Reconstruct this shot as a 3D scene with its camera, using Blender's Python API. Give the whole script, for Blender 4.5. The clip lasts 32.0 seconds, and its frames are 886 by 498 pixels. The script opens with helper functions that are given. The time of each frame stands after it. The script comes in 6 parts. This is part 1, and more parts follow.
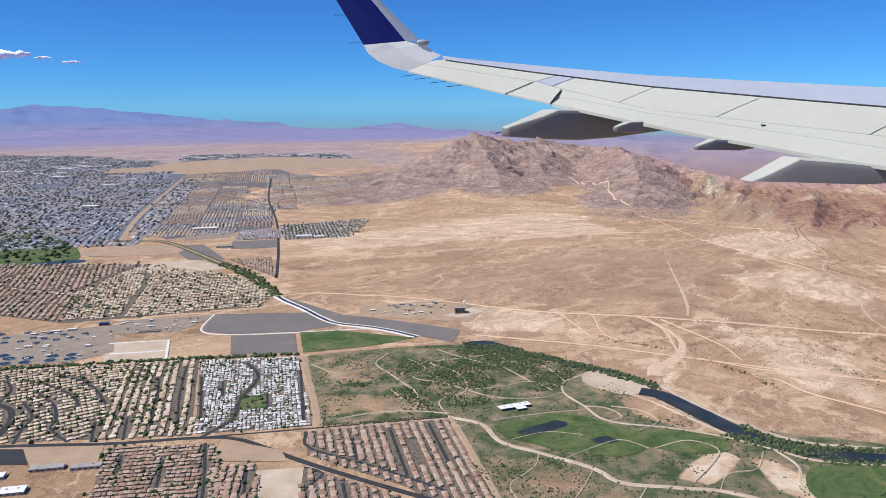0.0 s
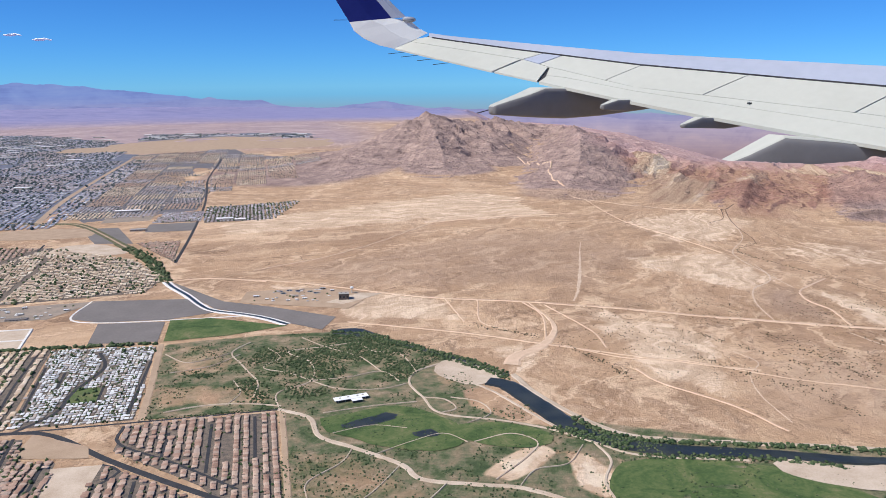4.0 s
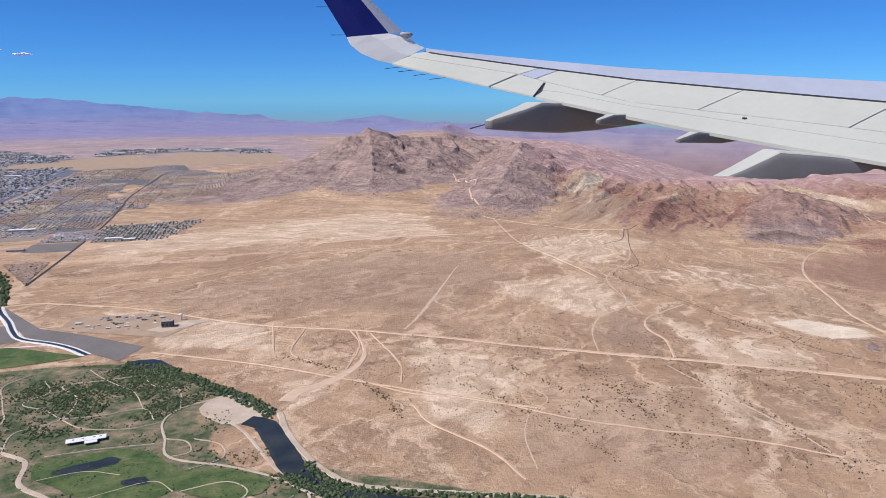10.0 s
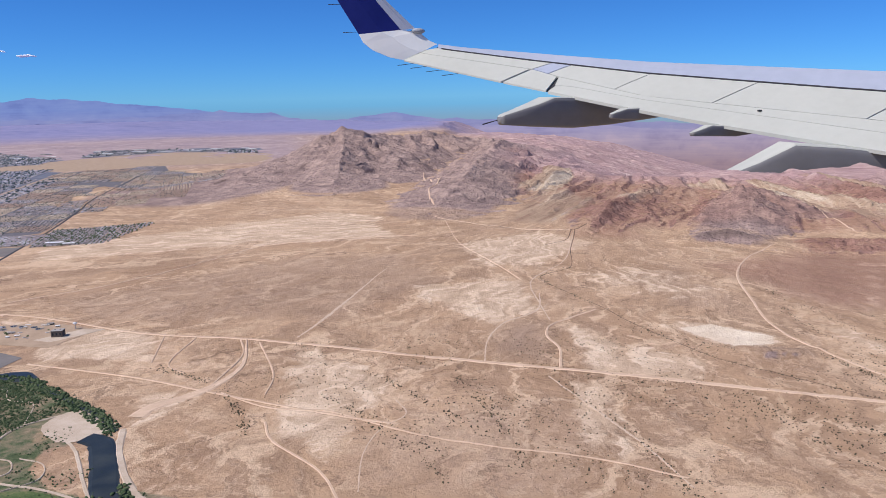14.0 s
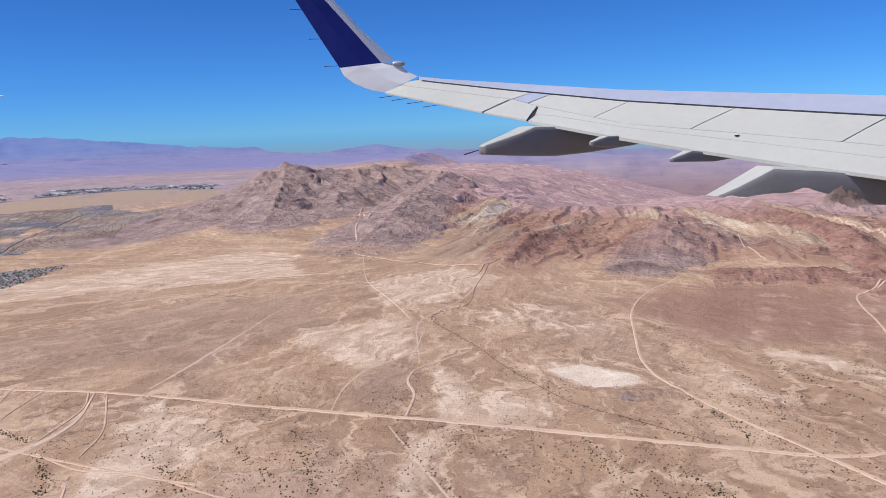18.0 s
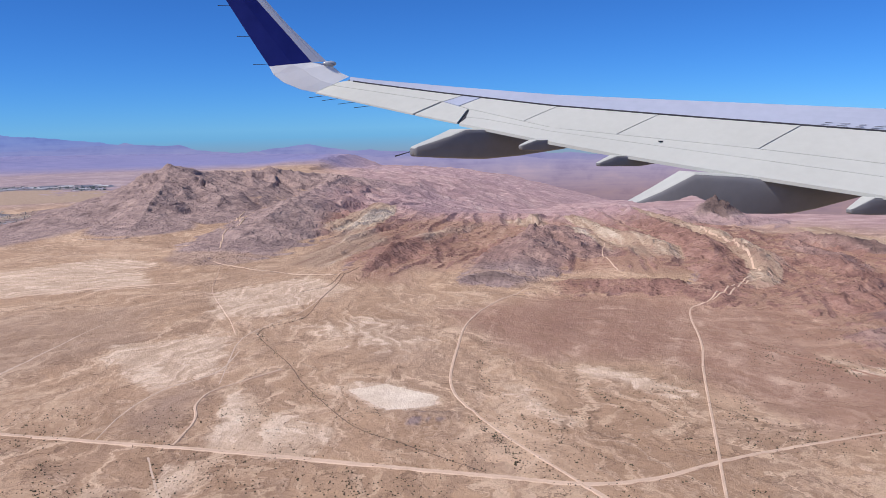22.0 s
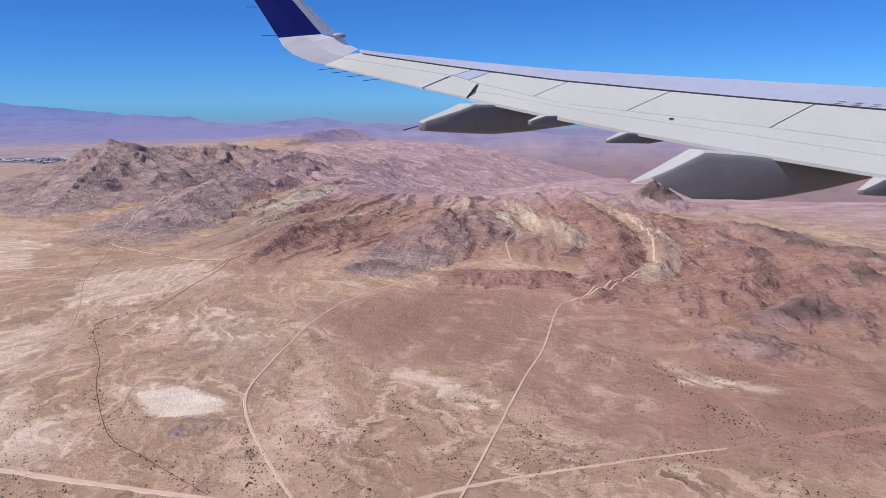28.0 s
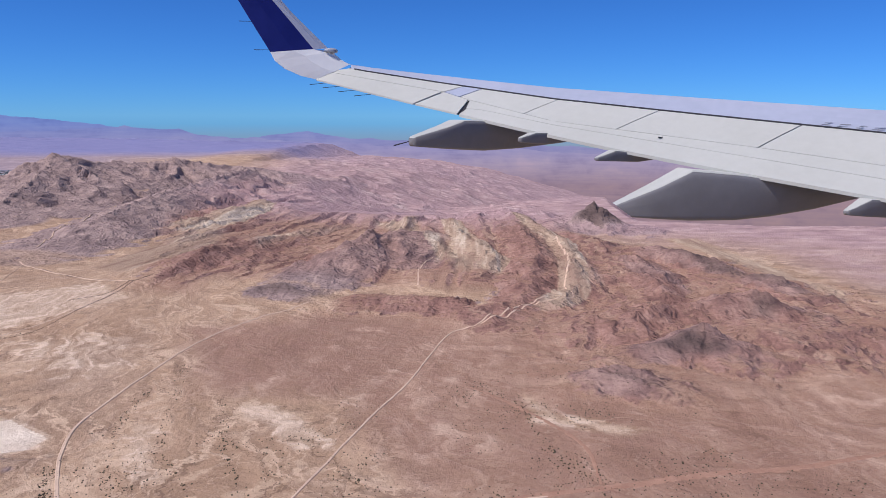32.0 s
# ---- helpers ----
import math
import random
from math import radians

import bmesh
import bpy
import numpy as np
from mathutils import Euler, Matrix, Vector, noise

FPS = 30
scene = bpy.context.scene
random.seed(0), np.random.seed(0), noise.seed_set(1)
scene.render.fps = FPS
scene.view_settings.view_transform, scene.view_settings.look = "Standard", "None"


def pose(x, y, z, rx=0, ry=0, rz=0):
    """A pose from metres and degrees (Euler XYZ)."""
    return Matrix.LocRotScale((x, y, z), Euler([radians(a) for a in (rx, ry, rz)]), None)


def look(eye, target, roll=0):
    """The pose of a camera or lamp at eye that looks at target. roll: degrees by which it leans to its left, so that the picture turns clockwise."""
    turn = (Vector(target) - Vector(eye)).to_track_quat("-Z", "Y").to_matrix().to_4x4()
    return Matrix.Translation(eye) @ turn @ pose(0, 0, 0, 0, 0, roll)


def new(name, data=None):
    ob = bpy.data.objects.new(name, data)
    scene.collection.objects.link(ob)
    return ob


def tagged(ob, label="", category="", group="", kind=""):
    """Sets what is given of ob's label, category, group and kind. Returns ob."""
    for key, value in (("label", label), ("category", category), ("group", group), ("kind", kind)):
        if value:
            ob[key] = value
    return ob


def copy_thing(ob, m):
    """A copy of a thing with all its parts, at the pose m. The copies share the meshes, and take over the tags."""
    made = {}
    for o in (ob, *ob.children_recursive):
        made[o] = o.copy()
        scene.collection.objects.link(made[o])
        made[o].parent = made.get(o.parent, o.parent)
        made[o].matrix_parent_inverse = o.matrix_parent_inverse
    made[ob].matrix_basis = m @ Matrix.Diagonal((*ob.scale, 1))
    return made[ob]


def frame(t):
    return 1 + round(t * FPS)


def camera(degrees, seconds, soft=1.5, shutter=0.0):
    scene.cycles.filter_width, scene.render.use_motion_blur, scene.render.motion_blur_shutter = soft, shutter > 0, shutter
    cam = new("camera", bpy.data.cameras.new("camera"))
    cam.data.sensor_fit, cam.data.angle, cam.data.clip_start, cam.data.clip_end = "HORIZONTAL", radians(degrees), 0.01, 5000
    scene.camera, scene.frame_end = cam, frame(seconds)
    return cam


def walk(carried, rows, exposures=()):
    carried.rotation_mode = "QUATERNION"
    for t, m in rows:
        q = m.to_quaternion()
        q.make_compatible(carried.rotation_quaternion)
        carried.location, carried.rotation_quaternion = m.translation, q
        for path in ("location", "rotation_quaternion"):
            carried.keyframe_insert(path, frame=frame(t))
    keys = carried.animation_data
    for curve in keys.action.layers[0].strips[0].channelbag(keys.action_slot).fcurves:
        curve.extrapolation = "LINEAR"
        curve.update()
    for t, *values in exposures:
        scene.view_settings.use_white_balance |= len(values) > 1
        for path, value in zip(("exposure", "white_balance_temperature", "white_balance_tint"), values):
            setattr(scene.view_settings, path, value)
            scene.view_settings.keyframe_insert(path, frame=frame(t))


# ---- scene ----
cam = camera(59.38, 32.0, soft=0.8)


def carried_pose(x, y, z, yaw, pitch, roll):
    return pose(x, y, z, 0, 0, yaw) @ pose(0, 0, 0, 90 + pitch, 0, 0) @ pose(0, 0, 0, 0, 0, roll)


PATH = [
    (0.0, carried_pose(0.0000, 0.0000, 13.7500, 2.49, -10.34, -0.59)),
    (0.5, carried_pose(0.8533, 0.1647, 13.7625, 1.96, -10.36, -0.49)),
    (1.0, carried_pose(1.7102, 0.3341, 13.7748, 2.01, -10.69, -0.27)),
    (1.5, carried_pose(2.5706, 0.5080, 13.7870, 1.90, -10.78, 0.00)),
    (2.0, carried_pose(3.4344, 0.6864, 13.7992, 2.03, -10.98, -0.45)),
    (2.5, carried_pose(4.3017, 0.8691, 13.8113, 2.42, -10.75, -1.07)),
    (4.5, carried_pose(7.8031, 1.6393, 13.8599, 1.31, -12.40, -0.30)),
    (5.0, carried_pose(8.6862, 1.8410, 13.8722, 1.11, -12.64, -0.09)),
    (5.5, carried_pose(9.5723, 2.0461, 13.8845, 1.18, -12.41, -0.17)),
    (6.0, carried_pose(10.4612, 2.2543, 13.8971, 0.41, -12.51, -0.03)),
    (6.5, carried_pose(11.3530, 2.4656, 13.9097, -0.99, -12.73, 0.76)),
    (7.0, carried_pose(12.2476, 2.6797, 13.9226, -0.37, -12.86, 0.64)),
    (7.5, carried_pose(13.1449, 2.8966, 13.9356, -0.37, -11.79, 0.76)),
    (8.0, carried_pose(14.0447, 3.1161, 13.9489, 0.62, -11.74, 0.62)),
    (8.5, carried_pose(14.9471, 3.3380, 13.9624, 1.28, -11.80, 0.16)),
    (9.0, carried_pose(15.8520, 3.5621, 13.9762, 1.06, -11.92, -0.25)),
    (9.5, carried_pose(16.7593, 3.7883, 13.9904, 1.41, -11.25, -0.47)),
    (10.0, carried_pose(17.6690, 4.0166, 14.0048, 1.54, -10.88, -0.53)),
    (10.5, carried_pose(18.5809, 4.2466, 14.0196, 1.27, -11.02, -0.45)),
    (11.0, carried_pose(19.4950, 4.4782, 14.0348, 1.30, -11.20, -0.70)),
    (11.5, carried_pose(20.4113, 4.7114, 14.0504, 1.08, -11.19, -0.80)),
    (12.0, carried_pose(21.3296, 4.9459, 14.0665, 1.87, -11.16, -0.82)),
    (12.5, carried_pose(22.2499, 5.1816, 14.0829, 2.87, -11.00, -0.80)),
    (13.0, carried_pose(23.1722, 5.4183, 14.0999, 3.18, -11.08, -0.87)),
    (13.5, carried_pose(24.0962, 5.6559, 14.1174, 3.73, -10.97, -1.22)),
    (14.0, carried_pose(25.0221, 5.8942, 14.1354, 2.69, -11.14, -1.24)),
    (14.5, carried_pose(25.9497, 6.1331, 14.1540, 1.49, -11.55, -1.21)),
    (16.5, carried_pose(29.6758, 7.0913, 14.2343, 1.23, -9.41, -1.52)),
    (17.0, carried_pose(30.6110, 7.3307, 14.2560, 1.82, -8.80, -2.18)),
    (17.5, carried_pose(31.5474, 7.5698, 14.2784, 1.88, -8.63, -2.23)),
    (18.0, carried_pose(32.4850, 7.8083, 14.3016, 1.58, -8.96, -2.32)),
    (18.5, carried_pose(33.4239, 8.0462, 14.3255, -1.29, -9.48, -1.63)),
    (19.0, carried_pose(34.3638, 8.2833, 14.3502, -1.85, -9.78, -1.40)),
    (19.5, carried_pose(35.3047, 8.5194, 14.3757, -2.04, -9.34, -1.86)),
    (20.0, carried_pose(36.2466, 8.7544, 14.4021, -1.79, -9.06, -1.97)),
    (20.5, carried_pose(37.1893, 8.9881, 14.4293, -2.33, -9.07, -1.80)),
    (21.0, carried_pose(38.1329, 9.2204, 14.4574, -2.74, -8.95, -1.58)),
    (21.5, carried_pose(39.0772, 9.4511, 14.4864, -3.04, -8.95, -1.38)),
    (22.0, carried_pose(40.0222, 9.6801, 14.5163, -3.47, -9.00, -1.33)),
    (22.5, carried_pose(40.9678, 9.9071, 14.5472, -2.79, -8.88, -1.55)),
    (23.0, carried_pose(41.9139, 10.1321, 14.5791, -2.81, -8.97, -1.69)),
    (23.5, carried_pose(42.8605, 10.3549, 14.6120, -2.39, -8.88, -1.93)),
    (24.0, carried_pose(43.8075, 10.5754, 14.6459, -1.99, -9.06, -1.68)),
    (24.5, carried_pose(44.7548, 10.7933, 14.6809, -2.50, -9.60, -1.27)),
    (25.0, carried_pose(45.7023, 11.0086, 14.7169, -2.92, -10.29, -1.19)),
    (25.5, carried_pose(46.6501, 11.2210, 14.7541, -2.86, -10.52, -1.25)),
    (27.5, carried_pose(50.4416, 12.0395, 14.9144, -2.12, -11.13, -0.99)),
    (28.0, carried_pose(51.3892, 12.2355, 14.9575, -2.72, -10.84, -0.62)),
    (28.5, carried_pose(52.3367, 12.4278, 15.0018, -2.43, -10.02, -0.57)),
    (29.0, carried_pose(53.2838, 12.6162, 15.0475, -2.08, -9.55, -0.68)),
    (29.5, carried_pose(54.2305, 12.8005, 15.0944, -2.45, -9.39, -0.05)),
    (30.0, carried_pose(55.1768, 12.9806, 15.1427, -2.79, -9.44, 0.07)),
    (30.5, carried_pose(56.1226, 13.1564, 15.1924, -2.98, -9.38, -0.09)),
    (31.0, carried_pose(57.0679, 13.3276, 15.2434, -3.07, -9.45, 0.22)),
    (31.5, carried_pose(58.0124, 13.4942, 15.2958, -3.99, -9.76, 0.52)),
    (32.0, carried_pose(58.9563, 13.6559, 15.3497, -3.42, -9.70, 0.13)),
]
walk(cam, PATH, [(0.0, 0.02, 6300, 10), (5.5, 0.08, 6275, 11), (9.0, -0.06, 6250, 13), (19.0, -0.09, 6150, 16), (32.0, -0.19, 6000, 20)])

# ---------------------------------------------------------------- light
# The land below is laid out in units of ten metres and stands in the scene at an eighth of that.
UNIT = 1 / 8
world = bpy.data.worlds.new("world")
scene.world = world
world.use_nodes = True
wn = world.node_tree
sky = wn.nodes.new("ShaderNodeTexSky")
sky.sky_type, sky.sun_disc = "NISHITA", False
SUN_AZ, SUN_EL = radians(248), radians(52)   # clockwise from +y, above the horizon
sky.sun_elevation, sky.sun_rotation = SUN_EL, SUN_AZ
sky.altitude, sky.air_density, sky.dust_density, sky.ozone_density = 3500, 1.0, 0.0, 6.0
clear = wn.nodes.new("ShaderNodeMix")
clear.data_type, clear.blend_type = "RGBA", "MULTIPLY"
clear.inputs[0].default_value, clear.inputs[7].default_value = 1.0, (0.375, 0.845, 1.34, 1)
wn.links.new(sky.outputs[0], clear.inputs[6])
# below the horizon an added tan glow, as of sunlit desert, lights the wing
wc, wx = wn.nodes.new("ShaderNodeTexCoord"), wn.nodes.new("ShaderNodeSeparateXYZ")
wr, wmix = wn.nodes.new("ShaderNodeMapRange"), wn.nodes.new("ShaderNodeMix")
wn.links.new(wc.outputs["Generated"], wx.inputs[0])
wn.links.new(wx.outputs["Z"], wr.inputs["Value"])
wr.inputs["From Min"].default_value, wr.inputs["From Max"].default_value = -0.01, -0.08
wmix.data_type = "RGBA"
wn.links.new(wr.outputs["Result"], wmix.inputs[0])
wn.links.new(clear.outputs[2], wmix.inputs[6])
wmix.inputs[7].default_value = (5.6, 4.1, 2.9, 1)
wn.links.new(wmix.outputs[2], wn.nodes["Background"].inputs[0])
wn.nodes["Background"].inputs[1].default_value = 0.085
sun_data = bpy.data.lights.new("sun", "SUN")
sun_data.energy, sun_data.angle, sun_data.color = 5.0, radians(0.53), (1.0, 0.94, 0.86)
sun_lamp = new("sun", sun_data)
sun_lamp.matrix_world = look((0, 0, 0), (-math.sin(SUN_AZ) * math.cos(SUN_EL), -math.cos(SUN_AZ) * math.cos(SUN_EL), -math.sin(SUN_EL)))
scene.view_settings.exposure = 0.0


# ---------------------------------------------------------------- materials
class Mat:
    """A small builder for node materials."""

    def __init__(self, name, rough=0.9, metal=0.0):
        self.m = bpy.data.materials.new(name)
        self.m.use_nodes = True
        self.t = self.m.node_tree
        self.b = self.t.nodes["Principled BSDF"]
        self.b.inputs["Roughness"].default_value = rough
        self.b.inputs["Metallic"].default_value = metal
        self.b.inputs["Specular IOR Level"].default_value = 0.25

    def node(self, kind, **sets):
        n = self.t.nodes.new(kind)
        for k, v in sets.items():
            n.inputs[k].default_value = v
        return n

    def link(self, a, b):
        self.t.links.new(a, b)

    def coords(self, scale=(1, 1, 1), kind="Object", turn=0.0):
        c = self.node("ShaderNodeTexCoord")
        m = self.node("ShaderNodeMapping")
        m.inputs["Scale"].default_value = scale
        m.inputs["Rotation"].default_value = (0, 0, turn)
        self.link(c.outputs[kind], m.inputs[0])
        return m.outputs[0]

    def noise(self, vec, scale, detail=6, rough=0.6, dist=0.0):
        n = self.node("ShaderNodeTexNoise", Scale=scale, Detail=detail, Roughness=rough, Distortion=dist)
        self.link(vec, n.inputs["Vector"])
        return n.outputs["Fac"]

    def voro(self, vec, scale, feature="F1"):
        n = self.node("ShaderNodeTexVoronoi", Scale=scale)
        n.feature = feature
        self.link(vec, n.inputs["Vector"])
        return n.outputs["Distance"]

    def ramp(self, fac, stops):
        r = self.node("ShaderNodeValToRGB")
        e = r.color_ramp.elements
        while len(e) < len(stops):
            e.new(0.5)
        for k, (p, c) in enumerate(stops):
            e[k].position = p
            e[k].color = (*c, 1) if len(c) == 3 else c
        self.link(fac, r.inputs[0])
        return r.outputs["Color"]

    def step(self, fac, lo, hi):
        n = self.node("ShaderNodeMapRange")
        n.inputs["From Min"].default_value, n.inputs["From Max"].default_value = lo, hi
        self.link(fac, n.inputs["Value"])
        return n.outputs["Result"]

    def math(self, op, a, b):
        n = self.node("ShaderNodeMath")
        n.operation = op
        for k, v in enumerate((a, b)):
            if isinstance(v, (int, float)):
                n.inputs[k].default_value = v
            else:
                self.link(v, n.inputs[k])
        return n.outputs[0]

    def mix(self, fac, a, b, blend="MIX"):
        n = self.node("ShaderNodeMix")
        n.data_type, n.blend_type = "RGBA", blend
        for k, v in ((0, fac), (6, a), (7, b)):
            if isinstance(v, (int, float)):
                n.inputs[k].default_value = v
            elif isinstance(v, tuple):
                n.inputs[k].default_value = (*v, 1)
            else:
                self.link(v, n.inputs[k])
        return n.outputs[2]

    def attr(self, name):
        n = self.node("ShaderNodeAttribute")
        n.attribute_name = name
        return n

    def colour(self, c):
        if isinstance(c, tuple):
            self.b.inputs["Base Color"].default_value = (*c, 1)
        else:
            self.link(c, self.b.inputs["Base Color"])
        return self

    def bump(self, fac, dist, strength=1.0):
        n = self.node("ShaderNodeBump", Strength=strength, Distance=dist * UNIT)
        self.link(fac, n.inputs["Height"])
        self.link(n.outputs[0], self.b.inputs["Normal"])
        return self


def two_tone(name, a, b, scale=0.3, rough=0.9, metal=0.0, fine=3.0, bump=0.0):
    """A surface that varies between two colours at two scales."""
    m = Mat(name, rough, metal)
    v = m.coords()
    f = m.math("ADD", m.math("MULTIPLY", m.noise(v, scale, 5), 0.6), m.math("MULTIPLY", m.noise(v, fine, 4), 0.4))
    m.colour(m.ramp(f, ((0.35, a), (0.65, b))))
    if bump:
        m.bump(m.noise(v, fine, 4), bump)
    return m.m


def per_piece(name, stops, rough=0.9, island=False, fine=2.0):
    """Colours that differ from piece to piece."""
    m = Mat(name, rough)
    if island:
        g = m.node("ShaderNodeNewGeometry").outputs["Random Per Island"]
    else:
        g = m.node("ShaderNodeObjectInfo").outputs["Random"]
    c = m.ramp(g, stops)
    n = m.noise(m.coords(), fine, 4)
    m.colour(m.mix(0.35, c, m.ramp(n, ((0.3, (0.45, 0.45, 0.45)), (0.7, (1, 1, 1)))), "MULTIPLY"))
    return m.m


def ground_material():
    m = Mat("desert_ground", 0.95)
    v = m.coords()
    za, zb = m.attr("zone_a"), m.attr("zone_b")
    sa, sb = m.node("ShaderNodeSeparateColor"), m.node("ShaderNodeSeparateColor")
    m.link(za.outputs["Color"], sa.inputs[0])
    m.link(zb.outputs["Color"], sb.inputs[0])
    rock, green, pale = sa.outputs
    red, yellow, far = sb.outputs
    sc = m.node("ShaderNodeSeparateColor")
    m.link(m.attr("zone_c").outputs["Color"], sc.inputs[0])
    dk, plum_haze, strike = sc.outputs
    # the fan: washes spread from its head at the foot of the hills
    bend = m.node("ShaderNodeTexNoise", Scale=0.022, Detail=6, Roughness=0.6)
    m.link(v, bend.inputs["Vector"])
    swing = m.node("ShaderNodeVectorMath")
    swing.operation = "MULTIPLY_ADD"
    swing.inputs[1].default_value = (64, 64, 0)
    m.link(bend.outputs["Color"], swing.inputs[0])
    m.link(v, swing.inputs[2])
    flat = m.node("ShaderNodeSeparateXYZ")
    m.link(swing.outputs[0], flat.inputs[0])
    px, py = m.math("SUBTRACT", flat.outputs[0], 317), m.math("SUBTRACT", 800, flat.outputs[1])
    away = m.math("SQRT", m.math("ADD", m.math("MULTIPLY", px, px), m.math("MULTIPLY", py, py)), 0.0)
    bearing = m.math("ARCTAN2", px, py)

    def runs(across, down):
        n = m.node("ShaderNodeCombineXYZ")
        m.link(m.math("MULTIPLY", bearing, across), n.inputs[0])
        m.link(m.math("MULTIPLY", away, down), n.inputs[1])
        return n.outputs[0]

    streaks = runs(300, 0.26)
    tongues = m.noise(streaks, 0.028, 8, 0.58, 0.2)
    feathers = m.noise(streaks, 0.13, 9, 0.68, 0.3)
    broad = m.noise(v, 0.010, 6, 0.52, 0.6)
    tone = m.math("ADD", m.math("MULTIPLY", broad, 0.45), m.math("MULTIPLY", tongues, 0.55))
    sand = m.ramp(tone, ((0.36, (0.37, 0.247, 0.157)), (0.46, (0.425, 0.29, 0.186)), (0.54, (0.475, 0.33, 0.214)), (0.63, (0.58, 0.42, 0.285))))
    sand = m.mix(0.45, sand, m.ramp(feathers, ((0.34, (0.72, 0.69, 0.67)), (0.5, (1.0, 1.0, 1.0)), (0.64, (1.22, 1.21, 1.19)))), "MULTIPLY")
    crust = m.noise(streaks, 0.034, 10, 0.62, 0.9)
    sand = m.mix(m.math("MULTIPLY", m.step(crust, 0.53, 0.545), 0.5), sand, m.ramp(feathers, ((0.35, (0.28, 0.187, 0.125)), (0.6, (0.37, 0.255, 0.172)))))
    wet = m.noise(streaks, 0.05, 10, 0.64, 1.2)
    sand = m.mix(m.math("MULTIPLY", m.step(wet, 0.595, 0.615), 0.65), sand, m.ramp(feathers, ((0.35, (0.54, 0.392, 0.26)), (0.6, (0.68, 0.52, 0.365)))))
    where = m.noise(v, 0.015, 4, 0.5)
    for scale, wide, col, amount, at, lo, hi in ((0.035, 0.010, (0.66, 0.50, 0.36), 0.75, 0.50, 0.44, 0.52), (0.07, 0.014, (0.64, 0.48, 0.34), 0.6, 0.52, 0.40, 0.5), (0.16, 0.03, (0.66, 0.50, 0.36), 0.45, 0.5, 0.5, 0.6),
                                                 (0.05, 0.006, (0.20, 0.13, 0.085), 0.6, 0.46, 0.36, 0.46), (0.11, 0.010, (0.22, 0.145, 0.10), 0.5, 0.54, 0.42, 0.5)):
        t = m.math("ABSOLUTE", m.math("SUBTRACT", m.noise(streaks, scale, 6, 0.55, 0.5), at), 0.0)
        f = m.math("MULTIPLY", m.math("MULTIPLY", m.step(t, wide, 0.0), m.step(where, lo, hi)), amount)
        sand = m.mix(f, sand, col)
    # braided channels: nets of thin lines drawn out down the fan
    worn = m.node("ShaderNodeTexNoise", Scale=0.05, Detail=6, Roughness=0.65)
    m.link(streaks, worn.inputs["Vector"])
    drift = m.node("ShaderNodeVectorMath")
    drift.operation = "MULTIPLY_ADD"
    drift.inputs[1].default_value = (26, 26, 0)
    m.link(worn.outputs["Color"], drift.inputs[0])
    m.link(streaks, drift.inputs[2])
    for scale, wide, col, amount, lo, hi in ((0.035, 0.034, (0.66, 0.50, 0.35), 0.85, 0.41, 0.48), (0.085, 0.05, (0.60, 0.445, 0.305), 0.7, 0.47, 0.55), (0.19, 0.06, (0.60, 0.445, 0.305), 0.25, 0.5, 0.58),
                                             (0.055, 0.014, (0.20, 0.13, 0.085), 0.7, 0.38, 0.46), (0.13, 0.025, (0.24, 0.16, 0.105), 0.3, 0.40, 0.48)):
        f = m.step(m.voro(drift.outputs[0], scale, "DISTANCE_TO_EDGE"), wide, wide * 0.3)
        sand = m.mix(m.math("MULTIPLY", m.math("MULTIPLY", f, m.step(m.noise(v, 0.4 * scale, 4, 0.5), lo, hi)), amount), sand, col)
    speck = m.noise(v, 0.9, 8, 0.75)
    sand = m.mix(0.2, sand, m.ramp(speck, ((0.3, (0.68, 0.66, 0.64)), (0.7, (1.15, 1.13, 1.11)))), "MULTIPLY")
    mid = m.noise(v, 0.16, 8, 0.7, 0.3)
    sand = m.mix(0.28, sand, m.ramp(mid, ((0.32, (0.74, 0.71, 0.69)), (0.5, (1.0, 1.0, 1.0)), (0.68, (1.2, 1.19, 1.17)))), "MULTIPLY")
    sand = m.mix(1.0, sand, (1.03, 0.985, 0.93), "MULTIPLY")
    edge = m.math("ADD", m.math("MULTIPLY", m.noise(v, 0.07, 9, 0.66, 0.5), 0.4), m.math("MULTIPLY", feathers, 0.6))

    def soft(mask, lo=0.42, hi=0.58, weight=0.6):
        return m.step(m.math("ADD", mask, m.math("MULTIPLY", m.math("SUBTRACT", edge, 0.5), weight * 2)), lo, hi)

    # the tilted beds: thin bands along the strike
    bed = m.node("ShaderNodeCombineXYZ")
    m.link(m.math("MULTIPLY", strike, 1000.0), bed.inputs[0])
    m.link(m.math("MULTIPLY", flat.outputs[1], 0.07), bed.inputs[1])
    bands = m.noise(bed.outputs[0], 0.045, 9, 0.66, 0.25)
    thin = m.noise(bed.outputs[0], 0.16, 7, 0.7, 0.2)
    sand = m.mix(m.math("MULTIPLY", soft(dk, 0.35, 0.85, 0.5), 0.75), sand, m.ramp(feathers, ((0.3, (0.25, 0.165, 0.112)), (0.55, (0.35, 0.238, 0.165)), (0.7, (0.48, 0.34, 0.24)))))
    c = m.mix(m.math("MULTIPLY", soft(pale, 0.46, 0.66, 1.0), 0.8), sand, m.ramp(feathers, ((0.38, (0.48, 0.34, 0.22)), (0.5, (0.62, 0.455, 0.31)), (0.6, (0.82, 0.65, 0.47)))))
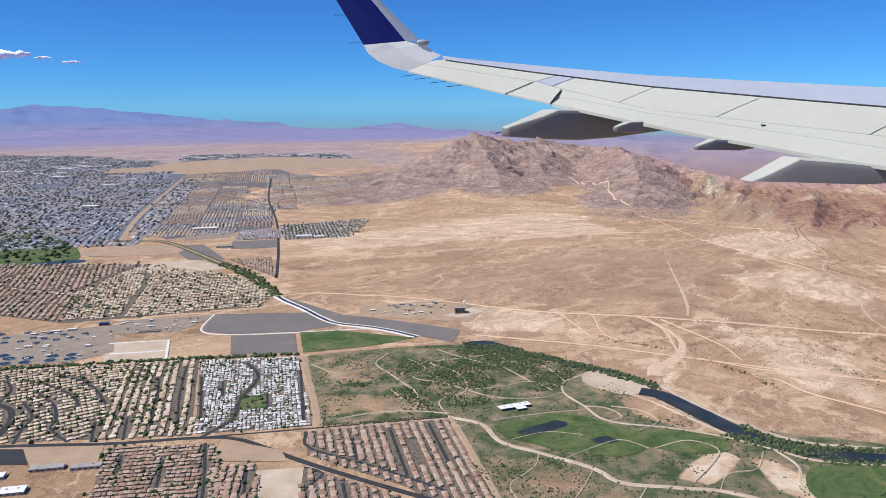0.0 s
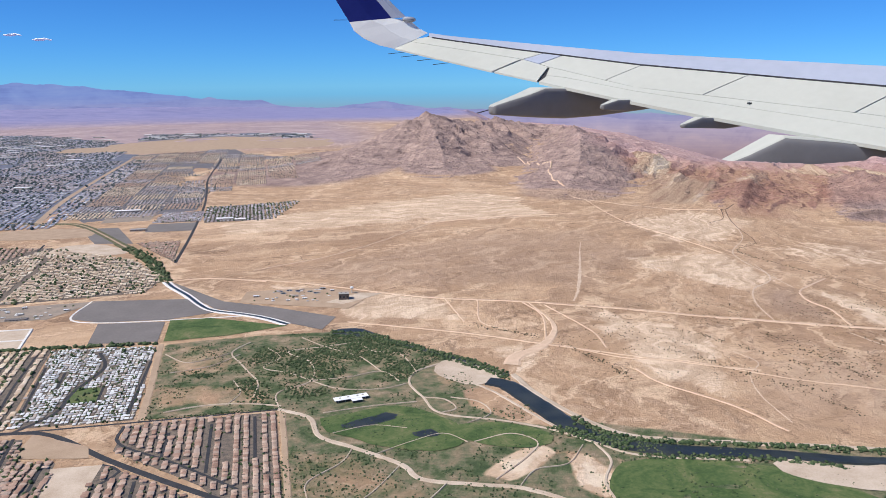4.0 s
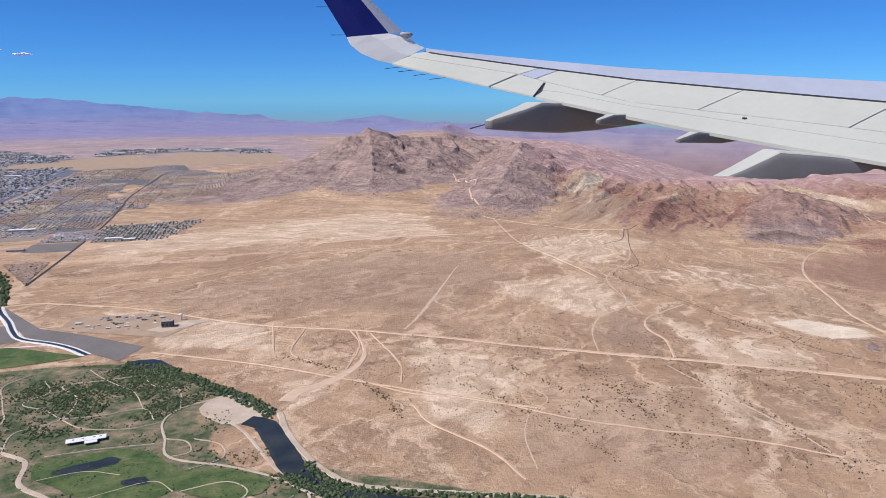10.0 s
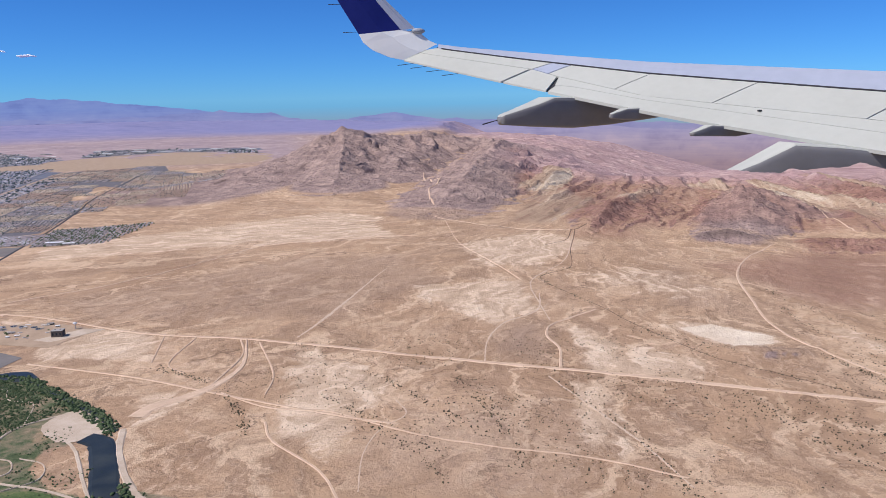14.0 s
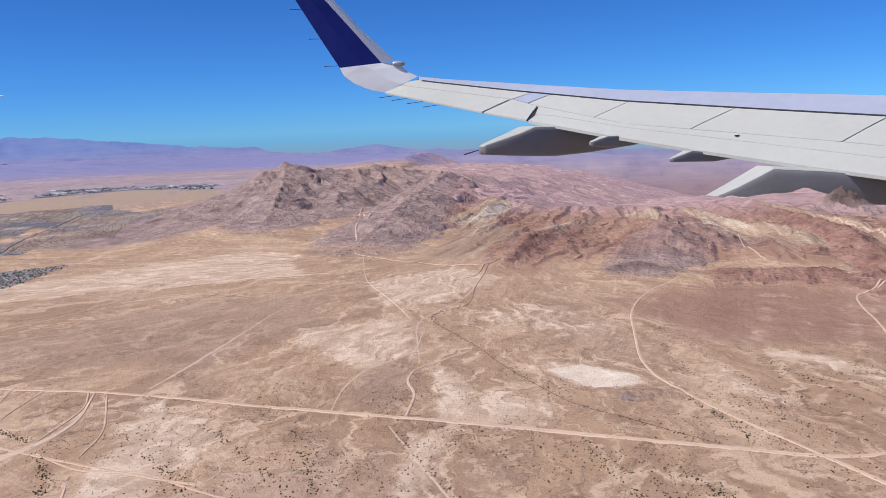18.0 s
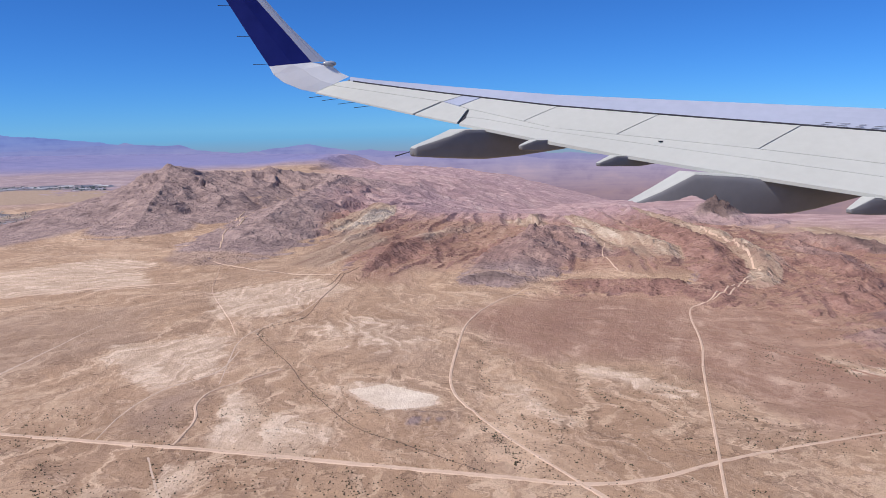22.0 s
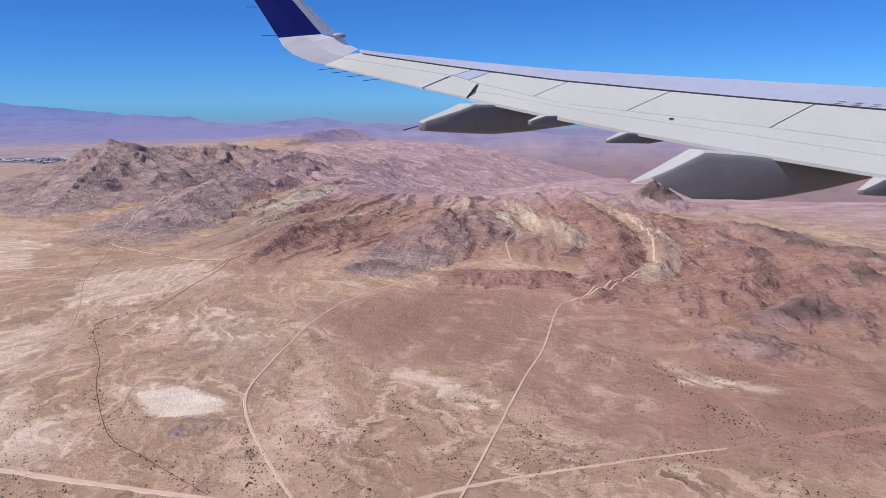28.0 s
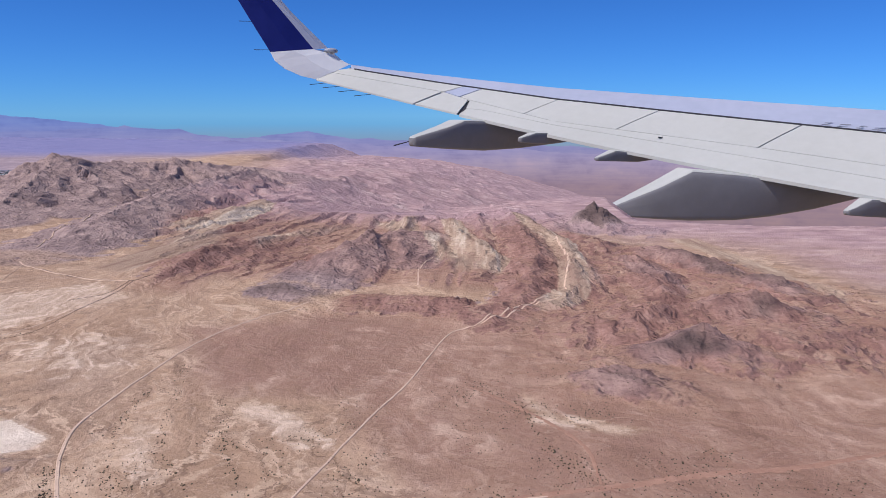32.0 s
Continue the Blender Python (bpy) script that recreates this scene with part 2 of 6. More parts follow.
    c = m.mix(m.step(m.math("ADD", pale, m.math("MULTIPLY", m.math("SUBTRACT", edge, 0.5), 1.1)), 0.88, 1.0), c, m.ramp(m.noise(v, 0.06, 6), ((0.3, (0.66, 0.52, 0.37)), (0.7, (0.86, 0.73, 0.56)))))
    c = m.mix(m.math("MULTIPLY", soft(red, 0.3, 0.8, 0.5), 0.8), c, m.ramp(m.math("ADD", m.math("MULTIPLY", bands, 0.5), m.math("MULTIPLY", feathers, 0.5)), ((0.36, (0.225, 0.113, 0.075)), (0.46, (0.30, 0.163, 0.11)), (0.54, (0.36, 0.208, 0.14)), (0.61, (0.56, 0.38, 0.265)))))
    beds = m.math("ADD", m.math("MULTIPLY", bands, 0.6), m.math("MULTIPLY", thin, 0.4))
    c = m.mix(m.math("MULTIPLY", soft(yellow, 0.4, 0.62, 0.4), 0.9), c, m.ramp(beds, ((0.36, (0.25, 0.145, 0.10)), (0.47, (0.40, 0.28, 0.185)), (0.55, (0.55, 0.42, 0.28)), (0.64, (0.74, 0.62, 0.45)))))
    strata = m.math("ADD", m.math("MULTIPLY", m.noise(m.coords((1, 1, 4)), 0.04, 9, 0.7, 0.4), 0.65), m.math("MULTIPLY", thin, 0.35))
    rk = m.ramp(strata, ((0.36, (0.175, 0.122, 0.11)), (0.5, (0.305, 0.218, 0.187)), (0.62, (0.46, 0.335, 0.272))))
    rk = m.mix(m.math("MULTIPLY", m.step(red, 0.25, 0.7), 0.8), rk, m.ramp(strata, ((0.36, (0.15, 0.072, 0.054)), (0.5, (0.285, 0.145, 0.102)), (0.62, (0.43, 0.25, 0.178)))))
    rk = m.mix(m.math("MULTIPLY", m.step(dk, 0.75, 0.98), 0.85), rk, m.ramp(strata, ((0.34, (0.07, 0.049, 0.042)), (0.52, (0.145, 0.10, 0.083)), (0.66, (0.25, 0.172, 0.137)))))
    rk = m.mix(m.math("MULTIPLY", m.step(yellow, 0.3, 0.8), 0.75), rk, m.ramp(beds, ((0.36, (0.30, 0.19, 0.13)), (0.48, (0.48, 0.36, 0.24)), (0.6, (0.76, 0.65, 0.48)))))
    c = m.mix(soft(rock, 0.25, 0.75, 0.35), c, rk)
    grass = m.ramp(m.noise(v, 0.11, 8, 0.68), ((0.3, (0.04, 0.07, 0.026)), (0.43, (0.09, 0.118, 0.052)), (0.50, (0.175, 0.168, 0.095)), (0.58, (0.27, 0.21, 0.13)), (0.68, (0.40, 0.31, 0.21))))
    c = m.mix(soft(green, 0.4, 0.6, 0.5), c, grass)
    # distance haze painted into the ground colour: blue far off, violet nearer
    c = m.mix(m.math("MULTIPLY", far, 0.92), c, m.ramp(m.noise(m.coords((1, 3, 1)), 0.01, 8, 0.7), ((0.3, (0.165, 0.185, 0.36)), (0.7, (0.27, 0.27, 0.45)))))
    c = m.mix(m.math("MULTIPLY", soft(plum_haze, 0.3, 0.9, 0.3), 0.9), c, m.ramp(m.noise(m.coords((1, 2.2, 1)), 0.02, 8, 0.65), ((0.3, (0.25, 0.155, 0.16)), (0.46, (0.42, 0.275, 0.26)), (0.56, (0.50, 0.34, 0.31)), (0.68, (0.66, 0.50, 0.43)))))
    m.colour(c)
    crag = m.node("ShaderNodeTexNoise", Scale=0.09, Detail=8, Roughness=0.6)
    crag.noise_type = "RIDGED_MULTIFRACTAL"
    m.link(v, crag.inputs["Vector"])
    crag2 = m.node("ShaderNodeTexNoise", Scale=0.26, Detail=8, Roughness=0.62)
    crag2.noise_type = "RIDGED_MULTIFRACTAL"
    m.link(v, crag2.inputs["Vector"])
    both = m.math("ADD", m.math("MULTIPLY", crag.outputs["Fac"], 0.55), m.math("MULTIPLY", crag2.outputs["Fac"], 0.4))
    rough = m.math("MULTIPLY", m.math("MULTIPLY", both, m.step(rock, 0.08, 0.55)), 7.0)
    m.bump(m.math("ADD", rough, m.math("ADD", m.math("MULTIPLY", m.noise(v, 0.25, 9, 0.72), 1.6), m.math("MULTIPLY", feathers, 1.6))), 1.0, 0.8)
    return m.m


GROUND = ground_material()
DIRT_ROAD = two_tone("pale_dirt_track", (0.54, 0.385, 0.265), (0.68, 0.50, 0.355), 0.2, fine=2.0)
ASPHALT = two_tone("asphalt", (0.03, 0.031, 0.035), (0.055, 0.056, 0.06), 0.4, 0.85)
GREY_FIELD = two_tone("grey_basin_floor", (0.15, 0.135, 0.125), (0.21, 0.19, 0.175), 0.06, fine=0.8)
CONCRETE = two_tone("white_concrete", (0.60, 0.57, 0.52), (0.78, 0.75, 0.70), 0.3)
PALE_EARTH = two_tone("pale_bare_earth", (0.42, 0.32, 0.23), (0.60, 0.50, 0.39), 0.12)
TAN_EARTH = two_tone("tan_bare_earth", (0.33, 0.235, 0.155), (0.46, 0.34, 0.235), 0.12)
lw = Mat("green_field", 0.95)
lf = lw.math("ADD", lw.math("MULTIPLY", lw.noise(lw.coords(), 0.07, 7, 0.65, 1.0), 0.7), lw.math("MULTIPLY", lw.noise(lw.coords(), 0.7, 6, 0.7), 0.3))
lw.colour(lw.ramp(lf, ((0.34, (0.034, 0.066, 0.02)), (0.46, (0.07, 0.112, 0.036)), (0.54, (0.112, 0.142, 0.052)), (0.64, (0.20, 0.18, 0.092)))))
lw.bump(lw.noise(lw.coords(), 1.2, 6, 0.7), 0.3, 0.6)
LAWN = lw.m
SCRUB = two_tone("scrub_field", (0.06, 0.075, 0.03), (0.16, 0.14, 0.075), 0.12, fine=1.0)
wm = Mat("river_water", 0.3)
wm.b.inputs["Specular IOR Level"].default_value = 0.2
wm.colour(wm.ramp(wm.noise(wm.coords(), 0.1, 6), ((0.4, (0.024, 0.030, 0.032)), (0.7, (0.05, 0.056, 0.05)))))
wm.bump(wm.noise(wm.coords(), 3.0, 4), 0.05, 0.3)
WATER = wm.m
# ---------------------------------------------------------------- the land
def lattice(ix, iy, seed):
    h = (ix.astype(np.int64) * 374761393 + iy.astype(np.int64) * 668265263 + seed * 2147483647) & 0xFFFFFFFF
    h = ((h ^ (h >> 13)) * 1274126177) & 0xFFFFFFFF
    return ((h ^ (h >> 16)) & 0xFFFF) / 65535.0


def value_noise(x, y, seed=0):
    ix, iy = np.floor(x), np.floor(y)
    fx, fy = x - ix, y - iy
    fx, fy = fx * fx * fx * (fx * (fx * 6 - 15) + 10), fy * fy * fy * (fy * (fy * 6 - 15) + 10)
    a, b = lattice(ix, iy, seed), lattice(ix + 1, iy, seed)
    c, d = lattice(ix, iy + 1, seed), lattice(ix + 1, iy + 1, seed)
    return (a * (1 - fx) + b * fx) * (1 - fy) + (c * (1 - fx) + d * fx) * fy


def fbm(x, y, size, octaves=5, seed=0, ridged=False):
    total, amp, norm = 0.0, 1.0, 0.0
    for k in range(octaves):
        n = value_noise(x / size * 2**k * 1.03 + 17.3 * k, y / size * 2**k + 9.1 * k, seed + k)
        if ridged:
            n = (1 - np.abs(2 * n - 1)) ** 1.4
        total, norm, amp = total + n * amp, norm + amp, amp * 0.52
    return total / norm


def smooth(a, lo, hi):
    s = np.clip((a - lo) / (hi - lo), 0, 1)
    return s * s * (3 - 2 * s)


def along(x, y, pts):
    """Distance to a broken line, and the interpolated third value of its corners."""
    best, val = np.full(np.shape(x), 1e9), np.zeros(np.shape(x))
    for (ax, ay, av), (bx, by, bv) in zip(pts, pts[1:]):
        dx, dy = bx - ax, by - ay
        s = np.clip(((x - ax) * dx + (y - ay) * dy) / (dx * dx + dy * dy), 0, 1)
        d = np.hypot(x - ax - s * dx, y - ay - s * dy)
        val = np.where(d < best, av + s * (bv - av), val)
        best = np.minimum(best, d)
    return best, val


def inside(x, y, poly, edge=6.0):
    """A mask that is one inside a polygon and fades over its edge."""
    hit = np.zeros(np.shape(x), bool)
    dist = np.full(np.shape(x), 1e9)
    n = len(poly)
    for k in range(n):
        (ax, ay), (bx, by) = poly[k], poly[(k + 1) % n]
        cross = ((ay > y) != (by > y)) & (x < (bx - ax) * (y - ay) / ((by - ay) or 1e-9) + ax)
        hit ^= cross
        dx, dy = bx - ax, by - ay
        s = np.clip(((x - ax) * dx + (y - ay) * dy) / (dx * dx + dy * dy), 0, 1)
        dist = np.minimum(dist, np.hypot(x - ax - s * dx, y - ay - s * dy))
    return smooth(np.where(hit, dist, -dist), -edge, edge)


BADLANDS = ((290, 690), (400, 670), (520, 620), (620, 640), (680, 760), (640, 1100), (420, 1300), (240, 1300), (230, 900))


# ridge lines: half width of the flanks, 0 grey rock, 1 red, 2 yellow, then the corners with their crest heights
RIDGES = []


def ridge(wide, tone, *pts):
    RIDGES.append((pts, wide, tone))


ridge(150, 0, (-150, 1000, 5.6), (-90, 1120, 24.2), (-2, 1222, 50.2), (20, 1290, 44.6), (60, 1400, 35.3))
ridge(70, 0, (-2, 1222, 46.5), (20, 1080, 29.8), (35, 960, 7.4))
ridge(60, 0, (-2, 1222, 44.6), (90, 1130, 22.3), (100, 1040, 5.6))
ridge(110, 0, (50, 1390, 37.2), (105, 1400, 42.8), (190, 1500, 29.8), (290, 1520, 16.7), (360, 1540, 5.6))
ridge(62, 0, (160, 790, 3.7), (185, 880, 20.5), (200, 980, 26), (222, 1150, 29.8), (240, 1330, 31.6), (200, 1480, 27.9))
ridge(48, 0, (290, 1330, 4.6), (350, 1430, 15.2), (430, 1420, 13.7), (470, 1380, 3.8))
ridge(42, 0, (322, 1070, 3.8), (368, 1085, 11.4), (405, 1110, 12.9), (455, 1060, 4.6))
ridge(30, 1, (282, 690, 1.5), (303, 715, 6.1), (330, 752, 10.6), (356, 772, 6.1))
ridge(18, 0, (362, 644, 2.3), (390, 646, 8.4), (416, 622, 3))
ridge(36, 0, (404, 690, 3.8), (428, 735, 13.7), (450, 790, 17.5), (474, 800, 13.7), (478, 715, 4.6))
ridge(22, 1, (425, 604, 3), (455, 606, 6.8), (480, 600, 6.8), (505, 590, 8.4), (530, 556, 5.3))
ridge(20, 1, (500, 560, 2.3), (520, 570, 6.8), (540, 585, 7.6), (556, 575, 3.8))
ridge(24, 1, (537, 573, 5.3), (560, 615, 9.9), (584, 720, 10.6), (596, 880, 9.9), (602, 1000, 6.1))
ridge(13, 2, (569, 584, 3.8), (594, 628, 6.8), (608, 700, 7.6), (622, 800, 7.6), (616, 930, 6.1), (612, 1050, 3))
ridge(14, 2, (535, 665, 3), (552, 725, 6.8), (541, 785, 7.6), (536, 880, 6.8), (533, 1000, 3.8))
ridge(12, 2, (508, 690, 2.3), (514, 760, 4.6), (506, 850, 4.6), (502, 940, 2.3))
ridge(50, 0, (652, 925, 5), (688, 948, 31), (724, 930, 6))
ridge(20, 0, (690, 780, 3), (704, 735, 9.9), (719, 698, 9.1), (728, 668, 3.8))
ridge(18, 0, (728, 655, 3), (738, 630, 9.1), (746, 600, 3.8))
ridge(30, 0, (655, 545, 3), (692, 570, 12.2), (714, 550, 3.8))
ridge(20, 0, (588, 485, 3), (605, 486, 7.6), (632, 496, 11.4), (644, 475, 3.8))
ridge(24, 1, (572, 528, 3), (595, 530, 7.6), (625, 550, 9.9), (650, 560, 3.8))
ridge(24, 1, (648, 500, 3), (675, 520, 6.8), (715, 500, 6.1), (760, 470, 3.8))
ridge(17, 1, (640, 680, 2.3), (655, 640, 7.6), (650, 600, 6.1), (636, 580, 3))
ridge(12, 0, (548, 452, 1.5), (575, 457, 5.3), (602, 432, 2.3))
ridge(34, 0, (440, 1130, 3), (500, 1100, 8.4), (560, 1110, 7.6), (640, 1060, 4.6))
ridge(22, 2, (250, 860, 2.3), (275, 930, 6.1), (300, 1010, 6.8), (305, 1100, 3.8))
ridge(26, 1, (283, 701, 3), (331, 762, 9), (345, 796, 7), (380, 850, 3))
ridge(40, 0, (403, 660, 4), (430, 700, 12), (460, 790, 15), (491, 877, 9))
ridge(20, 0, (665, 714, 4), (664, 660, 8), (655, 614, 3))
ridge(26, 1, (590, 545, 3), (635, 558, 9), (683, 562, 10), (720, 540, 4))
ridge(30, 1, (640, 480, 3), (686, 500, 7), (735, 505, 6), (790, 470, 3))
ridge(9, 0, (308, 379, 1.0), (328, 374, 3.0), (350, 379, 1.0))
ridge(15, 0, (548, 440, 2), (563, 448, 5), (580, 440, 5), (597, 426, 2))
ridge(16, 1, (500, 590, 3), (470, 612, 5), (440, 622, 3))


def lie(x, y):
    """The strike of the tilted beds: constant along a bed, in the west slanting, in the east straight away."""
    return x - 0.55 * (y - 750) * np.clip((600 - x) / 350, 0, 1)


def crease(x, y, seed):
    """Sharp-crested noise of one scale, 1 on the crests."""
    return 1 - np.abs(2 * value_noise(x, y, seed) - 1)


def ridge_frame(x, y, pts):
    """Distance to a ridge line, its crest height there and the way along it."""
    best, val, run = np.full(np.shape(x), 1e9), np.zeros(np.shape(x)), np.zeros(np.shape(x))
    start = 0.0
    for (ax, ay, av), (bx, by, bv) in zip(pts, pts[1:]):
        dx, dy = bx - ax, by - ay
        size = math.hypot(dx, dy)
        free = ((x - ax) * dx + (y - ay) * dy) / size**2
        s = np.clip(free, 0, 1)
        d = np.hypot(x - ax - s * dx, y - ay - s * dy)
        hand = np.sign((x - ax) * dy - (y - ay) * dx)
        near = d < best
        val = np.where(near, av + s * (bv - av), val)
        run = np.where(near, start + free * size + 1000 * hand, run)
        best = np.minimum(best, d)
        start += size
    return best, val, run


def flank(x, y, pts, wide, seed):
    """A mountain ridge with spurs and gullies that run down its sides."""
    d, crest, s = ridge_frame(x, y, pts)
    w = 0.30 * wide + 3
    s = s + 0.9 * w * (value_noise(x / w * 0.7, y / w * 0.7, seed + 5) - 0.5) + 0.35 * w * (value_noise(x / w * 2.2, y / w * 2.2, seed + 6) - 0.5)
    g1 = crease(s / w, d / (4.5 * w), seed)
    g2 = crease(s / (0.42 * w), d / (2.0 * w), seed + 1)
    g3 = crease(s / (0.19 * w), d / (0.8 * w), seed + 2)
    g = 0.55 * g1 + 0.3 * g2 + 0.15 * g3
    q = np.clip(1 - d / (wide * (0.62 + 0.70 * g1)), 0, 1)
    top = crest * (0.86 + 0.24 * crease(s / (1.9 * w), 0 * s, seed + 3))
    return top * (q**1.25 * 0.90 + 0.85 * q * (1 - q) * (g - 0.42) + 0.10 * q * (g2 + g3 - 1))


UPLAND = ((540, 470), (600, 440), (700, 440), (800, 470), (800, 640), (740, 800), (650, 860), (600, 700), (560, 580))


def sight_line_cap(x, y):
    """Cuts the land beyond the hills below the camera's sight lines to the wing."""
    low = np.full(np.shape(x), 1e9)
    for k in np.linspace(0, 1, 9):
        # stations along the camera's path
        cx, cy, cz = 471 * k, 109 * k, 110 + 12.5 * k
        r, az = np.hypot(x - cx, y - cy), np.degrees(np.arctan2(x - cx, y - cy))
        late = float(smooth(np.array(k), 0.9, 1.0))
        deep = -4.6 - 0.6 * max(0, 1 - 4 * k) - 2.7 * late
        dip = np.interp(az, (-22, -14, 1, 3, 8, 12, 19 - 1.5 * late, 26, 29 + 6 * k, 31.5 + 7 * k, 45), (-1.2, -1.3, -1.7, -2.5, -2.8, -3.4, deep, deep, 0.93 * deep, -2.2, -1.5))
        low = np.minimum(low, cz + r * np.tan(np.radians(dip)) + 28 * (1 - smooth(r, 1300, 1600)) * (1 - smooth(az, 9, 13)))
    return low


def height(x, y):
    x, y = np.asarray(x, float), np.asarray(y, float)
    fan = 9.0 * smooth(y, 620, 1000) * smooth(-np.abs(x - 60), -420, -120) * smooth(x, -150, -10)
    r = np.hypot(x - 230, y - 55)
    az = np.degrees(np.arctan2(x - 230, y - 55))
    wild = np.maximum(smooth(x, 60, 140), smooth(x - (-150 + 0.25 * (y - 450)), 40, 120) * smooth(y, 430, 470))
    wild = np.maximum(wild, smooth(y, 1500, 1700))
    z = fan + wild * (1.6 * (fbm(x, y, 90, 6, 3) - 0.5) + 0.7 * (fbm(x, y, 22, 4, 9, True) - 0.5))
    wx, wy = x + 26 * (fbm(x, y, 60, 3, 41) - 0.5), y + 26 * (fbm(x, y, 60, 3, 43) - 0.5)
    # tilted beds: long narrow ridges along the strike
    rough = inside(x, y, BADLANDS, 50)
    line = lie(wx, wy)
    beds = 7.0 * crease(line / 52, wy / 300, 71) ** 1.6 + 4.0 * crease(line / 21, wy / 130, 72) ** 1.4 + 1.8 * crease(line / 9, wy / 50, 73)
    knobs = 7 * (fbm(wx, wy, 70, 6, 75, True) - 0.4) + 3 * crease(wx / 15, wy / 19, 79)
    z = z + rough * (beds - 3.0 + 0.55 * knobs)
    up = inside(x, y, UPLAND, 40)
    z = z + up * (9 * (fbm(wx, wy, 62, 6, 85, True) - 0.36) + 2.0 * crease(wx / 13, wy / 11, 88) + 1.0 * crease(wx / 5, wy / 6, 89) - 1.0)
    hill = np.zeros(np.shape(x))
    for k, (pts, wide, _) in enumerate(RIDGES):
        p = np.array(pts)
        m = 1.4 * wide
        near = (x > p[:, 0].min() - m) & (x < p[:, 0].max() + m) & (y > p[:, 1].min() - m) & (y < p[:, 1].max() + m)
        if near.any():
            h = np.maximum(flank(x[near], y[near], pts, wide, 200 + 7 * k), 0)
            hill[near] = np.maximum(hill[near], h) + 0.15 * np.minimum(hill[near], h)
    crag = fbm(wx, wy, 20, 4, 31, True)
    z = z + hill + np.minimum(hill, 12) * 0.28 * (crag - 0.45)
    z = z + 7 * smooth(r, 1280, 1560) * smooth(az, -12, -2) * (fbm(wx, wy, 170, 7, 81, True) - 0.4)
    # low ranges beyond the city
    z = z + smooth(r, 2500, 3600) * smooth(-az, 14, 24) * (8 + 34 * smooth(-az, 8, 34)) * (0.3 + 1.2 * fbm(x, y, 330, 7, 51, True))
    # shaped to the camera's view: land stays under the wing's outline
    return np.minimum(z, sight_line_cap(x, y) - 22 * (1 - fbm(wx, wy, 150, 7, 55, True)) * smooth(r, 1000, 1400))


def height_at(x, y):
    return float(height(np.array([x]), np.array([y]))[0])


def axis(stops):
    """Grid lines whose spacing changes from stop to stop."""
    out = []
    for (a, sa), (b, sb) in zip(stops, stops[1:]):
        n = max(2, int(round((b - a) / ((sa + sb) / 2))))
        u = np.linspace(0, 1, n, endpoint=False)
        w = sa + (sb - sa) * u
        c = np.concatenate([[0], np.cumsum(w)[:-1]])
        out.append(a + (b - a) * c / (c[-1] + w[-1]))
    return np.concatenate(out + [[stops[-1][0]]])


PARK = ((-77, 335), (-39, 347), (-5, 353), (28, 337), (50, 315), (60, 290), (90, 258), (150, 240), (205, 232), (190, 200), (90, 190), (5, 190), (-2, 238), (-10, 265), (-55, 256))
WHITE_PIT = ((294, 413), (314, 422), (338, 402), (334, 388), (314, 383))
PALES = (
    ((155, 511), (228, 519), (234, 447), (208, 416), (170, 470)),
    ((239, 436), (269, 390), (270, 340), (242, 352)),
    ((111, 396), (167, 350), (153, 276), (129, 293)),
    ((2, 722), (104, 742), (140, 669), (23, 640)),
    ((-150, 640), (-100, 690), (60, 800), (120, 760), (0, 640), (-130, 590)),
    ((360, 425), (374, 418), (392, 360), (382, 356), (366, 395)),
    ((400, 434), (426, 427), (440, 405), (452, 380), (432, 384), (413, 411)),
    ((527, 446), (540, 412), (573, 397), (562, 388), (524, 405)),
)
PALES_NEAR = (
    ((180, 640), (250, 690), (290, 640), (240, 560), (200, 560)),
    ((64, 335), (92, 338), (80, 300), (70, 300)),
    ((232, 345), (250, 348), (252, 280), (233, 278)),
    ((401, 434), (414, 438), (432, 420), (425, 407), (403, 415)),
    ((528, 420), (556, 408), (570, 392), (544, 398)),
    ((-60, 440), (40, 415), (60, 370), (0, 372)),
    ((266, 395), (300, 365), (285, 336), (248, 350)),
    ((282, 421), (308, 429), (338, 403), (337, 389), (314, 377), (299, 403)),
)
FAN_PALES = (((244, 540), (304, 560), (342, 531), (344, 478), (324, 446), (278, 484)), ((178, 546), (223, 530), (249, 452), (238, 424), (205, 470)), ((435, 465), (450, 447), (476, 418), (470, 412), (445, 428)))
DARKS = (
    (((-60, 470), (60, 600), (150, 610), (190, 520), (120, 430), (0, 430)), 0.62),
    (((345, 520), (420, 590), (490, 570), (478, 440), (395, 430)), 0.55),
    (((209, 424), (233, 428), (231, 366), (204, 378)), 0.95),
    (((150, 300), (230, 340), (262, 300), (230, 236), (150, 245)), 0.55),
    (((280, 540), (340, 560), (350, 450), (300, 440)), 0.6),
    (((551, 456), (580, 458), (592, 428), (557, 430)), 0.9),
    (((540, 398), (575, 396), (588, 374), (560, 380)), 0.8),
    (((358, 652), (392, 662), (424, 632), (414, 612), (366, 630)), 1.0),
)
DARK_HILLS = (
    (((582, 494), (632, 512), (652, 476), (640, 462), (596, 472)), 1.0),
    (((684, 790), (712, 760), (752, 640), (760, 590), (736, 590), (700, 680)), 1.0),
    (((645, 925), (688, 995), (735, 935), (690, 905)), 1.0),
    (((655, 530), (690, 590), (722, 560), (700, 530)), 0.95),
    (((545, 446), (575, 466), (610, 436), (590, 420)), 1.0),
    (((560, 700), (590, 860), (640, 1000), (660, 760), (625, 640)), 0.7),
    (((312, 379), (328, 380), (342, 384), (348, 375), (331, 366), (318, 367)), 0.95),
)
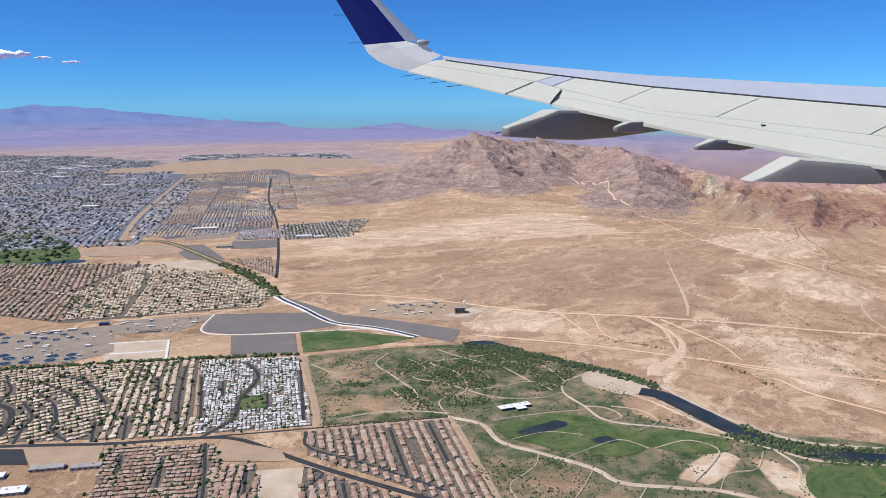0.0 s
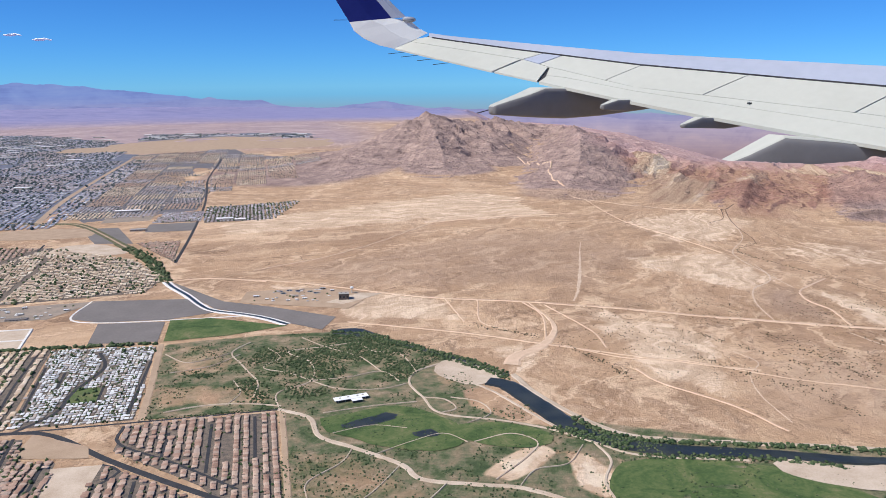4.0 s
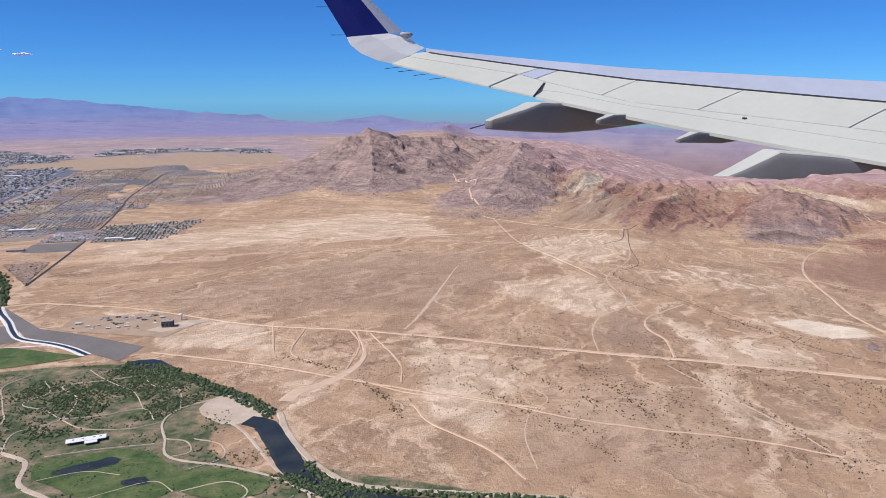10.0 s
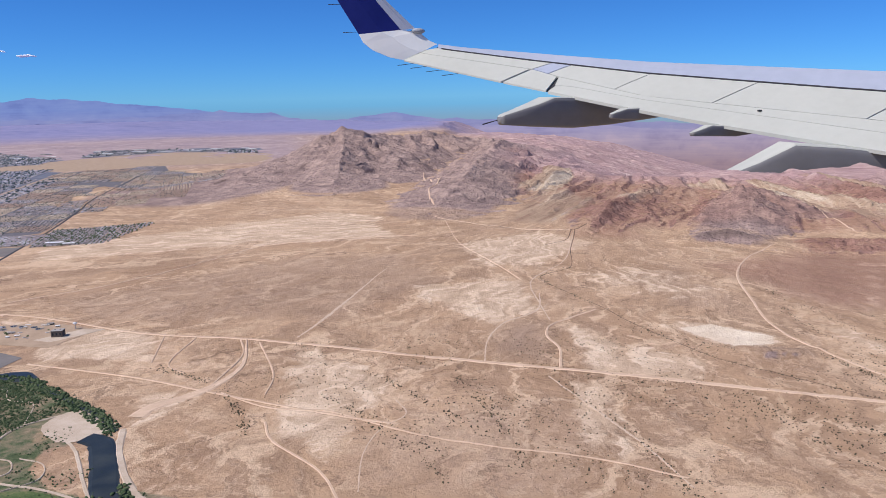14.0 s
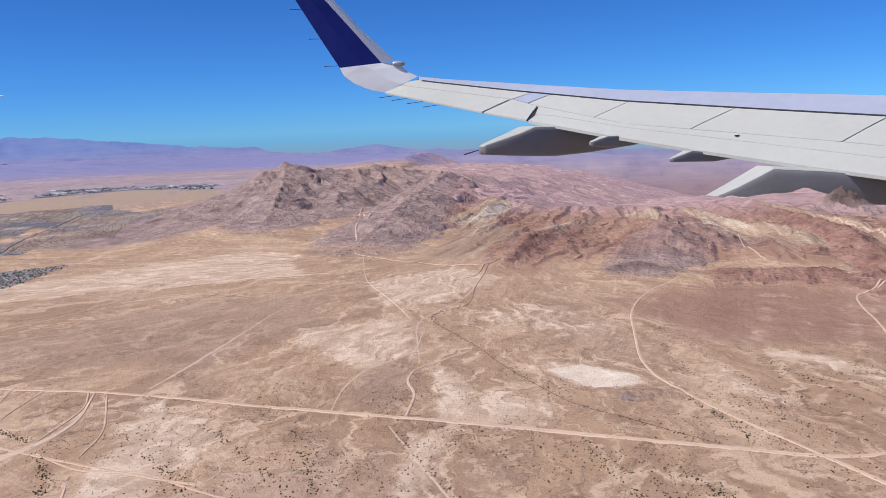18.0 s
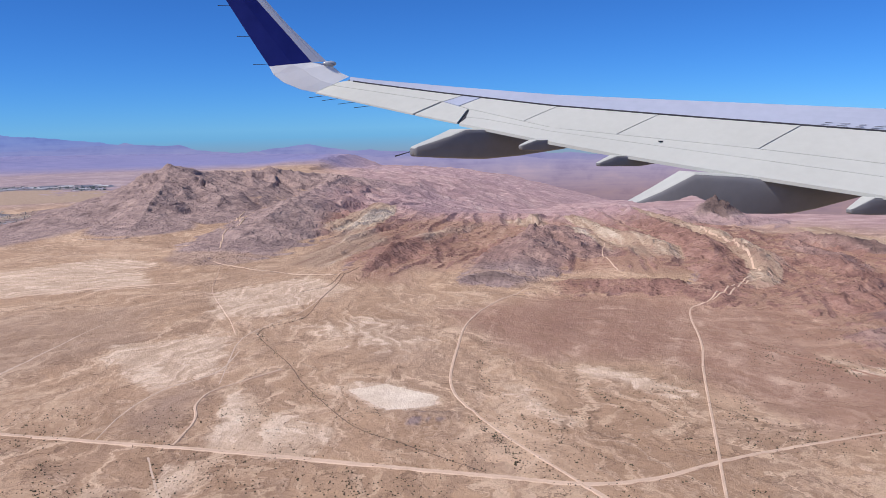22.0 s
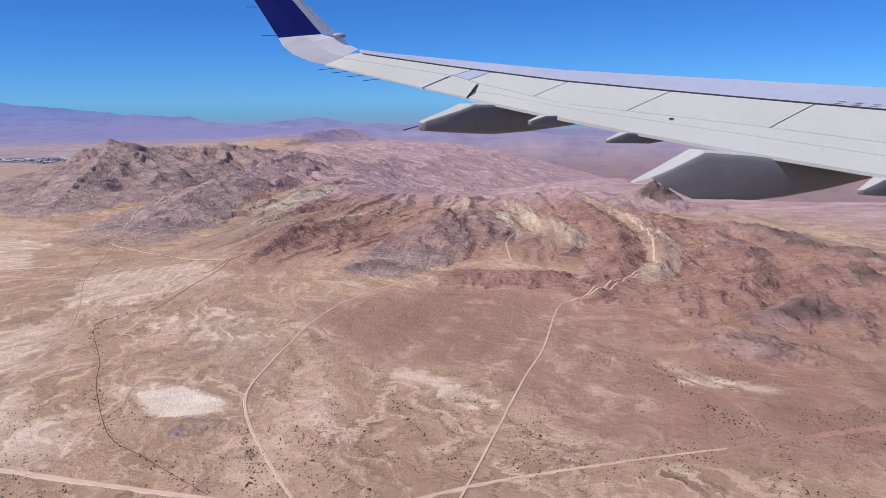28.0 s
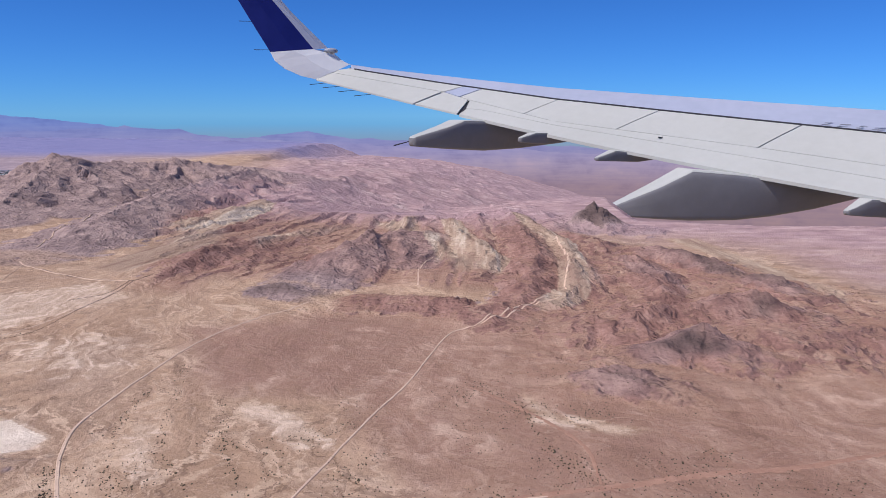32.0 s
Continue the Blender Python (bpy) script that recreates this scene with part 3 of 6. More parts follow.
CLAYS = (
    (((66, 229), (78, 240), (84, 234), (76, 222), (69, 215), (60, 219)), 1.0),
    (((86, 234), (93, 232), (99, 219), (95, 204), (87, 212)), 1.0),
    (((62, 286), (70, 280), (88, 256), (84, 250), (70, 256), (56, 268), (54, 284)), 0.78),
    (((-74, 330), (-60, 336), (-40, 318), (-36, 300), (-62, 296)), 0.5),
    (((-62, 286), (-42, 290), (-36, 272), (-54, 262)), 0.55),
    (((-40, 290), (-14, 282), (-14, 268), (-40, 264)), 0.5),
    (((0, 236), (22, 232), (40, 214), (60, 196), (6, 192)), 0.45),
    (((40, 300), (52, 308), (58, 292), (46, 284)), 0.55),
    (((100, 236), (108, 224), (104, 196), (98, 200)), 0.6),
)
REDS = (BADLANDS, ((340, 560), (420, 600), (520, 590), (640, 640), (760, 560), (760, 300), (470, 330), (440, 430), (380, 440)), ((270, 660), (330, 640), (350, 780), (300, 790)))
YELLOWS = (((220, 737), (280, 988), (320, 801), (266, 700)), ((330, 820), (430, 990), (425, 950), (350, 785)), ((501, 735), (528, 1000), (552, 748), (545, 680), (518, 660)), ((440, 1000), (500, 1010), (505, 880), (470, 860)), ((590, 640), (620, 640), (630, 960), (600, 960)), ((738, 880), (780, 880), (790, 620), (765, 570), (752, 700)))


def build_ground():
    gx = axis([(-3600, 60), (-1200, 16), (-320, 3.6), (-60, 2.1), (780, 2.1), (1100, 10), (2000, 30), (4600, 70)])
    gy = axis([(-300, 30), (150, 2.4), (450, 2.2), (800, 1.9), (1300, 2.9), (1700, 6), (2600, 18), (4850, 36)])
    X, Y = np.meshgrid(gx, gy)
    x, y = X.ravel(), Y.ravel()
    z = height(x, y)
    nx, ny = len(gx), len(gy)
    me = bpy.data.meshes.new("ground")
    idx = np.arange(nx * ny).reshape(ny, nx)
    quads = np.stack([idx[:-1, :-1], idx[:-1, 1:], idx[1:, 1:], idx[1:, :-1]], -1).reshape(-1, 4)
    me.vertices.add(nx * ny)
    me.vertices.foreach_set("co", np.stack([x, y, z], -1).ravel())
    me.loops.add(quads.size)
    me.loops.foreach_set("vertex_index", quads.ravel())
    me.polygons.add(len(quads))
    me.polygons.foreach_set("loop_start", np.arange(0, quads.size, 4))
    me.polygons.foreach_set("use_smooth", np.ones(len(quads), bool))
    me.update()
    rock, red, plain = np.zeros_like(x), np.zeros_like(x), np.zeros_like(x)
    yellow, pale = np.zeros_like(x), np.zeros_like(x)
    for pts, wide, tone in RIDGES:
        d, crest = along(x, y, pts)
        m = smooth(1 - d / (wide * 1.05), 0.02, 0.35) * smooth(crest, 1, 6)
        if tone == 0:
            rock = np.maximum(rock, m)
            plain = np.maximum(plain, m)
        elif tone == 1:
            red = np.maximum(red, m)
            rock = np.maximum(rock, 0.45 * m)
        else:
            yellow = np.maximum(yellow, m)
    Z = z.reshape(ny, nx)
    steep = np.hypot(np.gradient(Z, gy, axis=0), np.gradient(Z, gx, axis=1)).ravel()
    wild = np.maximum(smooth(x, 120, 200), smooth(y, 700, 800)) * smooth(-np.hypot(x - 230, y - 55), -1750, -1500)
    rock = np.maximum(0.85 * rock, wild * smooth(steep, 0.16, 0.42))
    up = inside(x, y, UPLAND, 40)
    red = np.maximum(red, 0.8 * up)
    for p in PALES + PALES_NEAR:
        pale = np.maximum(pale, 0.82 * inside(x, y, p, 14))
    for p in FAN_PALES:
        pale = np.maximum(pale, 0.58 * inside(x, y, p, 26))
    pale = np.maximum(pale, 1.15 * inside(x, y, WHITE_PIT, 3))
    for p in REDS:
        red = np.maximum(red, 0.74 * inside(x, y, p, 30))
    for p in YELLOWS:
        yellow = np.maximum(yellow, 0.7 * inside(x, y, p, 24))
    red = red * (1 - 0.35 * plain) * (1 - 0.8 * smooth(pale, 0.3, 0.7))
    green = inside(x, y, PARK, 4)
    for p, amount in CLAYS:
        green = green * (1 - amount * inside(x, y, p, 3.5))
        if amount > 0.8:
            pale = np.maximum(pale, 0.98 * inside(x, y, p, 5.0))
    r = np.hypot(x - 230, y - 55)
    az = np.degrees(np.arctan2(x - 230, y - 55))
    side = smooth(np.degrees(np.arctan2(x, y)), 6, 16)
    # masks of the painted haze, growing with distance
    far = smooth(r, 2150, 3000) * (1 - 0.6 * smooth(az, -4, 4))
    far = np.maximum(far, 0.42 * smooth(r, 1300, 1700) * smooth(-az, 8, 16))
    plum_haze = np.maximum(smooth(r, 760, 1120) * side, 0.9 * smooth(r, 1250, 1700) * smooth(az, -8, 2))
    plum_haze = np.maximum(plum_haze, 0.75 * smooth(x, 740, 860) * smooth(y, 450, 600))
    plum_haze = plum_haze * (1 - 0.85 * smooth(yellow, 0.3, 0.7))
    dark = np.zeros_like(x)
    for p, amount in DARKS + DARK_HILLS:
        dark = np.maximum(dark, amount * inside(x, y, p, 22))
    plum_haze = plum_haze * (1 - 0.85 * smooth(dark, 0.6, 0.95))
    one = np.ones_like(x)
    for name, chans in (("zone_a", (rock, green, pale, one)), ("zone_b", (red, yellow, far, one)), ("zone_c", (dark, plum_haze, lie(x, y) / 1000, one))):
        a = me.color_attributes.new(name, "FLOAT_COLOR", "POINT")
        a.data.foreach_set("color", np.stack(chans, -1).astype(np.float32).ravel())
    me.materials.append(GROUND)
    return tagged(new("ground", me), "pale tan desert plain with rocky mountains and dry washes", "ground", kind="structure")


build_ground()


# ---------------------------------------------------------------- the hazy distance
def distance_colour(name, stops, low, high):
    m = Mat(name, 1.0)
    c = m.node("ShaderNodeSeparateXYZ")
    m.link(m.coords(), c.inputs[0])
    # haze painted as a glowing colour ramp over the height
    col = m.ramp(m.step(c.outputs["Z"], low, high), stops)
    # noise paints lit and shaded slopes onto the flat wall
    slope_shading = m.noise(m.coords((1, 1, 1.6)), 0.0065, 10, 0.6, 0.3)
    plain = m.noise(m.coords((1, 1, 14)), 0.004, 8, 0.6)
    f = m.math("ADD", m.math("MULTIPLY", slope_shading, 0.6), m.math("MULTIPLY", plain, 0.4))
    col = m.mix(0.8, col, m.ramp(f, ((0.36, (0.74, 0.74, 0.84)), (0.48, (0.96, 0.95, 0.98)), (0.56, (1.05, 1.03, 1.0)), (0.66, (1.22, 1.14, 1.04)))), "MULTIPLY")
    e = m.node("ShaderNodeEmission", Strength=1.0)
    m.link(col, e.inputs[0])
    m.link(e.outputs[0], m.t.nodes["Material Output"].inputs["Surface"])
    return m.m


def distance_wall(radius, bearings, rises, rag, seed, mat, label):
    """A far range and the valley at its foot in painted haze, a plain glowing backdrop beyond all the rest."""
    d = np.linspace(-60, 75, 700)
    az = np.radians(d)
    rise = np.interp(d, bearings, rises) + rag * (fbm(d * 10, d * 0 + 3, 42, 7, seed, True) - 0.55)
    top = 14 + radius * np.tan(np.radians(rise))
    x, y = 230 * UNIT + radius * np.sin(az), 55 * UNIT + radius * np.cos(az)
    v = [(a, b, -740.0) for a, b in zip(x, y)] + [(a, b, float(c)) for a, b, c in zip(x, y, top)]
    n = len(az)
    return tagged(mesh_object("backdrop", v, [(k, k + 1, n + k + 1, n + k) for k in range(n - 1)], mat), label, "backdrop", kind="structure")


FAR_BLUE_HAZE = distance_colour("far_range_blue_haze_glow", ((0.0, (0.34, 0.31, 0.46)), (0.5, (0.28, 0.30, 0.53)), (1.0, (0.21, 0.29, 0.59))), -230, -20)
NEAR_VIOLET_HAZE = distance_colour("range_and_valley_violet_haze_glow", ((0.0, (0.36, 0.25, 0.25)), (0.45, (0.37, 0.265, 0.29)), (0.66, (0.42, 0.35, 0.45)), (0.80, (0.345, 0.33, 0.52)), (0.97, (0.25, 0.295, 0.55))), -665, -40)


# ---------------------------------------------------------------- flat pieces of the plan
def curve_through(pts, step=3.0, closed=False):
    """Points along a smooth curve through the corners."""
    p = [Vector((a[0], a[1], 0)) for a in pts]
    n = len(p)
    out = []
    for k in range(n if closed else n - 1):
        a, b = p[k], p[(k + 1) % n]
        before = p[k - 1] if (closed or k) else a - (b - a)
        after = p[(k + 2) % n] if (closed or k + 2 < n) else b + (b - a)
        m = max(1, int((b - a).length / step))
        for j in range(m):
            s = j / m
            out.append(0.5 * ((2 * a) + (b - before) * s + (2 * before - 5 * a + 4 * b - after) * s * s + (3 * a - before - 3 * b + after) * s**3))
    if not closed:
        out.append(p[-1])
    return out


def mesh_object(name, verts, faces, mat, smooth_faces=False):
    me = bpy.data.meshes.new(name)
    me.from_pydata(verts, [], faces)
    me.materials.append(mat)
    if smooth_faces:
        me.polygons.foreach_set("use_smooth", np.ones(len(me.polygons), bool))
    me.update()
    return new(name, me)


def ribbon(name, pts, width, mat, lift=0.12, rag=0.25, label="", category="road", step=3.0, seed=1, kind="structure"):
    """A road or stream: a strip laid over the land, with ragged edges and a little thickness."""
    c = curve_through(pts, step)
    LAID[0] += 1
    lift = (0.8 * lift if lift >= 0.28 else 0.4 * lift) + 0.0012 * LAID[0]
    rng = np.random.default_rng(seed)
    xy = np.array([(q.x, q.y) for q in c])
    d = np.gradient(xy, axis=0)
    d /= np.maximum(np.hypot(d[:, 0], d[:, 1]), 1e-6)[:, None]
    side = np.stack([-d[:, 1], d[:, 0]], -1)
    w = np.array(width) if np.ndim(width) else np.full(2, width)
    half = np.interp(np.linspace(0, 1, len(c)), np.linspace(0, 1, len(w)), w) / 2
    rows = []
    for s in (-1.0, -0.7, 0.0, 0.7, 1.0):
        jit = (1 + rag * (rng.random(len(c)) - 0.5)) if abs(s) == 1 else 1
        p = xy + side * (half * s * jit)[:, None]
        z = height(p[:, 0], p[:, 1]) + (lift if abs(s) < 1 else -0.05)
        rows.append(np.column_stack([p, z]))
    v = np.stack(rows, 1).reshape(-1, 3)
    f = [(5 * i + j, 5 * i + j + 1, 5 * i + j + 6, 5 * i + j + 5) for i in range(len(c) - 1) for j in range(4)]
    ob = mesh_object(name, v.tolist(), [q[::-1] for q in f], mat)
    return tagged(ob, label, category, kind=kind)


LAID = [0]


def patch(name, pts, mat, lift=0.08, label="", category="field", rounded=True, rag=0.6, step=4.0, seed=1, kind="structure"):
    """A field or a bare plot: a flat sheet with a slightly uneven outline."""
    LAID[0] += 1
    lift = 0.3 * lift + 0.0012 * LAID[0]
    rng = random.Random(seed)
    c = curve_through(pts, step, True) if rounded else [Vector((a, b, 0)) for a, b in pts]
    bm = bmesh.new()
    vs = [bm.verts.new((q.x + rag * (rng.random() - 0.5), q.y + rag * (rng.random() - 0.5), lift)) for q in c]
    bm.faces.new(vs)
    bmesh.ops.triangulate(bm, faces=bm.faces[:])
    bmesh.ops.recalc_face_normals(bm, faces=bm.faces[:])
    for f in bm.faces:
        if f.normal.z < 0:
            f.normal_flip()
    me = bpy.data.meshes.new(name)
    bm.to_mesh(me)
    bm.free()
    me.materials.append(mat)
    return tagged(new(name, me), label, category, kind=kind)


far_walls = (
    distance_wall(4780, (-60, -34, -30, -26, -20, -15.5, -10, -7, -4, 2, 12, 75), (0.3, 0.25, 0.35, 0.1, -0.45, -1.2, -1.45, -1.0, -1.4, -1.8, -2.2, -2.4), 0.5, 91, FAR_BLUE_HAZE, "hazy blue far mountain range"),
    distance_wall(4600, (-60, -38, -30, -24, -17, -13, -9, -4, 4, 15, 75), (-0.6, -0.75, -1.0, -0.85, -0.8, -1.2, -1.7, -1.95, -2.3, -2.6, -2.8), 0.55, 95, NEAR_VIOLET_HAZE, "hazy violet range with the valley before it"),
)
# ---------------------------------------------------------------- desert tracks
DIRT = "pale dirt track across the desert plain"
ribbon("track", ((-97, 455), (-41, 444), (32, 413), (88, 402), (156, 382), (235, 358), (305, 335), (353, 320), (378, 312), (404, 313), (439, 326), (481, 336), (520, 343)), (1.2, 1.6, 2.2, 3.0, 3.0, 2.4, 0.8), DIRT_ROAD, 0.3, 0.7, "wide pale dirt road across the desert plain")
ribbon("track", ((378, 312), (384, 300), (395, 270), (402, 240)), 2.4, DIRT_ROAD, 0.3, 0.3, DIRT)
ribbon("track", ((378, 312), (362, 348), (348, 385), (343, 418), (350, 470), (362, 530), (386, 580), (413, 612)), 1.5, DIRT_ROAD, 0.3, 0.2, "curving pale dirt road up to dark hills")
ribbon("track", ((412, 272), (419, 295), (439, 353), (462, 420), (478, 462), (500, 535), (520, 552), (568, 600)), 1.2, DIRT_ROAD, 0.3, 0.2, "straight narrow dirt road to a hill gap")
ribbon("track", ((-1, 368), (54, 351), (90, 335), (130, 318), (170, 302)), 1.2, DIRT_ROAD, 0.3, 0.2, DIRT)
ribbon("track", ((74, 309), (77, 320), (90, 335), (97, 363), (88, 402)), (7, 5.5, 3, 1.4, 1.0), DIRT_ROAD, 0.3, 0.4, "broad bare dirt ramp beside the river")
ribbon("track", ((-75, 474), (-28, 526), (25, 633)), 1.3, DIRT_ROAD, 0.3, 0.3, DIRT)
ribbon("track", ((123, 305), (130, 289), (150, 268), (160, 248)), 1.0, DIRT_ROAD, 0.3, 0.3, DIRT)
ribbon("track", ((234, 360), (236, 385), (232, 405), (238, 425), (262, 450)), 1.3, DIRT_ROAD, 0.3, 0.5, DIRT)
ribbon("track", ((157, 800), (148, 870), (156, 930), (136, 990), (128, 1080)), 1.6, DIRT_ROAD, 0.9, 0.3, "pale road climbing the mountain saddle")
ribbon("track", ((160, 760), (176, 742), (226, 706), (275, 678)), 1.4, DIRT_ROAD, 0.3, 0.3, DIRT)
ribbon("track", ((-119, 447), (-96, 455), (-60, 447)), 1.6, DIRT_ROAD, 0.28, 0.3, DIRT)
WASH = two_tone("pale_wash_sand", (0.52, 0.38, 0.27), (0.68, 0.53, 0.39), 0.2, fine=2.0)
WL = "pale sandy bed of a dry wash"
for pts, w in ((((138, 558), (133, 527), (124, 465), (117, 424), (112, 404)), (0.4, 1.0, 1.6, 2.2, 1.0)), (((276, 670), (260, 580), (236, 529), (231, 501), (233, 467), (236, 430)), (0.5, 0.8, 0.8, 1.0, 0.6)),
               (((202, 366), (204, 398), (213, 426), (231, 450), (235, 486)), (0.6, 0.8, 1.0, 1.2, 0.5)), (((164, 255), (162, 278), (165, 297), (173, 311), (168, 325)), 0.5), (((228, 350), (240, 320), (252, 290), (262, 258)), (0.6, 1.0, 1.0, 0.6))):
    ribbon("wash", pts, w, WASH, 0.16, 1.4, WL, "wash", 1.2, len(pts) * 7 + int(pts[0][0]))
for pts, w in ((((98, 333), (121, 318), (145, 314), (169, 299), (191, 289), (235, 277), (262, 264)), 0.8), (((44, 412), (55, 368)), 0.8), (((62, 405), (63, 368), (76, 354)), 0.8), (((85, 402), (93, 377), (91, 339)), 0.9), (((96, 396), (113, 355), (116, 330)), 0.8), (((24, 640), (88, 667), (150, 677)), 0.9), (((510, 769), (490, 700), (486, 643)), 1.0),
               (((620, 820), (606, 704), (588, 633), (588, 607), (562, 590), (536, 562), (520, 550)), (1.4, 1.4, 2, 1.4, 1.2, 1.2)), (((170, 742), (176, 700), (186, 640), (214, 560), (226, 520)), 0.45)):
    ribbon("track", pts, w, DIRT_ROAD, 0.28, 0.3, DIRT)
GULLY = two_tone("dark_gully_bed", (0.10, 0.065, 0.045), (0.17, 0.11, 0.075), 0.3, fine=2.0)
for pts, w in ((((172, 745), (196, 728), (220, 709), (248, 694), (276, 678), (290, 690)), (0.8, 1.6, 1.4, 1.6, 0.8)), (((276, 678), (268, 650), (250, 630)), (0.9, 0.5))):
    ribbon("gully", pts, w, GULLY, 0.2, 0.9, "dark eroded gully along the foot of the hills", "gully", 2.0)
MAIN_WASH = ((279, 678), (268, 615), (261, 557), (241, 534), (241, 512), (264, 459), (277, 421), (301, 370), (319, 352), (333, 338), (348, 324))
ribbon("gully", MAIN_WASH, (0.8, 0.45, 0.35, 0.4, 0.3), GULLY, 0.2, 1.4, "dark winding bed of the main wash", "gully", 1.5)
RED_SAND = two_tone("red_sand_bed", (0.33, 0.18, 0.115), (0.44, 0.26, 0.17), 0.2, fine=2.0)
for pts, w in ((((499, 340), (553, 351), (584, 358), (619, 362), (690, 380)), (3.0, 4.0, 3.0, 3.0)), (((504, 451), (522, 425), (541, 384), (540, 351)), (1.0, 2.2, 2.0, 1.0))):
    ribbon("wash", pts, w, RED_SAND, 0.2, 1.2, "reddish sandy bed of a dry wash", "wash", 1.6)
# ---------------------------------------------------------------- helpers for things
def thing(name, label, category, m=None, group="", kind=""):
    e = new(name)
    e.empty_display_size = 0.5
    if m is not None:
        e.matrix_world = m
    return tagged(e, label, category, group, kind)


def part(name, bm, mat, parent, label="", smooth_faces=False):
    me = bpy.data.meshes.new(name)
    bmesh.ops.recalc_face_normals(bm, faces=bm.faces[:])
    bm.to_mesh(me)
    bm.free()
    me.materials.append(mat)
    if smooth_faces:
        me.polygons.foreach_set("use_smooth", np.ones(len(me.polygons), bool))
    ob = new(name, me)
    ob.parent = parent
    return tagged(ob, label) if label else ob


def loft(rings, closed=True, caps=True):
    bm = bmesh.new()
    rows = [[bm.verts.new(p) for p in r] for r in rings]
    n = len(rows[0])
    for a, b in zip(rows, rows[1:]):
        for k in range(n if closed else n - 1):
            bm.faces.new((a[k], a[(k + 1) % n], b[(k + 1) % n], b[k]))
    if caps and closed:
        bm.faces.new(rows[0][::-1])
        bm.faces.new(rows[-1])
    return bm


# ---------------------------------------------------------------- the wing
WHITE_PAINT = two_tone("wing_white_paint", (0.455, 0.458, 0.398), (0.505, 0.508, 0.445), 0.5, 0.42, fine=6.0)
# lighter copy of the wing white, for sunlight the winglet root misses
BLEND_LIT_PAINT = two_tone("winglet_root_lit_white_paint", (0.84, 0.835, 0.78), (0.88, 0.875, 0.82), 0.5, 0.25, fine=6.0)
# blue in the base colour stands for the sky's reflection
SKY_TINTED_METAL = two_tone("sky_tinted_wing_metal", (0.375, 0.405, 0.475), (0.435, 0.465, 0.54), 0.4, 0.3, 0.1, fine=5.0)
# grey partly darkened to stand for the wing's shade on fairing sides
GREY_AND_SHADE = two_tone("wing_grey_and_shade_paint", (0.19, 0.185, 0.18), (0.23, 0.225, 0.22), 0.7, 0.45, fine=5.0)
NAVY_PAINT = two_tone("winglet_navy_paint", (0.010, 0.014, 0.11), (0.016, 0.022, 0.15), 0.8, 0.35, fine=4.0)
# near black stands for shade inside the panel gaps; wicks share it
DARK_GAP = two_tone("wing_gap_shade_and_trim", (0.03, 0.03, 0.035), (0.05, 0.05, 0.055), 1.0, 0.8)
LENS_GLASS = two_tone("wing_light_lens", (0.25, 0.27, 0.3), (0.5, 0.52, 0.55), 3.0, 0.1)

LE_LINE = ((3.38, 16.02), (3.8, 15.5), (5.19, 13.93), (6.32, 12.68), (7.7, 11.3), (8.92, 10.09), (9.84, 9.18), (12.68, 6.37))
DARK_LINE = ((3.35, 15.88), (3.48, 15.69), (4.71, 14.16), (6.18, 12.39), (7.78, 10.65), (9.48, 8.83), (12.21, 5.91))
SP_LINE = ((2.92, 16.1), (3.05, 15.91), (4.68, 13.82), (4.96, 13.32), (5.91, 11.85), (8.05, 9.47), (9.01, 8.35), (11.61, 5.31))
SP2_LINE = ((4.83, 13.12), (5.09, 12.84), (5.87, 11.77), (8.83, 8.17), (11.37, 5.08))
TE_LINE = ((2.66, 15.96), (2.84, 15.7), (3.52, 14.7), (4.1, 13.85), (4.67, 13.04), (5.74, 11.53), (6.38, 10.67), (7.08, 9.77), (7.47, 9.28), (8.55, 7.95), (11.07, 4.84))
WINGLET_TE = ((2.66, 15.96, 0.73), (2.38, 15.98, 0.79), (2.06, 16.02, 0.93), (1.88, 16.06, 1.08), (1.8, 16.1, 1.25), (1.42, 16.27, 1.92), (1.05, 16.44, 2.59), (0.68, 16.61, 3.26))
WINGLET_NAVY = ((2.65, 16.1, 1.33), (2.15, 16.26, 1.96), (1.63, 16.43, 2.6), (1.09, 16.6, 3.27))
WINGLET_LE = ((3.38, 16.02, 1.04), (3.21, 16.04, 1.12), (2.95, 16.1, 1.35), (2.27, 16.28, 2.04), (1.81, 16.42, 2.6), (1.27, 16.6, 3.27))
WINGLET_WICKS = ((1.74, 16.12, 1.29), (1.48, 16.25, 1.84), (1.16, 16.4, 2.44))


def wing_z(x, y):
    return -8.347 + 0.5036 * y + 0.3905 * x


def line_x(line, y):
    p = sorted((b, a) for a, b in line)
    return float(np.interp(y, [q[0] for q in p], [q[1] for q in p]))


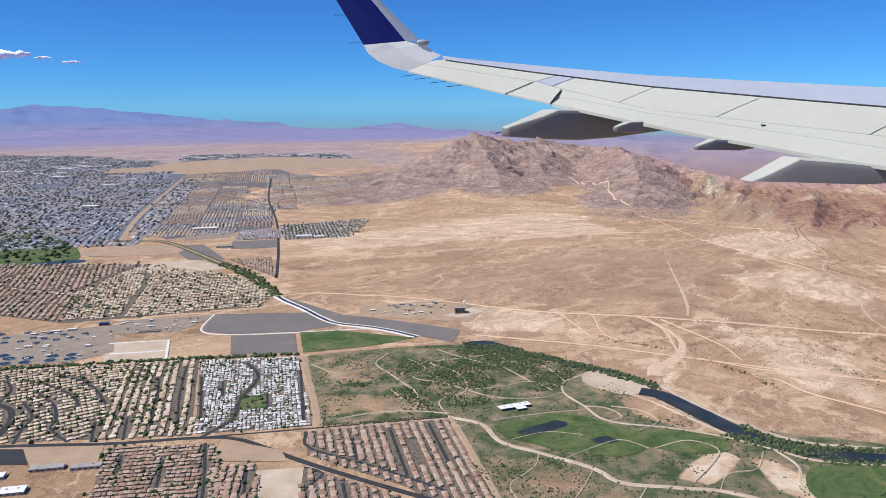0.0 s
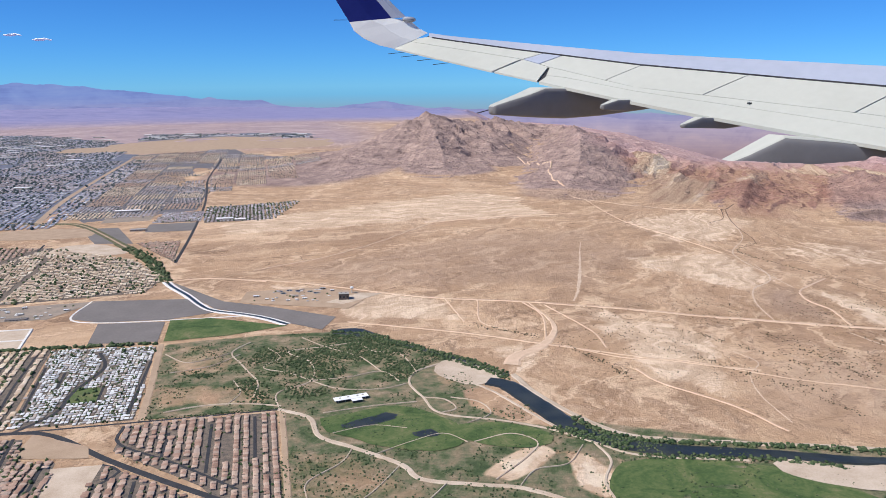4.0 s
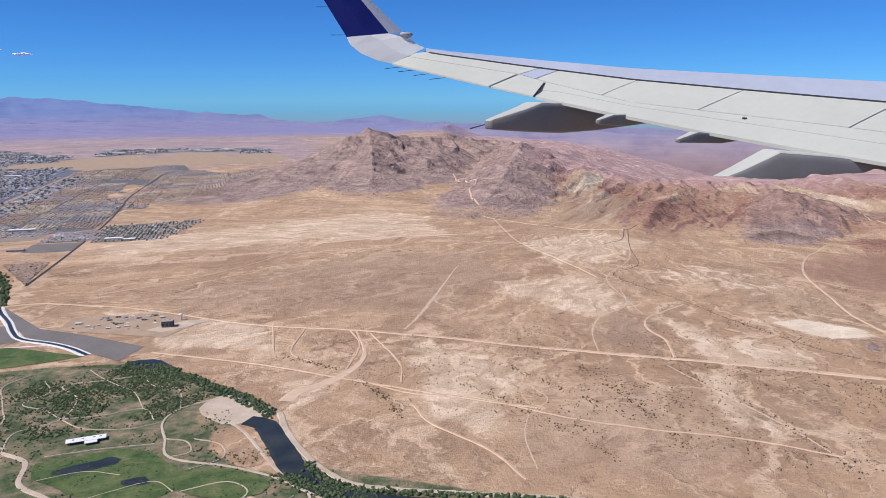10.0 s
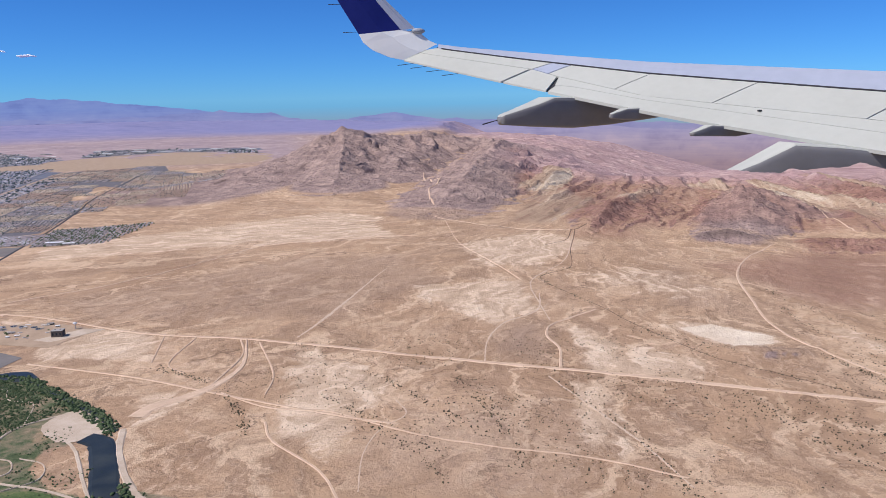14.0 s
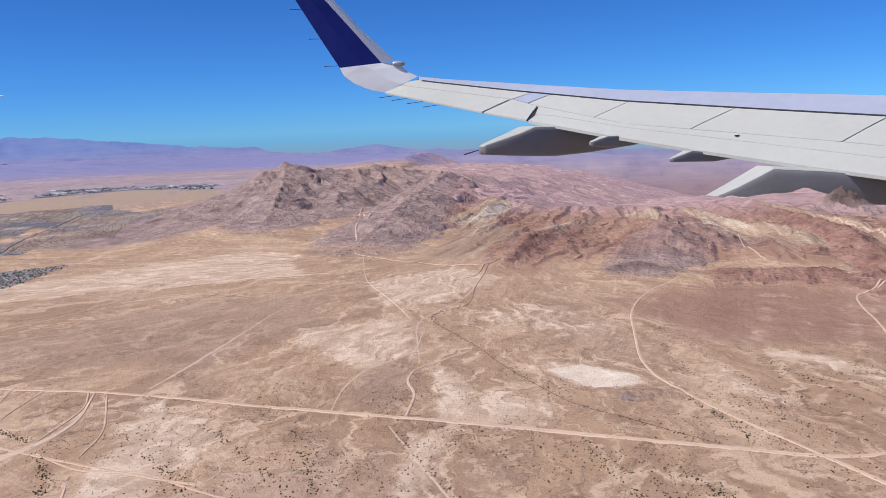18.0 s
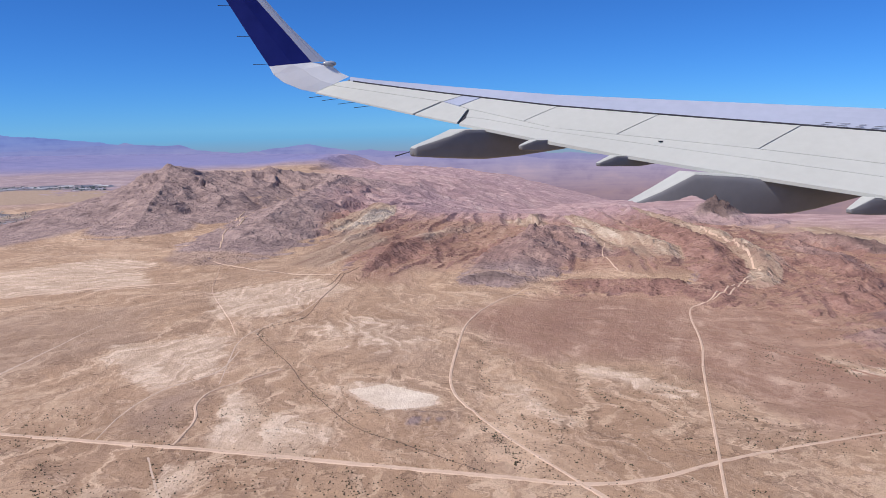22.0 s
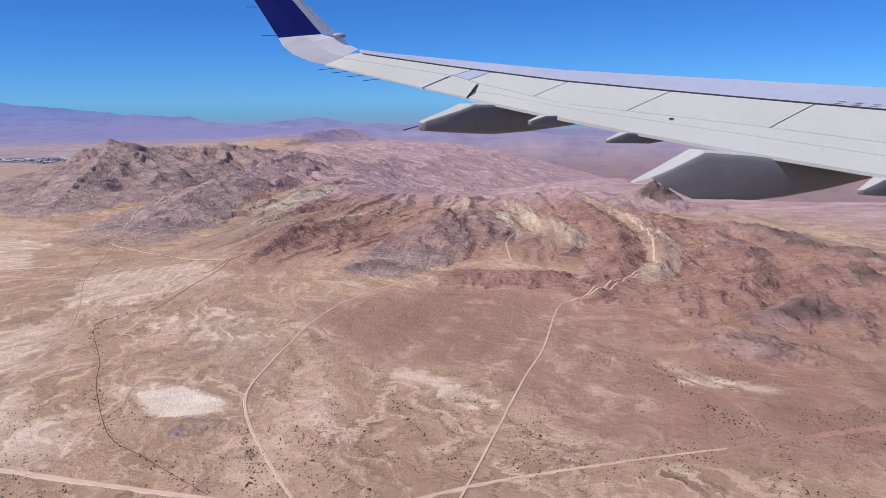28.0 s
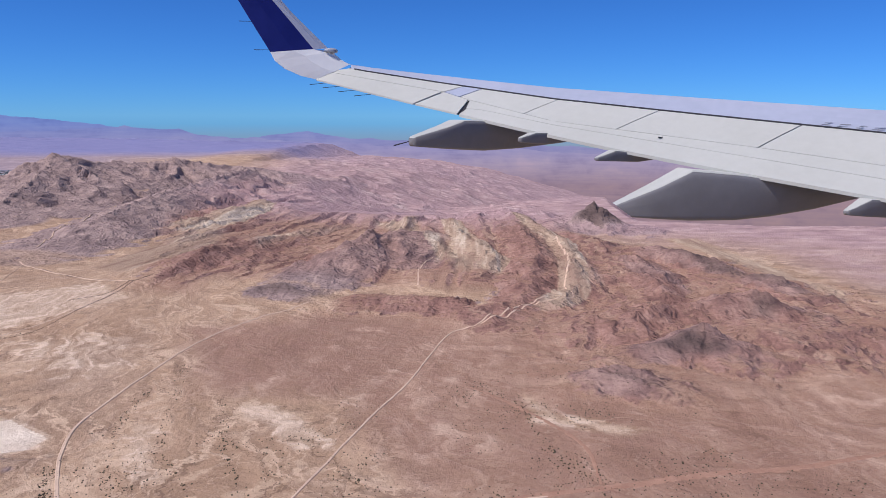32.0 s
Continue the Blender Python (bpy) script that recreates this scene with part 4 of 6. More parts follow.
def panel(front, back, f0, f1, b0, b1, mat, parent, name, label="", gap=0.02, thick=0.03, drop=0.0, n=14, camber=0.0):
    """A skin panel between two lines of the wing, from one span place to another."""
    bm = bmesh.new()
    top, low = [], []
    for i in range(n + 1):
        s = i / n
        s = s if 0 < i < n else (0.002 if i == 0 else 0.998)
        yf, yb = f0 + (f1 - f0) * s, b0 + (b1 - b0) * s
        a = Vector((line_x(front, yf), yf, 0))
        b = Vector((line_x(back, yb), yb, 0))
        d = (b - a).normalized() * gap
        a, b = a + d, b - d
        rt, rl = [], []
        for j in range(5):
            p = a.lerp(b, j / 4)
            z = wing_z(p.x, p.y) - drop + camber * (1 - (j / 2 - 1) ** 2)
            rt.append(bm.verts.new((p.x, p.y, z)))
            rl.append(bm.verts.new((p.x, p.y, z - thick)))
        top.append(rt)
        low.append(rl)
    for i in range(n):
        for j in range(4):
            bm.faces.new((top[i][j], top[i][j + 1], top[i + 1][j + 1], top[i + 1][j]))
            bm.faces.new((low[i][j], low[i + 1][j], low[i + 1][j + 1], low[i][j + 1]))
        for j in (0, 4):
            bm.faces.new((top[i][j], top[i + 1][j], low[i + 1][j], low[i][j]))
    for i in (0, n):
        for j in range(4):
            bm.faces.new((top[i][j], top[i][j + 1], low[i][j + 1], low[i][j]))
    return part(name, bm, mat, parent, label)


def fairing(parent, base, turn, stations, name, label):
    """A canoe-shaped flap track fairing along its own axis: stations of length, top, bottom and width."""
    c0, s0 = math.cos(radians(turn)), math.sin(radians(turn))
    rings, lids = [], []
    for u, zt, zb, w in stations:
        h, mid = (zt - zb) / 2, (zt + zb) / 2
        ring = []
        for k in range(32):
            a = 2 * math.pi * k / 32
            c, s = math.cos(a), math.sin(a)
            sx = math.copysign(abs(c) ** 0.22, c)
            sz = math.copysign(abs(s) ** 0.25, s)
            v = w * 0.5 * sx * (1.0 if sz > -0.3 else 0.86)
            ring.append((base[0] + u * c0 - v * s0, base[1] + u * s0 + v * c0, mid + h * sz))
        rings.append(ring)
        # the tops get their own white, for the sun that falls there
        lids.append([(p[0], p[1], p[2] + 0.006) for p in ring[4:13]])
    side = part(name, loft(rings), GREY_AND_SHADE, parent, label, True)
    part("fairing_top", loft(lids, closed=False, caps=False), WHITE_PAINT, side, "fairing top coloured white for the sunlight on it")
    return side


def build_wing():
    root = thing("airliner_wing", "white airliner wing with navy winglet, seen from the cabin", "wing", pose(230 * UNIT, 55 * UNIT, 113.5 * UNIT, 0, 0, 14.75) @ Matrix.Scale(262, 4))
    # the torsion box under the panels
    rings = []
    for k in range(29):
        s = k / 28
        yl, yt = 15.98 + (6.37 - 15.98) * s, 15.9 + (4.84 - 15.9) * s
        xl, xt = line_x(LE_LINE, yl), line_x(TE_LINE, yt)
        a, b = Vector((xl, yl, wing_z(xl, yl) - 0.04)), Vector((xt, yt, wing_z(xt, yt) - 0.035))
        down = Vector((0.33, 0.42, -0.85)) * (0.05 + 0.10 * s)
        ring = [a.lerp(b, u) + down * d for u, d in ((0, 0.0), (0.25, 0.0), (0.5, 0.0), (0.75, 0.0), (0.97, 0.0), (0.95, 0.06), (0.7, 0.6), (0.4, 1.0), (0.15, 0.95), (0.0, 0.5))]
        rings.append([tuple(q) for q in ring])
    part("torsion_box", loft(rings), DARK_GAP, root, "dark body coloured as shade in the panel gaps")
    panel(LE_LINE, DARK_LINE, 16.02, 6.37, 15.88, 5.91, SKY_TINTED_METAL, root, "leading_edge", "pale leading edge skin, tinted blue for reflected sky", 0.0, 0.04, 0.0, 40, 0.008)
    for f0, f1, b0, b1 in ((13.46, 12.31, 13.5, 12.33), (12.31, 11.03, 12.33, 11.04), (11.03, 9.48, 11.04, 9.45), (9.48, 7.6, 9.45, 7.5), (7.6, 5.91, 7.5, 5.31)):
        panel(DARK_LINE, SP_LINE, f0 - 0.006, f1 + 0.006, b0 - 0.006, b1 + 0.006, WHITE_PAINT, root, "spoiler", "white spoiler panel with dark edges", 0.010, n=16, camber=0.004)
    panel(DARK_LINE, SP_LINE, 15.88, 13.77, 16.08, 13.85, WHITE_PAINT, root, "upper_skin", "white outboard wing skin", 0.014, n=16)
    panel(DARK_LINE, SP_LINE, 13.75, 13.48, 13.83, 13.52, SKY_TINTED_METAL, root, "access_panel", "light grey panel between aileron and spoilers", 0.014)
    panel(SP_LINE, TE_LINE, 16.08, 13.87, 15.96, 13.87, WHITE_PAINT, root, "aileron", "white aileron", 0.008, n=18)
    panel(SP_LINE, TE_LINE, 13.83, 13.32, 13.83, 13.06, WHITE_PAINT, root, "flap_end", "white outer end of the flap", 0.008, n=8)
    panel(SP_LINE, SP2_LINE, 13.30, 5.31, 13.12, 5.08, WHITE_PAINT, root, "flap_vane", "white forward flap strip", 0.006, n=30)
    panel(SP2_LINE, TE_LINE, 13.10, 5.08, 13.04, 4.84, WHITE_PAINT, root, "flap", "white trailing edge flap", 0.006, 0.05, n=36)
    # added dark strip, raised on the skin to draw the joint
    joint_edge = tuple((x - 0.012, y - 0.012) for x, y in DARK_LINE)
    panel(DARK_LINE, joint_edge, 15.80, 5.95, 15.788, 5.938, DARK_GAP, root, "joint_strip", "thin dark strip laid on as the joint line behind the leading edge", 0.0, 0.02, -0.016, 40)
    # fairings
    L, M = "grey flap track fairing, sides darkened for the wing's shade", "small grey fairing under the flap edge, sides darkened for shade"
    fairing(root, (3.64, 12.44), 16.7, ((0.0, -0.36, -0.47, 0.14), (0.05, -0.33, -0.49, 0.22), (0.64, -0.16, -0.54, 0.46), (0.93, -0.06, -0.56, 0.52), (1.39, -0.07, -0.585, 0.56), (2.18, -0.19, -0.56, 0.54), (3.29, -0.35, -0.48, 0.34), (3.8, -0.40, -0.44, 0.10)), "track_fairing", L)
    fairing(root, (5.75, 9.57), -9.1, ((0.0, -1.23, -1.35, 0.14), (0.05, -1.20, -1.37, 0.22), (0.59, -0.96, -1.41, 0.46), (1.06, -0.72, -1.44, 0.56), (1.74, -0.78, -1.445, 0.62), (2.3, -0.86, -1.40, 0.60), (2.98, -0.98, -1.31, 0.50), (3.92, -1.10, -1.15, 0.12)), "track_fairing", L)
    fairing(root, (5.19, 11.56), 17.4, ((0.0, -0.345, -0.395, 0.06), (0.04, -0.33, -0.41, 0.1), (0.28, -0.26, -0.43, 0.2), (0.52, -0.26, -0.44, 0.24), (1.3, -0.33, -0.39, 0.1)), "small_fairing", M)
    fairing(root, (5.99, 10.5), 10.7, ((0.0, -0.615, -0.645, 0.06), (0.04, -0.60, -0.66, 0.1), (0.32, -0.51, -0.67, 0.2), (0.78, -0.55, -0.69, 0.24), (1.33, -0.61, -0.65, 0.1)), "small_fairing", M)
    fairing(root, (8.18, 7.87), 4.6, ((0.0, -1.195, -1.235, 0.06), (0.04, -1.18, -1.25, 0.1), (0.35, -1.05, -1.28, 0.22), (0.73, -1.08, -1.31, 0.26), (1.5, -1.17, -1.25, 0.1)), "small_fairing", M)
    for x, y, z, ln in ((3.58, 12.44, -0.42, 0.26), (5.68, 9.58, -1.31, 0.26)):
        bm = bmesh.new()
        bmesh.ops.create_cone(bm, cap_ends=True, segments=6, radius1=0.012, radius2=0.008, depth=ln, matrix=pose(x - ln * 0.4, y, z - 0.02, 0, 76, 0))
        part("static_wick", bm, DARK_GAP, root)
    # the winglet: blend, navy face, grey leading edge
    TE = WINGLET_TE
    NV = WINGLET_NAVY
    LE = WINGLET_LE
    thick = Vector((-0.02, 0.035, 0.0))

    def skin(a, b, mat, name, label):
        rings = []
        for p, q in zip(a, b):
            p, q = Vector(p), Vector(q)
            m = (p + q) / 2
            rings.append([tuple(p), tuple(m - thick * 0.9), tuple(q), tuple(q + thick * 0.6), tuple(m + thick * 1.6), tuple(p + thick * 0.3)])
        return part(name, loft(rings), mat, root, label)

    lx = [Vector(p) for p in LE]
    skin(TE[4:], NV, NAVY_PAINT, "winglet", "navy blue winglet")
    skin(NV, LE[2:], SKY_TINTED_METAL, "winglet_leading_edge", "bare grey winglet leading edge")
    skin(TE[:5], LE[:2] + (tuple(lx[1].lerp(lx[2], 0.4)), tuple(lx[1].lerp(lx[2], 0.75)), NV[0]), BLEND_LIT_PAINT, "winglet_blend", "white curved root of the winglet")
    for p in WINGLET_WICKS:
        bm = bmesh.new()
        bmesh.ops.create_cone(bm, cap_ends=True, segments=6, radius1=0.007, radius2=0.004, depth=0.36, matrix=pose(p[0] - 0.08, p[1], p[2], 0, 88, 10))
        part("static_wick", bm, DARK_GAP, root)
    for y in (15.75, 15.45, 15.1, 14.75):
        x = line_x(TE_LINE, y)
        bm = bmesh.new()
        bmesh.ops.create_cone(bm, cap_ends=True, segments=6, radius1=0.007, radius2=0.004, depth=0.44, matrix=pose(x - 0.08, y, wing_z(x, y) - 0.04, 0, 84, 0))
        part("static_wick", bm, DARK_GAP, root)
    bm = bmesh.new()
    bmesh.ops.create_uvsphere(bm, u_segments=12, v_segments=8, radius=0.12, matrix=Matrix.Translation(lx[2].lerp(lx[1], 0.2)) @ Matrix.Diagonal((1.2, 0.6, 0.5, 1)))
    part("wingtip_light", bm, LENS_GLASS, root, "clear lens of the wingtip light", True)
    # stencilled walkway line that cannot be read: plain bars
    for w, y in ((0.10, 9.28), (0.14, 9.12), (0.10, 8.95), (0.16, 8.78), (0.1, 8.6)):
        for dx in (0.05, 0.11):
            x = line_x(DARK_LINE, y) + dx
            bm = bmesh.new()
            bmesh.ops.create_cube(bm, size=1, matrix=Matrix.Translation((x, y, wing_z(x, y) + 0.014)) @ Matrix.Rotation(radians(43), 4, "Z") @ Matrix.Diagonal((0.016, w, 0.004, 1)))
            part("stencil_bar", bm, GREY_AND_SHADE, root)
    bm = bmesh.new()
    bmesh.ops.create_cube(bm, size=1, matrix=Matrix.Translation((7.07, 10.45, wing_z(7.07, 10.45) + 0.01)) @ Matrix.Diagonal((0.05, 0.05, 0.02, 1)))
    part("drain_cap", bm, DARK_GAP, root)
    return root


wing_root = build_wing()
# ---------------------------------------------------------------- houses and trees
ROOF_TAN = per_piece("tan_tile_roofs", ((0.0, (0.42, 0.30, 0.20)), (0.3, (0.58, 0.45, 0.32)), (0.6, (0.72, 0.60, 0.45)), (0.85, (0.52, 0.40, 0.30)), (1.0, (0.78, 0.70, 0.57))), island=True)
ROOF_PINK = per_piece("pinkish_tile_roofs", ((0.0, (0.30, 0.185, 0.135)), (0.4, (0.42, 0.28, 0.21)), (0.75, (0.54, 0.40, 0.31)), (1.0, (0.36, 0.28, 0.23))), island=True)
ROOF_WHITE = per_piece("white_sheet_roofs", ((0.0, (0.78, 0.78, 0.76)), (0.5, (0.66, 0.66, 0.65)), (0.72, (0.36, 0.36, 0.37)), (0.86, (0.52, 0.44, 0.35)), (1.0, (0.8, 0.8, 0.8))), island=True)
# these and the city roofs are greyed and blued for distance haze
ROOF_FAR = per_piece("mixed_hazed_roofs", ((0.0, (0.23, 0.20, 0.21)), (0.35, (0.34, 0.29, 0.30)), (0.65, (0.45, 0.39, 0.38)), (0.88, (0.36, 0.37, 0.42)), (1.0, (0.75, 0.75, 0.76))), island=True)
ROOF_CITY = per_piece("far_city_hazed_roofs", ((0.0, (0.20, 0.22, 0.29)), (0.4, (0.29, 0.30, 0.37)), (0.7, (0.40, 0.39, 0.44)), (0.9, (0.50, 0.50, 0.54)), (1.0, (0.8, 0.8, 0.82))), island=True)
WALL_TAN = per_piece("stucco_walls", ((0.0, (0.42, 0.33, 0.24)), (0.5, (0.52, 0.42, 0.32)), (1.0, (0.60, 0.52, 0.42))), island=True)
LEAF = per_piece("tree_foliage", ((0.0, (0.035, 0.062, 0.026)), (0.5, (0.068, 0.105, 0.044)), (1.0, (0.125, 0.148, 0.072))), island=True)
# leaf green turned bluish, haze put into the colour
FAR_LEAF = per_piece("far_tree_hazed_foliage", ((0.0, (0.05, 0.07, 0.075)), (0.5, (0.075, 0.10, 0.095)), (1.0, (0.11, 0.13, 0.115))), island=True)
SHRUB = per_piece("desert_shrub", ((0.0, (0.05, 0.042, 0.022)), (0.6, (0.085, 0.07, 0.038)), (1.0, (0.12, 0.10, 0.06))), island=True)
# the dark end holds asphalt and painted shade between the houses
TOWN_FLOOR = two_tone("suburb_streets_and_yards", (0.07, 0.064, 0.058), (0.235, 0.185, 0.14), 0.6, fine=2.6)
# both these grounds carry a painted grey-blue haze tint
TOWN_MID = two_tone("middle_suburb_hazed_ground", (0.10, 0.10, 0.115), (0.20, 0.18, 0.175), 0.2, fine=0.9)
TOWN_FAR = two_tone("far_suburb_hazed_ground", (0.105, 0.12, 0.155), (0.19, 0.195, 0.23), 0.03, fine=0.2)


def in_poly(px, py, poly):
    hit = np.zeros(np.shape(px), bool)
    n = len(poly)
    for k in range(n):
        (ax, ay), (bx, by) = poly[k], poly[(k + 1) % n]
        hit ^= ((ay > py) != (by > py)) & (px < (bx - ax) * (py - ay) / ((by - ay) or 1e-9) + ax)
    return hit


def plots(poly, turn, street, plot, back, rng, bend=0.0, skip=0.05, cross=0.0, loose=0.04):
    """House places in rows along streets that run at an angle through a polygon: x, y, heading."""
    p = np.array(poly, float)
    c, s = math.cos(radians(turn)), math.sin(radians(turn))
    cx, cy = p.mean(0)
    r = np.hypot(*(p - (cx, cy)).T).max() + 5
    us = np.arange(-r, r, plot)
    out = []
    for k, v0 in enumerate(np.arange(-r, r, street)):
        for side in (-back / 2, back / 2):
            u = us + rng.uniform(-0.08, 0.08, len(us)) * plot
            v = v0 + side + bend * np.sin(u / 19 + v0 / 31) + rng.uniform(-loose, loose, len(us)) * back
            keep = rng.random(len(us)) > skip
            if cross:
                keep &= (np.abs((u + 13 * ((k // 3) % 2)) % cross - cross / 2) > 0.8)
            x, y = cx + u * c - v * s, cy + u * s + v * c
            keep &= in_poly(x, y, poly)
            h = np.full(len(us), radians(turn)) + bend / 19 * np.cos(u / 19 + v0 / 31) + rng.normal(0, 0.03, len(us))
            out.append(np.column_stack([x, y, h])[keep])
    return np.concatenate(out)


def clear_of(pos, lines):
    """Drops the places that lie on a road."""
    keep = np.ones(len(pos), bool)
    for pts, half in lines:
        c = curve_through(pts, 3.0)
        d, _ = along(pos[:, 0], pos[:, 1], [(q.x, q.y, 0) for q in c])
        keep &= d > half
    return pos[keep]


def house_rows(name, pos, size, wall, roof, rng, label, flat=False):
    """Many small houses in one mesh: stuccoed walls and hipped or flat roofs."""
    n = len(pos)
    lx = size[0] * rng.uniform(0.7, 1.25, n) / 2
    ly = size[1] * rng.uniform(0.7, 1.25, n) / 2
    hw = size[2] * rng.uniform(0.85, 1.35, n)
    hr = size[3] * rng.uniform(0.8, 1.2, n)
    ridge = lx * (0.9 if flat else 0.45)
    zero = np.zeros(n)
    ez = 0.02
    loc = [(-lx, -ly, zero), (lx, -ly, zero), (lx, ly, zero), (-lx, ly, zero), (-lx, -ly, hw), (lx, -ly, hw), (lx, ly, hw), (-lx, ly, hw)]
    o = 1.12
    loc += [(-lx * o, -ly * o, hw - ez), (lx * o, -ly * o, hw - ez), (lx * o, ly * o, hw - ez), (-lx * o, ly * o, hw - ez), (-ridge, zero, hw + hr), (ridge, zero, hw + hr)]
    L = np.stack([np.stack(q, -1) for q in loc], 1)
    c, s = np.cos(pos[:, 2])[:, None], np.sin(pos[:, 2])[:, None]
    X = pos[:, 0][:, None] + L[..., 0] * c - L[..., 1] * s
    Y = pos[:, 1][:, None] + L[..., 0] * s + L[..., 1] * c
    Z = L[..., 2] + height(pos[:, 0], pos[:, 1])[:, None]
    v = np.stack([X, Y, Z], -1).reshape(-1, 3)
    quads = np.array([(0, 1, 5, 4), (1, 2, 6, 5), (2, 3, 7, 6), (3, 0, 4, 7), (8, 9, 13, 12), (10, 11, 12, 13)])
    tris = np.array([(9, 10, 13), (11, 8, 12)])
    base = (np.arange(n) * 14)[:, None, None]
    q, t = (quads[None] + base).reshape(-1, 4), (tris[None] + base).reshape(-1, 3)
    me = bpy.data.meshes.new(name)
    me.vertices.add(len(v))
    me.vertices.foreach_set("co", v.ravel())
    me.loops.add(q.size + t.size)
    me.loops.foreach_set("vertex_index", np.concatenate([q.ravel(), t.ravel()]))
    me.polygons.add(len(q) + len(t))
    me.polygons.foreach_set("loop_start", np.concatenate([np.arange(0, q.size, 4), q.size + np.arange(0, t.size, 3)]))
    mi = np.concatenate([np.tile([0, 0, 0, 0, 1, 1], n), np.ones(2 * n, int)])
    me.materials.append(wall)
    me.materials.append(roof)
    me.polygons.foreach_set("material_index", mi)
    me.update()
    return tagged(new(name, me), label, "houses", kind="stuff")


ICO = None


def clumps(name, pos, size, mat, rng, label, category="trees", squash=0.75, trunk=False):
    """Many uneven leafy clumps in one mesh."""
    global ICO
    if ICO is None:
        bm = bmesh.new()
        bmesh.ops.create_icosphere(bm, subdivisions=1, radius=1.0)
        ICO = (np.array([q.co[:] for q in bm.verts]), np.array([[w.index for w in f.verts] for f in bm.faces]))
        bm.free()
    V, F = ICO
    n = len(pos)
    r = size * rng.uniform(0.5, 1.3, n)
    jit = 1 + rng.uniform(-0.38, 0.38, (n, len(V), 1))
    P = V[None] * jit * r[:, None, None] * np.array([1, 1, squash])
    P[..., 0] += pos[:, 0][:, None]
    P[..., 1] += pos[:, 1][:, None]
    P[..., 2] += (height(pos[:, 0], pos[:, 1]) + r * squash * 0.6)[:, None]
    f = (F[None] + (np.arange(n) * len(V))[:, None, None]).reshape(-1, 3)
    me = bpy.data.meshes.new(name)
    me.vertices.add(n * len(V))
    me.vertices.foreach_set("co", P.ravel())
    me.loops.add(f.size)
    me.loops.foreach_set("vertex_index", f.ravel())
    me.polygons.add(len(f))
    me.polygons.foreach_set("loop_start", np.arange(0, f.size, 3))
    me.materials.append(mat)
    me.update()
    return tagged(new(name, me), label, category, kind="stuff")


def scatter(poly, count, rng):
    p = np.array(poly, float)
    lo, hi = p.min(0), p.max(0)
    q = rng.uniform(lo, hi, (int(count * 2.2), 2))
    return q[in_poly(q[:, 0], q[:, 1], poly)][:count]


def clump_along(pts, count, spread, rng):
    c = curve_through(pts, 1.0)
    k = rng.integers(0, len(c), count)
    xy = np.array([(q.x, q.y) for q in c])[k]
    return xy + rng.normal(0, spread, (count, 2))


rng = np.random.default_rng(7)
ART1 = ((-260, 226), (-160, 237), (-123, 240), (-96, 245), (-80, 244), (-55, 228), (-36, 217), (-25, 211), (-10, 203), (20, 186))
ART2 = ((-96, 245), (-57, 254), (-10, 265))
WIND = ((-94, 246), (-88, 261), (-91, 281), (-91, 306), (-101, 324))
CURVES = (((-174, 286), (-161, 274), (-153, 261), (-150, 252), (-142, 244), (-138, 241)), ((-174, 276), (-163, 263), (-160, 252), (-156, 239)), ((-170, 304), (-155, 293), (-141, 275)), ((-178, 297), (-159, 284), (-150, 272)), ((-186, 312), (-172, 304), (-160, 300)), ((-195, 300), (-186, 288), (-183, 274)))
SHORT = (((-132, 303), (-122, 277)), ((-126, 318), (-117, 287), (-113, 275), (-104, 250)), ((-121, 271), (-115, 255)), ((-137, 258), (-130, 241)), ((-127, 262), (-120, 243)), ((-145, 316), (-139, 298)), ((-115, 306), (-100, 262)), ((-82, 286), (-78, 272)), ((-75, 314), (-62, 261)), ((-104, 300), (-99, 284)),
         ((-91, 241), (-81, 211), (-76, 190)), ((-72, 224), (-68, 208)), ((-115, 231), (-111, 219)), ((-100, 228), (-95, 210)), ((-42, 246), (-38, 229)), ((-30, 253), (-21, 219)), ((-17, 259), (-9, 229)), ((-59, 251), (-55, 238), (-32, 225), (-9, 210)), ((-54, 224), (-47, 220), (-51, 209)), ((-40, 214), (-34, 192)), ((-22, 204), (-19, 190)))
WIDE = ((-190, 278), (-183, 274), (-174, 268), (-167, 255), (-164, 240))
NORTH = ((-132, 497), (-157, 601), (-193, 739), (-225, 845), (-260, 960), (-330, 1240))
ROADS = ((ART1, 2.1), (ART2, 1.2), (WIND, 1.5), (WIDE, 2.2)) + tuple((c, 1.25) for c in CURVES + SHORT)

RES_A = ((-240, 305), (-207, 311), (-153, 322), (-130, 243), (-161, 240), (-250, 228))
RES_A2 = ((-153, 322), (-124, 328), (-98, 247), (-130, 243))
LAWN_B = ((-92, 284), (-83, 285), (-78, 272), (-88, 270))
RES_B = ((-123, 327), (-80, 332), (-58, 256), (-97, 248))
RES_C = ((-122, 236), (-88, 241), (-72, 205), (-66, 180), (-104, 180))
RES_C2 = ((-84, 224), (-69, 225), (-60, 195), (-74, 195))
RES_D = ((-58, 251), (-11, 263), (6, 200), (0, 190), (-20, 212), (-55, 233))
RES_E = ((-54, 224), (-30, 211), (-8, 196), (-8, 186), (-48, 186))
TOWN_4 = ((-330, 420), (-265, 403), (-217, 387), (-122, 423), (-124, 457), (-164, 506), (-238, 545), (-327, 545), (-420, 520))
TOWN_4A = ((-420, 520), (-330, 420), (-265, 403), (-222, 390), (-232, 440), (-300, 470), (-340, 545))
TOWN_4B = ((-340, 545), (-300, 472), (-250, 455), (-246, 542))
TOWN_4C = ((-300, 468), (-234, 442), (-222, 392), (-194, 397), (-212, 470), (-240, 545), (-246, 452))
